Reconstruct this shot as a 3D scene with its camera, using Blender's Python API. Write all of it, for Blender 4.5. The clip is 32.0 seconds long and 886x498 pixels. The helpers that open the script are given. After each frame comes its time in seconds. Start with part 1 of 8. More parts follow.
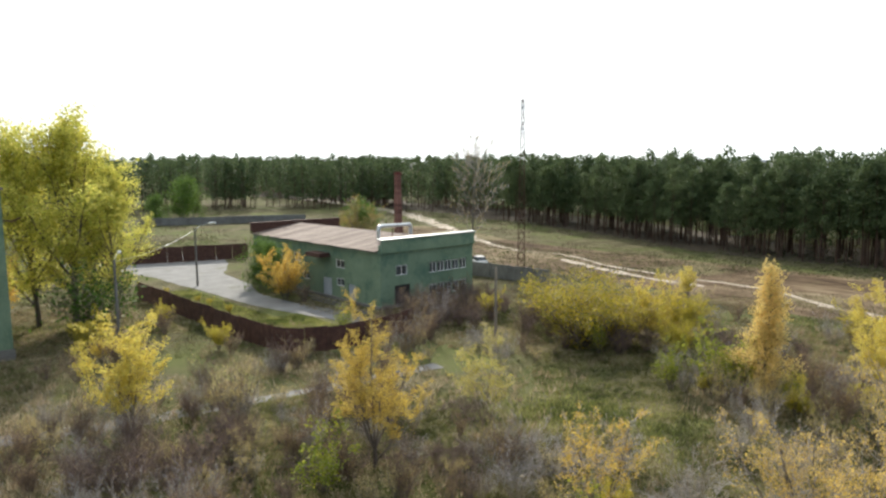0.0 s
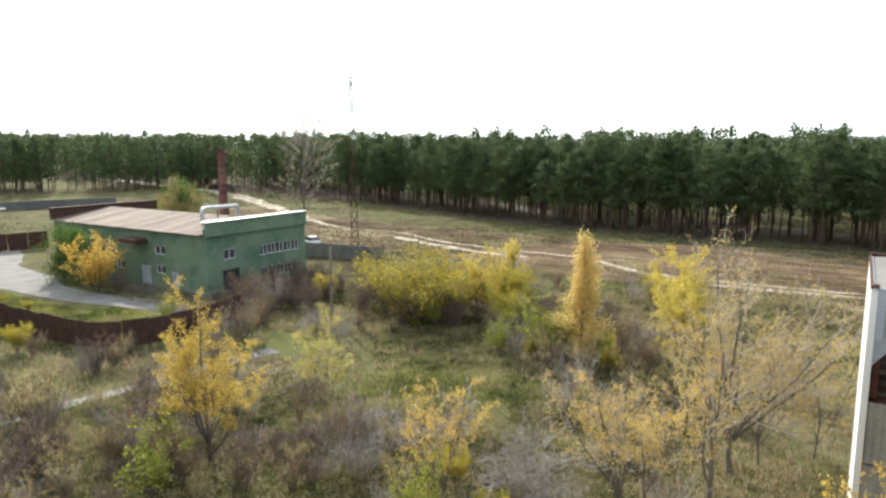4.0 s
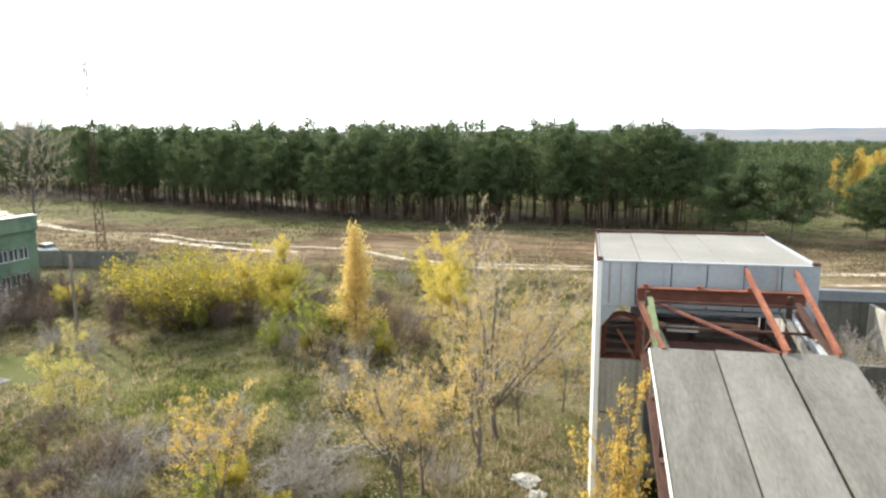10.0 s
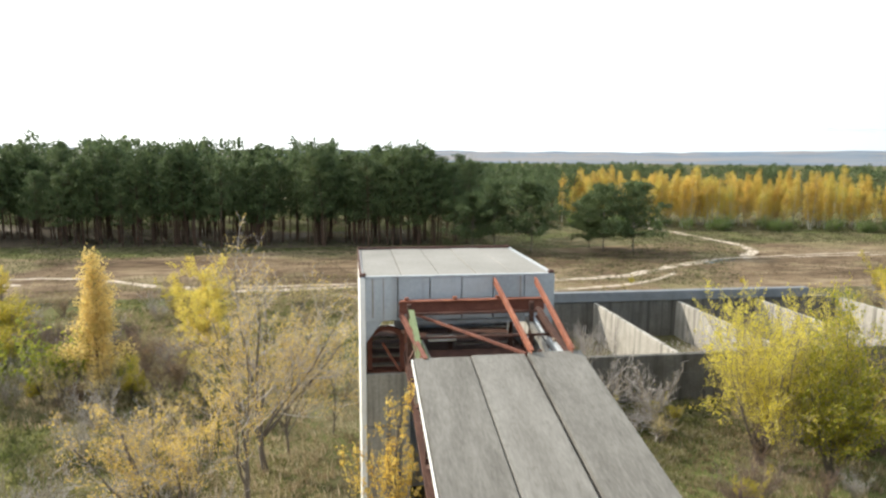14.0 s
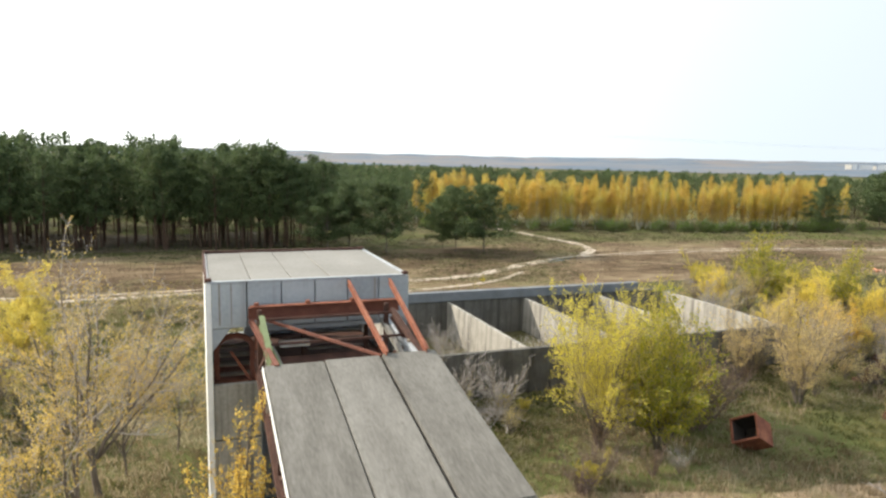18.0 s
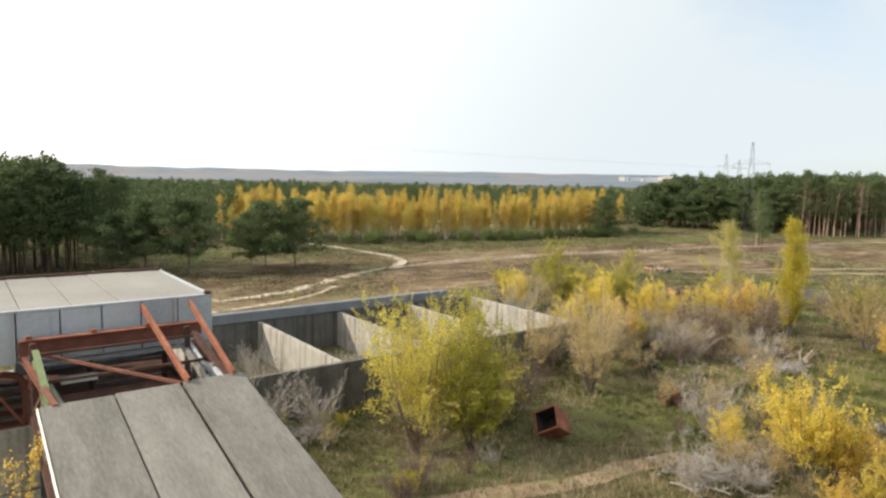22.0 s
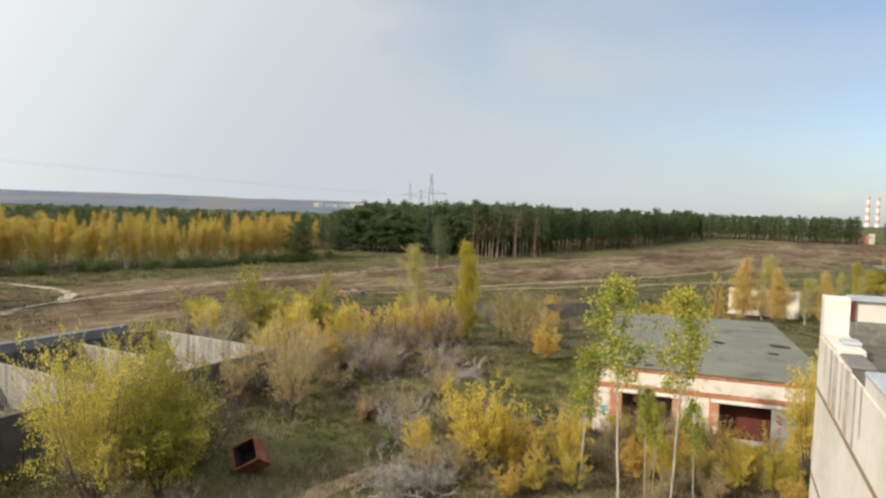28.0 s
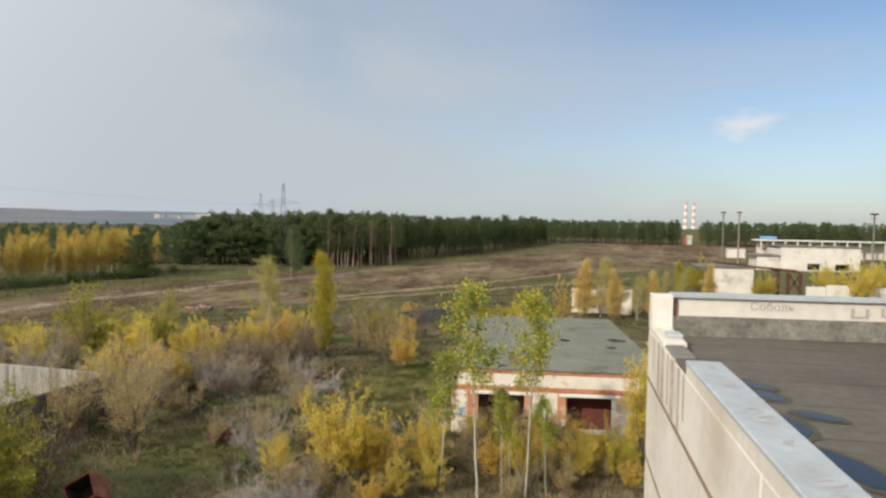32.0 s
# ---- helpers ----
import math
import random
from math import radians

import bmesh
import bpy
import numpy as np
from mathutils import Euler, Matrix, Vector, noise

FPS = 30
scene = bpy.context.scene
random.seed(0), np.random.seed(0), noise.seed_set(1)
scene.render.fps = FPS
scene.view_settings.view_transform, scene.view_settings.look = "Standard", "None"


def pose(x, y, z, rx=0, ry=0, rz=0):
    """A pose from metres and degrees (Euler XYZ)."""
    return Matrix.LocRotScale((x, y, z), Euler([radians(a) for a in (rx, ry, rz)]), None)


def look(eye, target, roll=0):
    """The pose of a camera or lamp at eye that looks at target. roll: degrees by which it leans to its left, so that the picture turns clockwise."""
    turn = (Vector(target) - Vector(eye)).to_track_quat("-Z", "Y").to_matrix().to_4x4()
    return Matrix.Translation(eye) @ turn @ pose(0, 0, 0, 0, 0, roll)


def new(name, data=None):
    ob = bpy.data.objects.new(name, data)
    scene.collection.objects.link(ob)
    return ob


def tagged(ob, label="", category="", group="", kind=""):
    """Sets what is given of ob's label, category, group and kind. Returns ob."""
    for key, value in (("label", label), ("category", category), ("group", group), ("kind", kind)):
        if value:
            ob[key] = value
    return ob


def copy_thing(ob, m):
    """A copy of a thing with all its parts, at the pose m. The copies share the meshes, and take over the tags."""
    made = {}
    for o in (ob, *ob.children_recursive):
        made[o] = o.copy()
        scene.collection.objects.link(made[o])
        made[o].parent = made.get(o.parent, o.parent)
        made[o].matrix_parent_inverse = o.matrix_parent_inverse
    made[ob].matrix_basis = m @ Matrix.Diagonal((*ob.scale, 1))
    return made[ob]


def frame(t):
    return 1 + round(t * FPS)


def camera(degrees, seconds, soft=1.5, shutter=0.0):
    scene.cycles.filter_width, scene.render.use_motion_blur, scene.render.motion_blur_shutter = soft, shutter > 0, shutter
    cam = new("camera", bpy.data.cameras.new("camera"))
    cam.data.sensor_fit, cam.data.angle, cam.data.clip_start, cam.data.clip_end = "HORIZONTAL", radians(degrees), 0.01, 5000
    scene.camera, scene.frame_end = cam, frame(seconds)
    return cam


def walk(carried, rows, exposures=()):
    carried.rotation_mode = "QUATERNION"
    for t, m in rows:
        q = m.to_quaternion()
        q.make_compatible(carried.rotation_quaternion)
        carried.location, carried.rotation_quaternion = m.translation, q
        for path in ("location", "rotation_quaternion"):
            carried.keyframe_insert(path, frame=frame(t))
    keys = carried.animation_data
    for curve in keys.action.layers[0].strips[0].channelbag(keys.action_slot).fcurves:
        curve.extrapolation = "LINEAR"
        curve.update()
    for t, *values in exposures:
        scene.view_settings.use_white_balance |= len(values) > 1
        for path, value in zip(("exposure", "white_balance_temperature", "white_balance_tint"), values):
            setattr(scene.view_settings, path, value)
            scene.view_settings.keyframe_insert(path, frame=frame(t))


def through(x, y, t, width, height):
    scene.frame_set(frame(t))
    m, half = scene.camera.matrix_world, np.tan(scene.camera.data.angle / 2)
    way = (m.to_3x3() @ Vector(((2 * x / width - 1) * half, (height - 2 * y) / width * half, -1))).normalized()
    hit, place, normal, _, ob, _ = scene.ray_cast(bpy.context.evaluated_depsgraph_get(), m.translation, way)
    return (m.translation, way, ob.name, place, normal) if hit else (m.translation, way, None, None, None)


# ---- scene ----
# the clip's own brightening, darkening and tinting: seconds, stops, kelvin, tint
EXPO = [(0.0, 0.30, 6150, 9), (3.0, 0.48, 6150, 9), (6.0, 0.80, 6150, 9), (9.0, 0.90, 6200, 9), (13.0, 0.69, 6250, 9), (17.0, 0.56, 6350, 9), (20.0, 0.49, 6530, 10), (24.0, 0.30, 6700, 10),
        (28.0, -0.03, 6580, 11), (32.0, -0.22, 6450, 11)]
cam = camera(68.09, 32.0, 2.5)
# seconds, place in metres, turn in degrees
PATH = [
    (0, -0.235, 0.126, 15.097, 83.035, 0.224, -42.87),
    (0.5, -0.244, 0.138, 15.089, 82.822, 0.177, -44.698),
    (1, -0.242, 0.165, 15.078, 82.541, 0.17, -46.846),
    (1.5, -0.211, 0.187, 15.06, 82.352, 0.247, -48.843),
    (2, -0.212, 0.202, 15.088, 82.117, 0.208, -50.633),
    (2.5, -0.207, 0.211, 15.088, 81.856, 0.122, -52.36),
    (3, -0.181, 0.223, 15.057, 81.599, 0.067, -54.018),
    (3.5, -0.185, 0.252, 15.054, 81.373, 0.128, -55.707),
    (5.5, -0.19, 0.259, 15.101, 80.067, 0.659, -62.697),
    (6, -0.192, 0.248, 15.074, 79.747, 0.586, -64.074),
    (6.5, -0.16, 0.213, 15.061, 79.612, 0.612, -65.57),
    (7, -0.151, 0.185, 15.049, 79.587, 0.951, -67.208),
    (7.5, -0.134, 0.174, 15.039, 79.721, 1.033, -68.823),
    (8, -0.101, 0.149, 15.022, 80.046, 0.622, -70.285),
    (8.5, -0.075, 0.139, 15.035, 80.278, 0.102, -71.919),
    (9, -0.109, 0.137, 15.04, 80.324, 0.099, -73.675),
    (9.5, -0.126, 0.145, 15.029, 80.453, 0.404, -75.779),
    (10, -0.11, 0.141, 15.031, 80.387, 0.454, -77.536),
    (10.5, -0.048, 0.123, 15.011, 80.661, 0.473, -79.908),
    (11, -0.04, 0.133, 15.023, 80.94, 0.239, -83.688),
    (11.5, -0.055, 0.156, 15.029, 81.023, 0.21, -86.711),
    (12, -0.004, 0.155, 15.022, 81.375, -0.278, -89.32),
    (12.5, 0.006, 0.116, 15.017, 81.54, -0.09, -91.785),
    (13, 0.04, 0.087, 15, 81.837, -0.234, -94.201),
    (13.5, 0.057, 0.061, 14.982, 81.987, -0.327, -96.297),
    (14, 0.049, 0.037, 14.994, 82.023, -0.285, -97.923),
    (14.5, 0.054, 0.035, 15.002, 82.168, -0.698, -99.396),
    (16.5, 0.104, -0.033, 14.983, 82.127, -1.218, -105.917),
    (17, 0.103, -0.058, 14.979, 82.274, -1.057, -107.359),
    (17.5, 0.094, -0.048, 14.975, 82.266, -0.998, -108.667),
    (18, 0.114, -0.038, 14.988, 82.337, -1.289, -110.476),
    (18.5, 0.137, -0.045, 14.99, 82.431, -0.976, -112.667),
    (19, 0.137, -0.051, 14.994, 82.374, -0.657, -114.902),
    (19.5, 0.138, -0.079, 14.982, 82.469, -0.728, -117.125),
    (20, 0.107, -0.103, 14.986, 82.66, -0.77, -119.182),
    (20.5, 0.109, -0.12, 14.979, 82.896, -1.213, -121.327),
    (21, 0.091, -0.134, 14.977, 83.068, -1.062, -123.392),
    (21.5, 0.073, -0.15, 14.972, 83.378, -1.063, -125.196),
    (22, 0.079, -0.175, 14.956, 83.853, -1.042, -126.824),
    (22.5, 0.118, -0.197, 14.95, 84.234, -0.404, -128.447),
    (23, 0.166, -0.205, 14.951, 84.694, -0.749, -130.786),
    (23.5, 0.204, -0.236, 14.953, 85.212, -0.848, -133.62),
    (24, 0.19, -0.243, 14.958, 85.464, -0.894, -135.988),
    (24.5, 0.199, -0.266, 14.939, 85.789, -1.135, -138.245),
    (25, 0.2, -0.251, 14.945, 86.192, -1.562, -140.342),
    (25.5, 0.196, -0.254, 14.958, 86.543, -1.175, -142.513),
    (26, 0.189, -0.257, 14.92, 86.595, -0.965, -144.902),
    (26.5, 0.188, -0.24, 14.914, 86.56, -1.288, -147.143),
    (28.5, 0.044, -0.153, 14.949, 86.971, -1.81, -154.561),
    (29, 0.002, -0.136, 14.962, 87.278, -1.527, -156.006),
    (29.5, 0.004, -0.105, 14.964, 87.608, -1.704, -157.132),
    (30, -0.011, -0.102, 14.967, 87.865, -1.739, -158.196),
    (30.5, 0.02, -0.084, 14.964, 87.776, -1.533, -159.742),
    (31, 0.042, -0.079, 14.963, 87.804, -1.363, -161.716),
    (31.5, 0.064, -0.104, 14.961, 87.795, -1.098, -163.587),
    (32, 0.085, -0.12, 14.965, 87.825, -1.045, -165.539),
]
walk(cam, [(r[0], pose(*r[1:])) for r in PATH], EXPO)

# ---- light: high thin autumn haze, sun in front of the first view ----
SUN_AZ, SUN_EL = radians(33.0), radians(30.0)      # azimuth clockwise from +y
SUN = Vector((math.sin(SUN_AZ) * math.cos(SUN_EL), math.cos(SUN_AZ) * math.cos(SUN_EL), math.sin(SUN_EL)))
lamp = bpy.data.lights.new("sun", "SUN")
lamp.energy, lamp.angle, lamp.color = 4.4, radians(0.6), (1.0, 0.90, 0.74)
sun = new("sun", lamp)
sun.matrix_world = look(SUN * 100, (0, 0, 0))

world = bpy.data.worlds.new("autumn_sky")
scene.world = world
world.use_nodes = True
wn, wl = world.node_tree.nodes, world.node_tree.links
wn.clear()


w_out = wn.new("ShaderNodeOutputWorld")
w_bg = wn.new("ShaderNodeBackground")
w_bg.inputs["Strength"].default_value = 0.15
w_sky = wn.new("ShaderNodeTexSky")
w_sky.sky_type = "NISHITA"
w_sky.sun_disc = False
w_sky.sun_elevation, w_sky.sun_rotation = SUN_EL, SUN_AZ
w_sky.air_density, w_sky.dust_density, w_sky.ozone_density = 1.0, 1.0, 2.5
# thin veil of high cloud, thickest round the sun
w_tc = wn.new("ShaderNodeTexCoord")
w_dot = wn.new("ShaderNodeVectorMath")
w_dot.operation = "DOT_PRODUCT"
w_dot.inputs[1].default_value = SUN
wl.new(w_tc.outputs["Generated"], w_dot.inputs[0])
w_glow = wn.new("ShaderNodeMapRange")          # veil by distance from the sun
w_glow.interpolation_type = "SMOOTHSTEP"
for k, v in zip((1, 2, 3, 4), (-0.30, 0.85, 0.0, 1.0)):
    w_glow.inputs[k].default_value = v
wl.new(w_dot.outputs["Value"], w_glow.inputs[0])
w_map = wn.new("ShaderNodeMapping")
w_map.inputs["Scale"].default_value = (1.0, 1.0, 3.2)
wl.new(w_tc.outputs["Generated"], w_map.inputs[0])
w_noise = wn.new("ShaderNodeTexNoise")
w_noise.inputs["Scale"].default_value = 2.1
w_noise.inputs["Detail"].default_value = 6.0
w_noise.inputs["Roughness"].default_value = 0.5
w_noise.inputs["Distortion"].default_value = 0.5
wl.new(w_map.outputs[0], w_noise.inputs["Vector"])
w_veil = wn.new("ShaderNodeMapRange")
for k, v in zip((1, 2, 3, 4), (0.36, 0.70, -0.08, 0.34)):
    w_veil.inputs[k].default_value = v
wl.new(w_noise.outputs[0], w_veil.inputs[0])
w_sep = wn.new("ShaderNodeSeparateXYZ")
wl.new(w_tc.outputs["Generated"], w_sep.inputs[0])
w_low = wn.new("ShaderNodeMapRange")            # haze thickens towards the horizon
for k, v in zip((1, 2, 3, 4), (0.0, 0.34, 0.62, 0.0)):
    w_low.inputs[k].default_value = v
wl.new(w_sep.outputs["Z"], w_low.inputs[0])
w_sum = wn.new("ShaderNodeMath")
w_sum.operation = "ADD"
wl.new(w_veil.outputs[0], w_sum.inputs[0])
wl.new(w_low.outputs[0], w_sum.inputs[1])
w_add = wn.new("ShaderNodeMath")
w_add.operation = "ADD"
w_add.use_clamp = True
w_cover = wn.new("ShaderNodeMapRange")         # high cloud thins out away from the sun
w_cover.interpolation_type = "SMOOTHSTEP"
for k, v in zip((1, 2, 3, 4), (-0.85, -0.02, -0.12, 0.86)):
    w_cover.inputs[k].default_value = v
wl.new(w_dot.outputs["Value"], w_cover.inputs[0])
wl.new(w_sum.outputs[0], w_add.inputs[0])
wl.new(w_cover.outputs[0], w_add.inputs[1])
w_white = wn.new("ShaderNodeMixRGB")            # the veil itself: pale grey away from the sun, white near it
w_white.inputs[1].default_value = (4.0, 4.42, 4.7, 1.0)
w_white.inputs[2].default_value = (8.6, 8.6, 8.2, 1.0)
wl.new(w_glow.outputs[0], w_white.inputs[0])
w_mix = wn.new("ShaderNodeMixRGB")
wl.new(w_white.outputs[0], w_mix.inputs[2])
wl.new(w_add.outputs[0], w_mix.inputs[0])
wl.new(w_sky.outputs[0], w_mix.inputs[1])
w_off = wn.new("ShaderNodeVectorMath")         # one small fair-weather cloud
w_off.operation = "SUBTRACT"
w_off.inputs[1].default_value = (-0.17, -0.975, 0.141)
wl.new(w_tc.outputs["Generated"], w_off.inputs[0])
w_flat = wn.new("ShaderNodeMapping")
w_flat.inputs["Scale"].default_value = (1.0, 1.0, 2.3)
wl.new(w_off.outputs[0], w_flat.inputs[0])
w_len = wn.new("ShaderNodeVectorMath")
w_len.operation = "LENGTH"
wl.new(w_flat.outputs[0], w_len.inputs[0])
w_puff = wn.new("ShaderNodeTexNoise")
w_puff.inputs["Scale"].default_value = 26.0
w_puff.inputs["Detail"].default_value = 6.0
wl.new(w_flat.outputs[0], w_puff.inputs["Vector"])
w_edge = wn.new("ShaderNodeMath")
w_edge.operation = "MULTIPLY_ADD"
w_edge.inputs[1].default_value = 0.10
wl.new(w_puff.outputs[0], w_edge.inputs[0])
wl.new(w_len.outputs["Value"], w_edge.inputs[2])
w_body = wn.new("ShaderNodeMapRange")
for k, v in zip((1, 2, 3, 4), (0.055, 0.10, 0.75, 0.0)):
    w_body.inputs[k].default_value = v
wl.new(w_edge.outputs[0], w_body.inputs[0])
w_cloud = wn.new("ShaderNodeMixRGB")
w_cloud.inputs[2].default_value = (6.3, 6.3, 6.4, 1.0)
wl.new(w_body.outputs[0], w_cloud.inputs[0])
wl.new(w_mix.outputs[0], w_cloud.inputs[1])
wl.new(w_cloud.outputs[0], w_bg.inputs["Color"])
wl.new(w_bg.outputs[0], w_out.inputs[0])
scene.view_settings.exposure = 0.0


# ---- materials ----
def surface(name, stops, scale=1.0, fine=14.0, rough=0.9, bump=0.3, metal=0.0, depth=0.02, stretch=(1, 1, 1),
            blotch=None, blotch_scale=0.15, blotch_at=(0.5, 0.62), spec=0.3, island=0.0, obj=0.0, streak=None, streak_at=(0.55, 0.75)):
    """A procedural surface: a colour ramp over coarse and fine noise, blotches of another colour, streaks, relief."""
    m = bpy.data.materials.new(name)
    m.use_nodes = True
    n, l = m.node_tree.nodes, m.node_tree.links
    b = n["Principled BSDF"]
    b.inputs["Roughness"].default_value = rough
    b.inputs["Metallic"].default_value = metal
    b.inputs["Specular IOR Level"].default_value = spec
    geo = n.new("ShaderNodeNewGeometry")
    mp = n.new("ShaderNodeMapping")
    mp.inputs["Scale"].default_value = stretch
    l.new(geo.outputs["Position"], mp.inputs[0])
    a, f = n.new("ShaderNodeTexNoise"), n.new("ShaderNodeTexNoise")
    a.inputs["Scale"].default_value, a.inputs["Detail"].default_value = scale, 5.0
    f.inputs["Scale"].default_value, f.inputs["Detail"].default_value = fine, 6.0
    a.inputs["Roughness"].default_value = f.inputs["Roughness"].default_value = 0.6
    l.new(mp.outputs[0], a.inputs["Vector"])
    l.new(mp.outputs[0], f.inputs["Vector"])
    mixv = n.new("ShaderNodeMath")
    mixv.operation = "MULTIPLY_ADD"
    mixv.inputs[1].default_value = 0.45
    l.new(f.outputs[0], mixv.inputs[0])
    half = n.new("ShaderNodeMath")
    half.operation = "MULTIPLY"
    half.inputs[1].default_value = 0.55
    l.new(a.outputs[0], half.inputs[0])
    l.new(half.outputs[0], mixv.inputs[2])
    value = mixv.outputs[0]
    if island or obj:
        src = geo.outputs["Random Per Island"]
        if obj:
            src = n.new("ShaderNodeObjectInfo").outputs["Random"]
        jit = n.new("ShaderNodeMath")
        jit.operation = "MULTIPLY_ADD"
        jit.inputs[1].default_value = island or obj
        l.new(src, jit.inputs[0])
        off = n.new("ShaderNodeMath")
        off.operation = "SUBTRACT"
        off.inputs[1].default_value = (island or obj) / 2
        l.new(value, off.inputs[0])
        l.new(off.outputs[0], jit.inputs[2])
        value = jit.outputs[0]
    ramp = n.new("ShaderNodeValToRGB")
    el = ramp.color_ramp.elements
    while len(el) < len(stops):
        el.new(0.5)
    for e, (at, c) in zip(el, stops):
        e.position, e.color = at, (*c, 1.0)
    l.new(value, ramp.inputs[0])
    col = ramp.outputs[0]

    def layer(col, tint, noise_scale, lo, hi, stretch3):
        k = n.new("ShaderNodeTexNoise")
        k.inputs["Scale"].default_value, k.inputs["Detail"].default_value = noise_scale, 7.0
        k.inputs["Roughness"].default_value = 0.62
        m2 = n.new("ShaderNodeMapping")
        m2.inputs["Scale"].default_value = stretch3
        m2.inputs["Location"].default_value = (3.1, 7.7, 1.3)
        l.new(geo.outputs["Position"], m2.inputs[0])
        l.new(m2.outputs[0], k.inputs["Vector"])
        r = n.new("ShaderNodeMapRange")
        r.inputs[1].default_value, r.inputs[2].default_value = lo, hi
        l.new(k.outputs[0], r.inputs[0])
        mx = n.new("ShaderNodeMixRGB")
        mx.inputs[2].default_value = (*tint, 1.0)
        l.new(r.outputs[0], mx.inputs[0])
        l.new(col, mx.inputs[1])
        return mx.outputs[0]
    if blotch:
        col = layer(col, blotch, blotch_scale, *blotch_at, (1, 1, 1))
    if streak:
        col = layer(col, streak, 1.0, *streak_at, (2.2, 2.2, 0.12))
    l.new(col, b.inputs["Base Color"])
    if bump:
        bp = n.new("ShaderNodeBump")
        bp.inputs["Strength"].default_value, bp.inputs["Distance"].default_value = bump, depth
        l.new(mixv.outputs[0], bp.inputs["Height"])
        l.new(bp.outputs[0], b.inputs["Normal"])
    return m


def leafy(name, stops, through=0.5, rough=0.6, drift=0.0):
    """Leaves: each island takes its own colour from the ramp; part of the light comes through."""
    m = bpy.data.materials.new(name)
    m.use_nodes = True
    n, l = m.node_tree.nodes, m.node_tree.links
    b, out = n["Principled BSDF"], n["Material Output"]
    b.inputs["Roughness"].default_value = rough
    b.inputs["Specular IOR Level"].default_value = 0.25
    geo = n.new("ShaderNodeNewGeometry")
    ob = n.new("ShaderNodeObjectInfo")
    add = n.new("ShaderNodeMath")
    add.operation = "MULTIPLY_ADD"
    add.inputs[1].default_value = 0.8
    l.new(geo.outputs["Random Per Island"], add.inputs[0])
    mul = n.new("ShaderNodeMath")
    mul.operation = "MULTIPLY"
    mul.inputs[1].default_value = 0.2
    l.new(ob.outputs["Random"], mul.inputs[0])
    l.new(mul.outputs[0], add.inputs[2])
    value = add.outputs[0]
    if drift:
        spot = n.new("ShaderNodeTexNoise")
        spot.inputs["Scale"].default_value, spot.inputs["Detail"].default_value, spot.inputs["Roughness"].default_value = 0.32, 4.0, 0.6
        l.new(geo.outputs["Position"], spot.inputs["Vector"])
        band = n.new("ShaderNodeMapRange")
        band.inputs[1].default_value, band.inputs[2].default_value, band.inputs[3].default_value, band.inputs[4].default_value = 0.36, 0.64, -drift, drift
        l.new(spot.outputs[0], band.inputs[0])
        both = n.new("ShaderNodeMath")
        both.use_clamp = True
        l.new(value, both.inputs[0])
        l.new(band.outputs[0], both.inputs[1])
        value = both.outputs[0]
    ramp = n.new("ShaderNodeValToRGB")
    el = ramp.color_ramp.elements
    while len(el) < len(stops):
        el.new(0.5)
    for e, (at, c) in zip(el, stops):
        e.position, e.color = at, (*c, 1.0)
    l.new(value, ramp.inputs[0])
    l.new(ramp.outputs[0], b.inputs["Base Color"])
    t = n.new("ShaderNodeBsdfTranslucent")
    l.new(ramp.outputs[0], t.inputs["Color"])
    mx = n.new("ShaderNodeMixShader")
    mx.inputs[0].default_value = through
    l.new(b.outputs[0], mx.inputs[1])
    l.new(t.outputs[0], mx.inputs[2])
    l.new(mx.outputs[0], out.inputs["Surface"])
    return m


M_GROUND = surface("dry_meadow", [(0.34, (0.0458, 0.0419, 0.0213)), (0.45, (0.0829, 0.0766, 0.0379)), (0.53, (0.122, 0.108, 0.06)), (0.66, (0.174, 0.15, 0.0945))],
                   scale=0.32, fine=2.2, bump=0.9, depth=0.2, blotch=(0.105, 0.115, 0.042), blotch_scale=0.09, blotch_at=(0.46, 0.6), streak=None, spec=0.03)
M_HEATH = surface("brown_heath", [(0.37, (0.05, 0.034, 0.022)), (0.45, (0.10, 0.07, 0.045)), (0.52, (0.155, 0.112, 0.072)), (0.58, (0.22, 0.17, 0.11)), (0.68, (0.34, 0.285, 0.19))], scale=0.08, fine=0.5, bump=0.8, depth=0.2, stretch=(1, 0.4, 1),
                  blotch=(0.17, 0.145, 0.08), blotch_scale=0.05, blotch_at=(0.52, 0.62), spec=0.03)
M_SAND = surface("pale_sand_track", [(0.3, (0.356, 0.287, 0.218)), (0.55, (0.485, 0.416, 0.337)), (0.75, (0.604, 0.535, 0.455))], scale=0.5, fine=5, bump=0.5, depth=0.05,
                 blotch=(0.19, 0.155, 0.095), blotch_scale=0.3, blotch_at=(0.48, 0.6))
M_CONCRETE = surface("grey_concrete", [(0.3, (0.0989, 0.092, 0.0808)), (0.5, (0.172, 0.163, 0.146)), (0.7, (0.245, 0.234, 0.212))], scale=1.1, fine=11, bump=0.5, depth=0.02, stretch=(0.3, 1.6, 1.0),
                     blotch=(0.135, 0.126, 0.11), blotch_scale=5.5, blotch_at=(0.54, 0.8), obj=0.12)
# Darker copy of the streaked concrete, with shade painted into its colour.
M_CONC_SHADE = surface("streaked_concrete_with_shade", [(0.3, (0.075, 0.07, 0.062)), (0.5, (0.125, 0.118, 0.105)), (0.7, (0.19, 0.18, 0.16))], scale=0.7, fine=9, bump=0.35, depth=0.02,
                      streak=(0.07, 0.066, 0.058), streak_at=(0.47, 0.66))
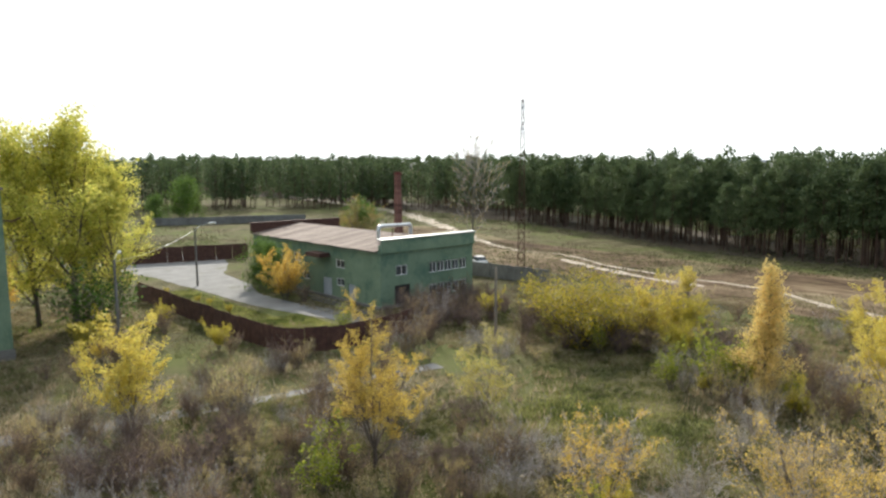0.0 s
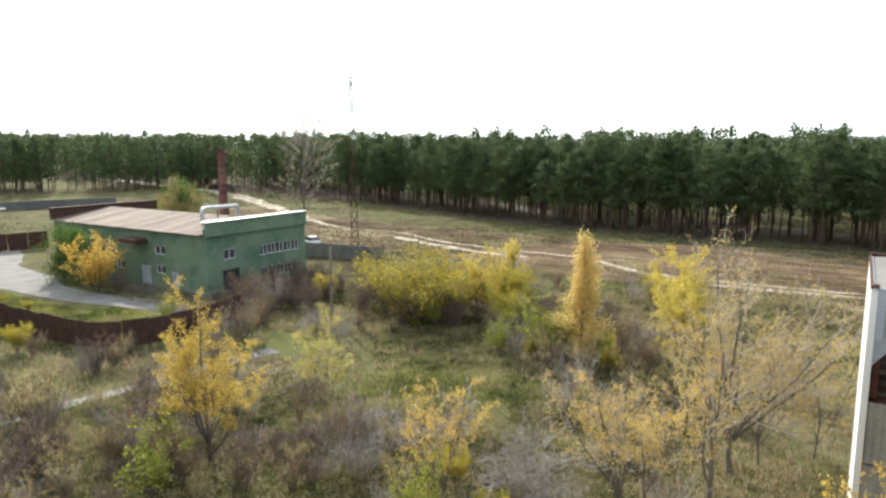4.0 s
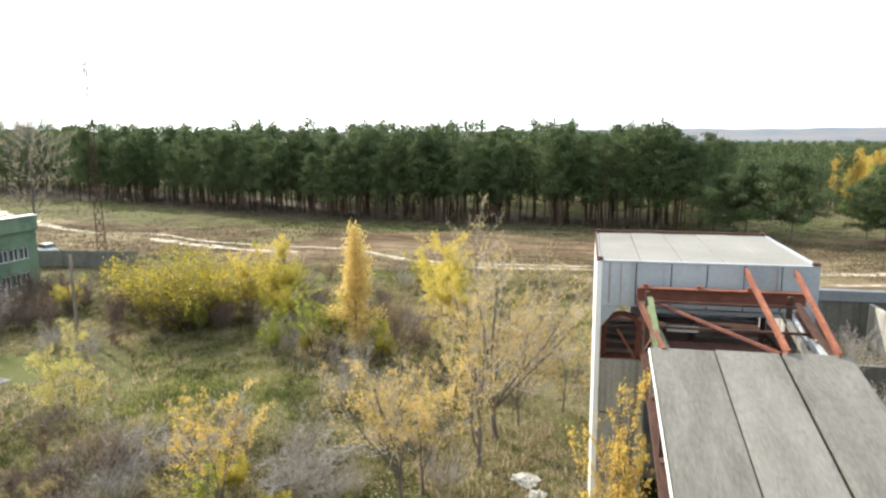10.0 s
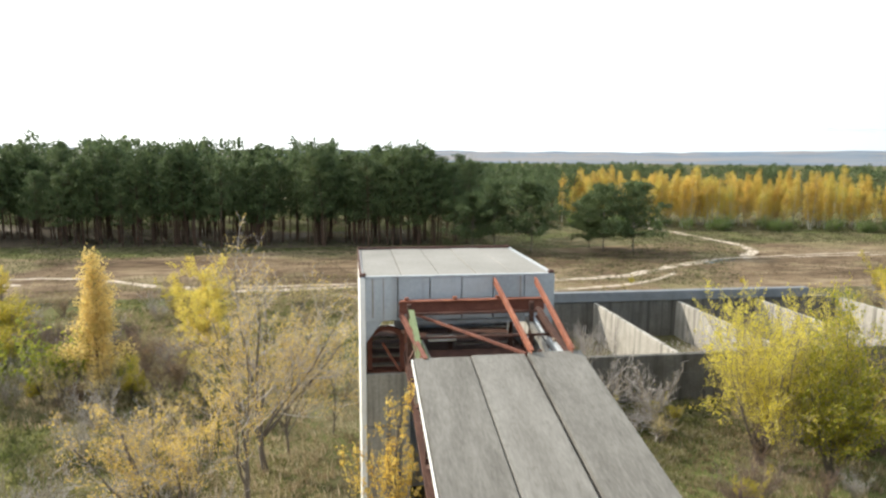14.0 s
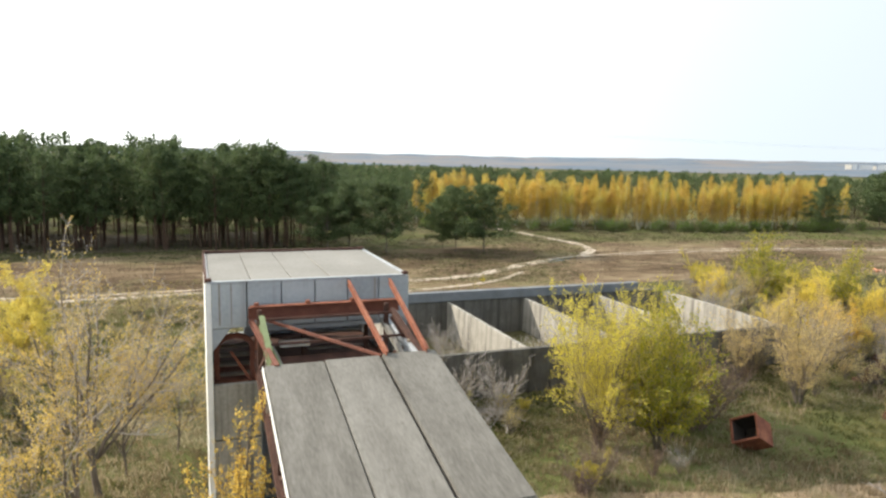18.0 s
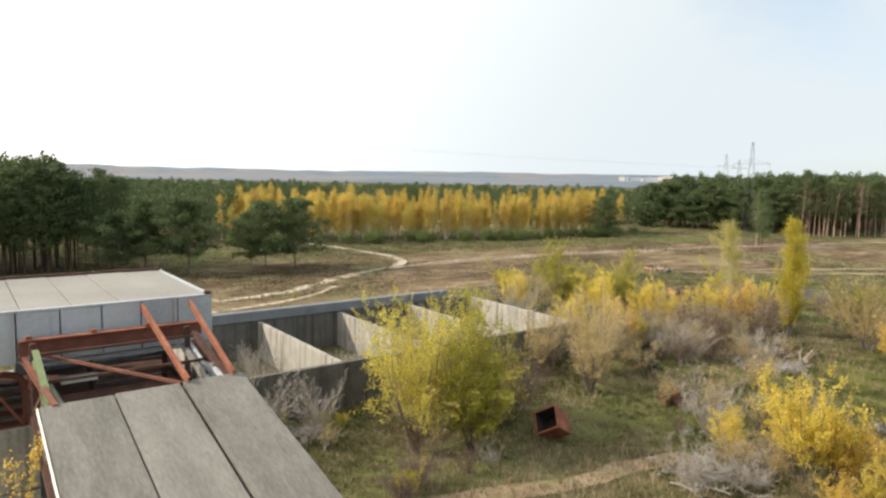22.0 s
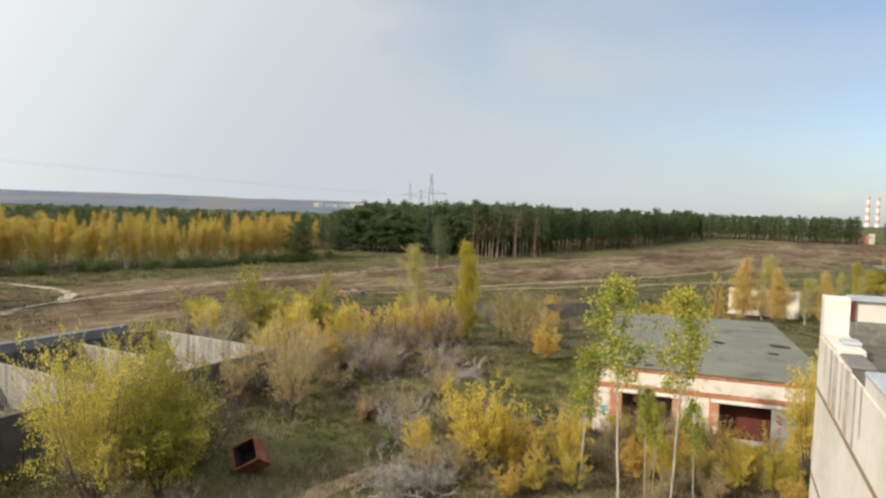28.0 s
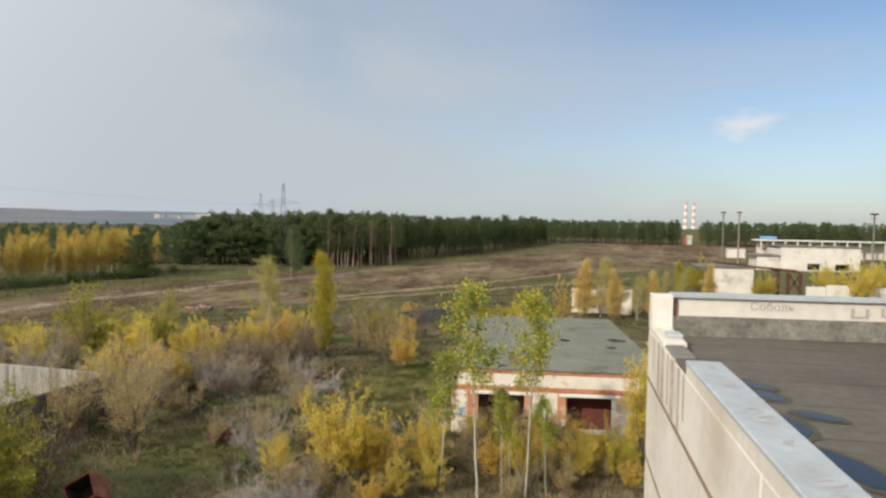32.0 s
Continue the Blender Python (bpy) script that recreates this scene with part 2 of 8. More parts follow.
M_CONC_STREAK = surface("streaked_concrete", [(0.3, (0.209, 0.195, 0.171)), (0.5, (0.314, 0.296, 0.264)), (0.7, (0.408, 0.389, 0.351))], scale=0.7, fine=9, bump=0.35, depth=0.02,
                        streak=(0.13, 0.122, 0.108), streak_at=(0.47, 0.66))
M_ROOFSLAB = surface("pale_roof_screed", [(0.3, (0.172, 0.165, 0.15)), (0.5, (0.232, 0.224, 0.206)), (0.7, (0.288, 0.277, 0.258))], scale=0.4, fine=8, bump=0.2, depth=0.02,
                     blotch=(0.23, 0.222, 0.205), blotch_scale=0.6, blotch_at=(0.55, 0.75))
M_PANEL = surface("blue_grey_panel", [(0.3, (0.267, 0.288, 0.31)), (0.5, (0.353, 0.378, 0.404)), (0.7, (0.43, 0.452, 0.473))], scale=0.5, fine=7, bump=0.15, depth=0.01,
                  streak=(0.22, 0.215, 0.21), streak_at=(0.54, 0.78), obj=0.2)
M_RUST = surface("rusty_steel", [(0.3, (0.10, 0.04, 0.028)), (0.5, (0.225, 0.082, 0.05)), (0.7, (0.34, 0.145, 0.085))], scale=2.0, fine=22, rough=0.85, bump=0.4, depth=0.01, metal=0.1,
                 blotch=(0.40, 0.17, 0.09), blotch_scale=1.2, blotch_at=(0.55, 0.75))
M_DARK_RUST = surface("dark_rusty_steel", [(0.3, (0.035, 0.02, 0.016)), (0.5, (0.08, 0.04, 0.03)), (0.7, (0.14, 0.07, 0.05))], scale=2.0, fine=22, rough=0.9, bump=0.4, depth=0.01)
M_GREEN_PAINT = surface("faded_green_paint", [(0.3, (0.115, 0.165, 0.105)), (0.5, (0.175, 0.24, 0.155)), (0.7, (0.235, 0.30, 0.20))], scale=0.35, fine=6, bump=0.2, depth=0.02,
                        blotch=(0.085, 0.15, 0.105), blotch_scale=0.4, blotch_at=(0.5, 0.7), streak=(0.07, 0.12, 0.085), streak_at=(0.6, 0.85))
M_CORRUGATED = surface("brown_grey_roofing", [(0.3, (0.14, 0.10, 0.085)), (0.5, (0.21, 0.165, 0.14)), (0.7, (0.29, 0.235, 0.20))], scale=0.5, fine=5, bump=0.3, depth=0.03, obj=0.25)
M_ASPHALT = surface("worn_asphalt", [(0.3, (0.119, 0.116, 0.112)), (0.5, (0.191, 0.187, 0.183)), (0.7, (0.264, 0.257, 0.249))], scale=0.4, fine=9, bump=0.3, depth=0.02,
                    blotch=(0.12, 0.125, 0.07), blotch_scale=0.25, blotch_at=(0.58, 0.7))
M_TAR = surface("weathered_roof_felt", [(0.3, (0.075, 0.067, 0.055)), (0.5, (0.11, 0.098, 0.08)), (0.7, (0.15, 0.135, 0.112))], scale=0.5, fine=8, bump=0.25, depth=0.02,
                blotch=(0.07, 0.063, 0.052), blotch_scale=0.3, blotch_at=(0.5, 0.68))
M_CREAM = surface("cream_stained_plaster", [(0.3, (0.526, 0.489, 0.428)), (0.5, (0.63, 0.592, 0.531)), (0.7, (0.705, 0.672, 0.616))], scale=0.5, fine=7, bump=0.2, depth=0.01,
                  streak=(0.46, 0.38, 0.30), streak_at=(0.6, 0.82), obj=0.15, blotch=(0.50, 0.44, 0.37), blotch_scale=0.7, blotch_at=(0.5, 0.72))
M_FELT = surface("green_grey_felt", [(0.3, (0.125, 0.128, 0.10)), (0.5, (0.175, 0.178, 0.142)), (0.7, (0.225, 0.225, 0.185))], scale=0.35, fine=5, bump=0.25, depth=0.02,
                 blotch=(0.10, 0.10, 0.082), blotch_scale=0.35, blotch_at=(0.55, 0.7))
M_BRICK = surface("orange_brick", [(0.3, (0.36, 0.15, 0.085)), (0.5, (0.50, 0.23, 0.13)), (0.7, (0.58, 0.32, 0.2))], scale=0.8, fine=9, bump=0.4, depth=0.02, obj=0.3,
                  blotch=(0.62, 0.55, 0.46), blotch_scale=0.6, blotch_at=(0.55, 0.7))
M_WHITEWASH = surface("peeling_whitewash", [(0.3, (0.56, 0.49, 0.41)), (0.5, (0.70, 0.655, 0.58)), (0.7, (0.78, 0.75, 0.69))], scale=0.5, fine=6, bump=0.3, depth=0.02,
                      blotch=(0.52, 0.27, 0.16), blotch_scale=0.7, blotch_at=(0.55, 0.68))
M_BLOCKWORK = surface("chalky_white_blocks", [(0.3, (0.50, 0.47, 0.42)), (0.5, (0.62, 0.59, 0.54)), (0.7, (0.72, 0.69, 0.64))], scale=0.4, fine=4, bump=0.3, depth=0.02, blotch=(0.40, 0.36, 0.31), blotch_scale=0.4, blotch_at=(0.55, 0.72))
# Near-black for tyres, scrap and backing, and shade painted into hollows and rooms.
M_BLACK = surface("dark_interior", [(0.3, (0.02, 0.018, 0.015)), (0.7, (0.06, 0.05, 0.045))], scale=1, fine=8)
M_DARKRED = surface("dark_red_paint", [(0.3, (0.10, 0.03, 0.025)), (0.7, (0.18, 0.06, 0.045))], scale=1, fine=8)
M_STEEL = surface("galvanised_steel", [(0.3, (0.45, 0.47, 0.49)), (0.7, (0.70, 0.72, 0.74))], scale=1.5, fine=12, rough=0.35, metal=0.8, bump=0.1)
M_GREYPAINT = surface("grey_blue_coping", [(0.3, (0.31, 0.335, 0.36)), (0.5, (0.40, 0.43, 0.455)), (0.7, (0.49, 0.52, 0.54))], scale=0.9, fine=8, bump=0.2, depth=0.01, rough=0.6,
                      blotch=(0.30, 0.32, 0.34), blotch_scale=1.1, blotch_at=(0.55, 0.75))
M_WHITE = surface("white_paint", [(0.3, (0.68, 0.67, 0.64)), (0.7, (0.82, 0.81, 0.79))], scale=1, fine=9, bump=0.1)
M_WOOD = surface("grey_weathered_wood", [(0.3, (0.15, 0.12, 0.09)), (0.5, (0.26, 0.215, 0.17)), (0.7, (0.36, 0.31, 0.25))], scale=1, fine=9, stretch=(1, 1, 0.2), bump=0.3)
M_BARK = surface("grey_brown_bark", [(0.3, (0.07, 0.058, 0.048)), (0.5, (0.13, 0.11, 0.092)), (0.7, (0.21, 0.18, 0.15))], scale=3, fine=20, bump=0.5, stretch=(1, 1, 0.3))
M_TWIG = surface("pale_dry_twigs", [(0.3, (0.19, 0.155, 0.115)), (0.5, (0.28, 0.235, 0.18)), (0.7, (0.38, 0.325, 0.255))], scale=2, fine=12, bump=0.0)
M_PALETWIG = surface("pale_grey_twigs", [(0.3, (0.25, 0.225, 0.21)), (0.5, (0.365, 0.335, 0.32)), (0.7, (0.48, 0.45, 0.43))], scale=2, fine=12, bump=0.0)
M_PALEBARK = surface("pale_poplar_bark", [(0.3, (0.30, 0.29, 0.24)), (0.5, (0.44, 0.43, 0.36)), (0.7, (0.55, 0.54, 0.47))], scale=3, fine=15, bump=0.3)
M_PINEBARK = surface("orange_pine_bark", [(0.3, (0.045, 0.03, 0.0225)), (0.5, (0.0863, 0.054, 0.0375)), (0.7, (0.143, 0.0863, 0.0562))], scale=1, fine=8, bump=0.3)
L_YELLOW = leafy("yellow_leaves", [(0.0, (0.46, 0.34, 0.05)), (0.35, (0.74, 0.57, 0.09)), (0.7, (0.86, 0.70, 0.14)), (1.0, (0.50, 0.47, 0.08))], 0.55)
L_ORANGE = leafy("orange_yellow_leaves", [(0.0, (0.44, 0.26, 0.05)), (0.4, (0.68, 0.47, 0.10)), (0.75, (0.80, 0.60, 0.15)), (1.0, (0.64, 0.53, 0.15))], 0.55)
L_YGREEN = leafy("yellow_green_leaves", [(0.0, (0.19, 0.20, 0.03)), (0.4, (0.42, 0.38, 0.05)), (0.75, (0.72, 0.56, 0.08)), (1.0, (0.29, 0.31, 0.04))], 0.55)
L_GREEN = leafy("fresh_green_leaves", [(0.0, (0.12, 0.17, 0.02)), (0.5, (0.25, 0.29, 0.035)), (0.85, (0.42, 0.42, 0.06)), (1.0, (0.55, 0.47, 0.07))], 0.5)
L_DEEP = leafy("dull_green_leaves", [(0.0, (0.06, 0.11, 0.022)), (0.6, (0.12, 0.20, 0.036)), (1.0, (0.22, 0.30, 0.06))], 0.4)
L_PALE = leafy("pale_straw_leaves", [(0.0, (0.38, 0.31, 0.14)), (0.5, (0.56, 0.47, 0.21)), (0.8, (0.68, 0.56, 0.21)), (1.0, (0.70, 0.50, 0.11))], 0.55)
L_THIN = leafy("thin_yellow_leaves", [(0.0, (0.48, 0.34, 0.11)), (0.5, (0.70, 0.51, 0.14)), (1.0, (0.82, 0.64, 0.18))], 0.55)
L_STRAW = leafy("faded_straw_leaves", [(0.0, (0.36, 0.26, 0.11)), (0.5, (0.58, 0.44, 0.18)), (1.0, (0.76, 0.59, 0.22))], 0.5)
L_HEATHER = leafy("dark_heath_weeds", [(0.0, (0.085, 0.066, 0.042)), (0.5, (0.165, 0.13, 0.083)), (1.0, (0.31, 0.26, 0.165))], 0.3, drift=0.45)
L_TURF = leafy("fresh_turf_blades", [(0.0, (0.0696, 0.0914, 0.0261)), (0.5, (0.191, 0.217, 0.0609)), (1.0, (0.365, 0.357, 0.122))], 0.5, drift=0.4)
L_GOLD = leafy("dull_gold_leaves", [(0.0, (0.418, 0.302, 0.0522)), (0.4, (0.658, 0.533, 0.104)), (0.8, (0.774, 0.658, 0.167)), (1.0, (0.481, 0.491, 0.0936))], 0.55)
L_SHED = leafy("shed_leaves", [(0.0, (0.30, 0.23, 0.13)), (0.5, (0.46, 0.37, 0.22)), (1.0, (0.62, 0.52, 0.34))], 0.4)
L_OLIVE = leafy("olive_gold_leaves", [(0.0, (0.13, 0.14, 0.018)), (0.4, (0.34, 0.31, 0.038)), (0.75, (0.58, 0.43, 0.06)), (1.0, (0.30, 0.30, 0.04))], 0.5)
L_POPLAR = leafy("light_poplar_leaves", [(0.0, (0.308, 0.341, 0.0605)), (0.4, (0.55, 0.55, 0.11)), (0.75, (0.814, 0.715, 0.176)), (1.0, (0.44, 0.484, 0.0935))], 0.6)
L_OLDGRASS = leafy("dull_olive_grass", [(0.0, (0.045, 0.055, 0.02)), (0.5, (0.10, 0.11, 0.042)), (1.0, (0.20, 0.185, 0.085))], 0.35, drift=0.4)
L_CREAM = leafy("pale_golden_leaves", [(0.0, (0.50, 0.36, 0.12)), (0.5, (0.70, 0.53, 0.19)), (0.9, (0.78, 0.62, 0.24)), (1.0, (0.34, 0.42, 0.08))], 0.55)
M_THICKET = surface("purple_brown_twigs", [(0.3, (0.10, 0.07, 0.062)), (0.5, (0.165, 0.12, 0.105)), (0.7, (0.24, 0.18, 0.155))], scale=2, fine=12, bump=0.0)
L_PALEGOLD = leafy("pale_green_gold_leaves", [(0.0, (0.40, 0.37, 0.10)), (0.5, (0.58, 0.51, 0.15)), (0.85, (0.68, 0.57, 0.18)), (1.0, (0.34, 0.38, 0.09))], 0.55)
L_SPRAY = leafy("light_yellow_green_sprays", [(0.0, (0.40, 0.37, 0.05)), (0.4, (0.70, 0.60, 0.085)), (0.75, (0.84, 0.72, 0.12)), (1.0, (0.50, 0.48, 0.07))], 0.6)
L_TURNING = leafy("olive_green_leaves_turning_gold", [(0.0, (0.13, 0.17, 0.022)), (0.4, (0.31, 0.32, 0.04)), (0.75, (0.58, 0.47, 0.062)), (1.0, (0.21, 0.25, 0.032))], 0.5)
L_BIRCH = leafy("green_leaves_turning_yellow", [(0.0, (0.128, 0.232, 0.0348)), (0.5, (0.255, 0.36, 0.058)), (0.7, (0.603, 0.51, 0.0812)), (1.0, (0.858, 0.603, 0.0928))], 0.5)
L_AMBER = leafy("amber_gold_leaves", [(0.0, (0.42, 0.28, 0.055)), (0.4, (0.66, 0.48, 0.10)), (0.8, (0.78, 0.61, 0.15)), (1.0, (0.55, 0.50, 0.12))], 0.55)
L_RUSTY = leafy("rust_and_green_leaves", [(0.0, (0.26, 0.15, 0.06)), (0.45, (0.36, 0.24, 0.09)), (0.7, (0.20, 0.21, 0.06)), (1.0, (0.28, 0.28, 0.08))], 0.45)
L_BROWN = leafy("brown_dry_leaves", [(0.0, (0.19, 0.125, 0.07)), (0.5, (0.33, 0.235, 0.125)), (1.0, (0.52, 0.40, 0.20))], 0.5)
L_PINE = leafy("pine_needles", [(0.0, (0.0495, 0.0756, 0.0342)), (0.5, (0.0936, 0.131, 0.054)), (1.0, (0.149, 0.184, 0.072))], 0.36)
L_DYING = leafy("dying_pine_needles", [(0.0, (0.10, 0.10, 0.055)), (0.5, (0.17, 0.16, 0.085)), (1.0, (0.25, 0.20, 0.115))], 0.35)
L_ASPEN = leafy("golden_aspen_leaves", [(0.0, (0.34, 0.20, 0.045)), (0.35, (0.56, 0.40, 0.085)), (0.75, (0.68, 0.55, 0.14)), (1.0, (0.42, 0.44, 0.10))], 0.55, drift=0.3)
L_DRYGRASS = leafy("dry_grass_blades", [(0.0, (0.19, 0.147, 0.085)), (0.35, (0.275, 0.225, 0.132)), (0.7, (0.36, 0.31, 0.195)), (1.0, (0.45, 0.39, 0.265))], through=0.5, drift=0.45)
L_GRASS = leafy("green_grass_blades", [(0.0, (0.058, 0.07, 0.025)), (0.3, (0.11, 0.12, 0.042)), (0.65, (0.19, 0.19, 0.068)), (1.0, (0.29, 0.27, 0.125))], through=0.5, drift=0.5)
L_WEED = leafy("dead_weed_stalks", [(0.0, (0.18, 0.13, 0.08)), (0.5, (0.35, 0.265, 0.17)), (1.0, (0.58, 0.49, 0.36))], through=0.5)


# ---- building blocks ----
def rise(x, y):
    """The ground's height: level site, slowly rising country beyond."""
    return 0.018 * max(0.0, min(math.hypot(x, y), 900.0) - 130.0)


def rise_np(x, y):
    return 0.018 * np.clip(np.minimum(np.hypot(x, y), 900.0) - 130.0, 0, None)


def empty(name, x=0.0, y=0.0, z=0.0, rz=0.0):
    ob = new(name)
    ob.matrix_basis = pose(x, y, z, 0, 0, rz)
    ob.empty_display_size = 0.2
    return ob


def part(name, bm, material, parent=None, label=""):
    me = bpy.data.meshes.new(name)
    bm.to_mesh(me)
    bm.free()
    me.materials.append(material)
    ob = new(name, me)
    if parent is not None:
        ob.parent = parent
    if label:
        ob["label"] = label
    return ob


def piece(name, me, parent, m):
    ob = new(name, me)
    ob.parent = parent
    ob.matrix_basis = m
    return ob


def box(bm, x0, y0, z0, x1, y1, z1, bevel=0.0):
    v = [bm.verts.new(p) for p in ((x0, y0, z0), (x1, y0, z0), (x1, y1, z0), (x0, y1, z0), (x0, y0, z1), (x1, y0, z1), (x1, y1, z1), (x0, y1, z1))]
    fs = [bm.faces.new([v[i] for i in f]) for f in ((0, 3, 2, 1), (4, 5, 6, 7), (0, 1, 5, 4), (1, 2, 6, 5), (2, 3, 7, 6), (3, 0, 4, 7))]
    if bevel:
        bmesh.ops.bevel(bm, geom=list({e for f in fs for e in f.edges}), offset=bevel, segments=1, affect="EDGES")
    return bm


def boxes(*specs, bevel=0.0):
    bm = bmesh.new()
    for s in specs:
        box(bm, min(s[0], s[3]), min(s[1], s[4]), min(s[2], s[5]), max(s[0], s[3]), max(s[1], s[4]), max(s[2], s[5]), bevel)
    return bm


def bar(a, b, w, h, bm=None, roll=0.0):
    """A straight bar of cross-section w x h from a to b."""
    bm = bm or bmesh.new()
    a, b = Vector(a), Vector(b)
    q = (b - a).to_track_quat("Z", "Y").to_matrix().to_4x4()
    m = Matrix.Translation(a) @ q @ Matrix.Rotation(radians(roll), 4, "Z")
    n = (b - a).length
    v = [bm.verts.new(m @ Vector(p)) for p in ((-w / 2, -h / 2, 0), (w / 2, -h / 2, 0), (w / 2, h / 2, 0), (-w / 2, h / 2, 0),
                                             (-w / 2, -h / 2, n), (w / 2, -h / 2, n), (w / 2, h / 2, n), (-w / 2, h / 2, n))]
    for f in ((0, 3, 2, 1), (4, 5, 6, 7), (0, 1, 5, 4), (1, 2, 6, 5), (2, 3, 7, 6), (3, 0, 4, 7)):
        bm.faces.new([v[i] for i in f])
    return bm


def channel(a, b, w, h, t=0.012, bm=None):
    """An I-section beam from a to b: two flanges and a web."""
    bm = bm or bmesh.new()
    a, b = Vector(a), Vector(b)
    up = Vector((0, 0, 1)) - (b - a).normalized() * (b - a).normalized().z
    up.normalize()
    side = (b - a).normalized().cross(up)
    for off, ww, hh in ((up * (h / 2), w, t * 2), (up * (-h / 2), w, t * 2), (up * 0, t * 1.5, h)):
        ring = [side * (sx * ww / 2) + up * (sy * hh / 2) + off for sx, sy in ((-1, -1), (1, -1), (1, 1), (-1, 1))]
        v = [bm.verts.new(p + r) for p in (a, b) for r in ring]
        for f in ((0, 3, 2, 1), (4, 5, 6, 7), (0, 1, 5, 4), (1, 2, 6, 5), (2, 3, 7, 6), (3, 0, 4, 7)):
            bm.faces.new([v[i] for i in f])
    return bm


def tube(points, radii, sides=10, bm=None):
    """A round tube through points, with a radius at each, closed at both ends."""
    bm = bm or bmesh.new()
    pts = [Vector(p) for p in points]
    rings = []
    for i, p in enumerate(pts):
        d = (pts[min(i + 1, len(pts) - 1)] - pts[max(i - 1, 0)]).normalized()
        u = d.orthogonal().normalized() if abs(d.z) < 0.99 else Vector((1, 0, 0))
        w = d.cross(u).normalized()
        u = w.cross(d)
        r = radii[i] if isinstance(radii, (list, tuple)) else radii
        rings.append([bm.verts.new(p + (u * math.cos(k * math.tau / sides) + w * math.sin(k * math.tau / sides)) * r) for k in range(sides)])
    for a, b in zip(rings, rings[1:]):
        best = min(range(sides), key=lambda s: (b[s].co - a[0].co).length)
        for k in range(sides):
            bm.faces.new((a[k], a[(k + 1) % sides], b[(k + 1 + best) % sides], b[(k + best) % sides]))
    bm.faces.new(rings[0][::-1])
    bm.faces.new(rings[-1])
    return bm


def mesh_np(name, verts, faces, material):
    """A mesh from arrays: verts n x 3, faces m x k, all with k corners."""
    me = bpy.data.meshes.new(name)
    k = faces.shape[1]
    me.vertices.add(len(verts))
    me.vertices.foreach_set("co", np.ascontiguousarray(verts, dtype=np.float32).ravel())
    me.loops.add(faces.size)
    me.loops.foreach_set("vertex_index", np.ascontiguousarray(faces, dtype=np.int32).ravel())
    me.polygons.add(len(faces))
    me.polygons.foreach_set("loop_start", np.arange(0, faces.size, k, dtype=np.int32))
    me.polygons.foreach_set("loop_total", np.full(len(faces), k, dtype=np.int32))
    me.update(calc_edges=True)
    me.materials.append(material)
    return me


def limbs_np(segs, sides=4):
    """Tapered prisms for an array of segments (x0 y0 z0 x1 y1 z1 r0 r1)."""
    a, b, r0, r1 = segs[:, :3], segs[:, 3:6], segs[:, 6], segs[:, 7]
    d = b - a
    d /= np.maximum(np.linalg.norm(d, axis=1, keepdims=True), 1e-6)
    ref = np.where(np.abs(d[:, 2:3]) < 0.9, np.array([[0, 0, 1.0]]), np.array([[1.0, 0, 0]]))
    u = np.cross(d, ref)
    u /= np.maximum(np.linalg.norm(u, axis=1, keepdims=True), 1e-6)
    w = np.cross(d, u)
    v = np.zeros((len(segs), 2 * sides, 3))
    for k in range(sides):
        c, s = math.cos(k * math.tau / sides), math.sin(k * math.tau / sides)
        o = u * c + w * s
        v[:, k] = a + o * r0[:, None]
        v[:, sides + k] = b + o * r1[:, None]
    f = np.array([(k, (k + 1) % sides, sides + (k + 1) % sides, sides + k) for k in range(sides)])
    faces = (np.arange(len(segs))[:, None, None] * (2 * sides) + f[None]).reshape(-1, 4)
    return v.reshape(-1, 3), faces


def leaves_np(rng, centres, size, droop=0.3, aspect=0.65, flat=0.0):
    """Folded rhombic leaves at the centres, turned at random."""
    n = len(centres)
    ax = rng.normal(size=(n, 3))
    ax[:, 2] -= droop
    ax /= np.linalg.norm(ax, axis=1, keepdims=True)
    s = rng.normal(size=(n, 3))
    s[:, 2] *= 1.0 - flat
    s -= ax * np.sum(s * ax, axis=1, keepdims=True)
    s /= np.maximum(np.linalg.norm(s, axis=1, keepdims=True), 1e-6)
    size = size * rng.uniform(0.6, 1.3, size=(n, 1))
    v = np.stack([centres - ax * size * 0.5, centres + s * size * 0.5 * aspect, centres + ax * size * 0.5, centres - s * size * 0.5 * aspect], axis=1)
    f = np.arange(n * 4).reshape(n, 4)
    return v.reshape(-1, 3), f


def wander(rng, p, d, length, r0, r1, steps, wob, up=0.0):
    """A crooked line of segments; returns the segments and its points."""
    segs, pts, q = [], [np.array(p, float)], np.array(d, float)
    q /= np.linalg.norm(q)
    for i in range(steps):
        q = q + rng.normal(size=3) * wob + np.array((0, 0, up))
        q /= np.linalg.norm(q)
        n = pts[-1] + q * (length / steps)
        a, b = r0 + (r1 - r0) * i / steps, r0 + (r1 - r0) * (i + 1) / steps
        segs.append((*pts[-1], *n, a, b))
        pts.append(n)
    return segs, pts


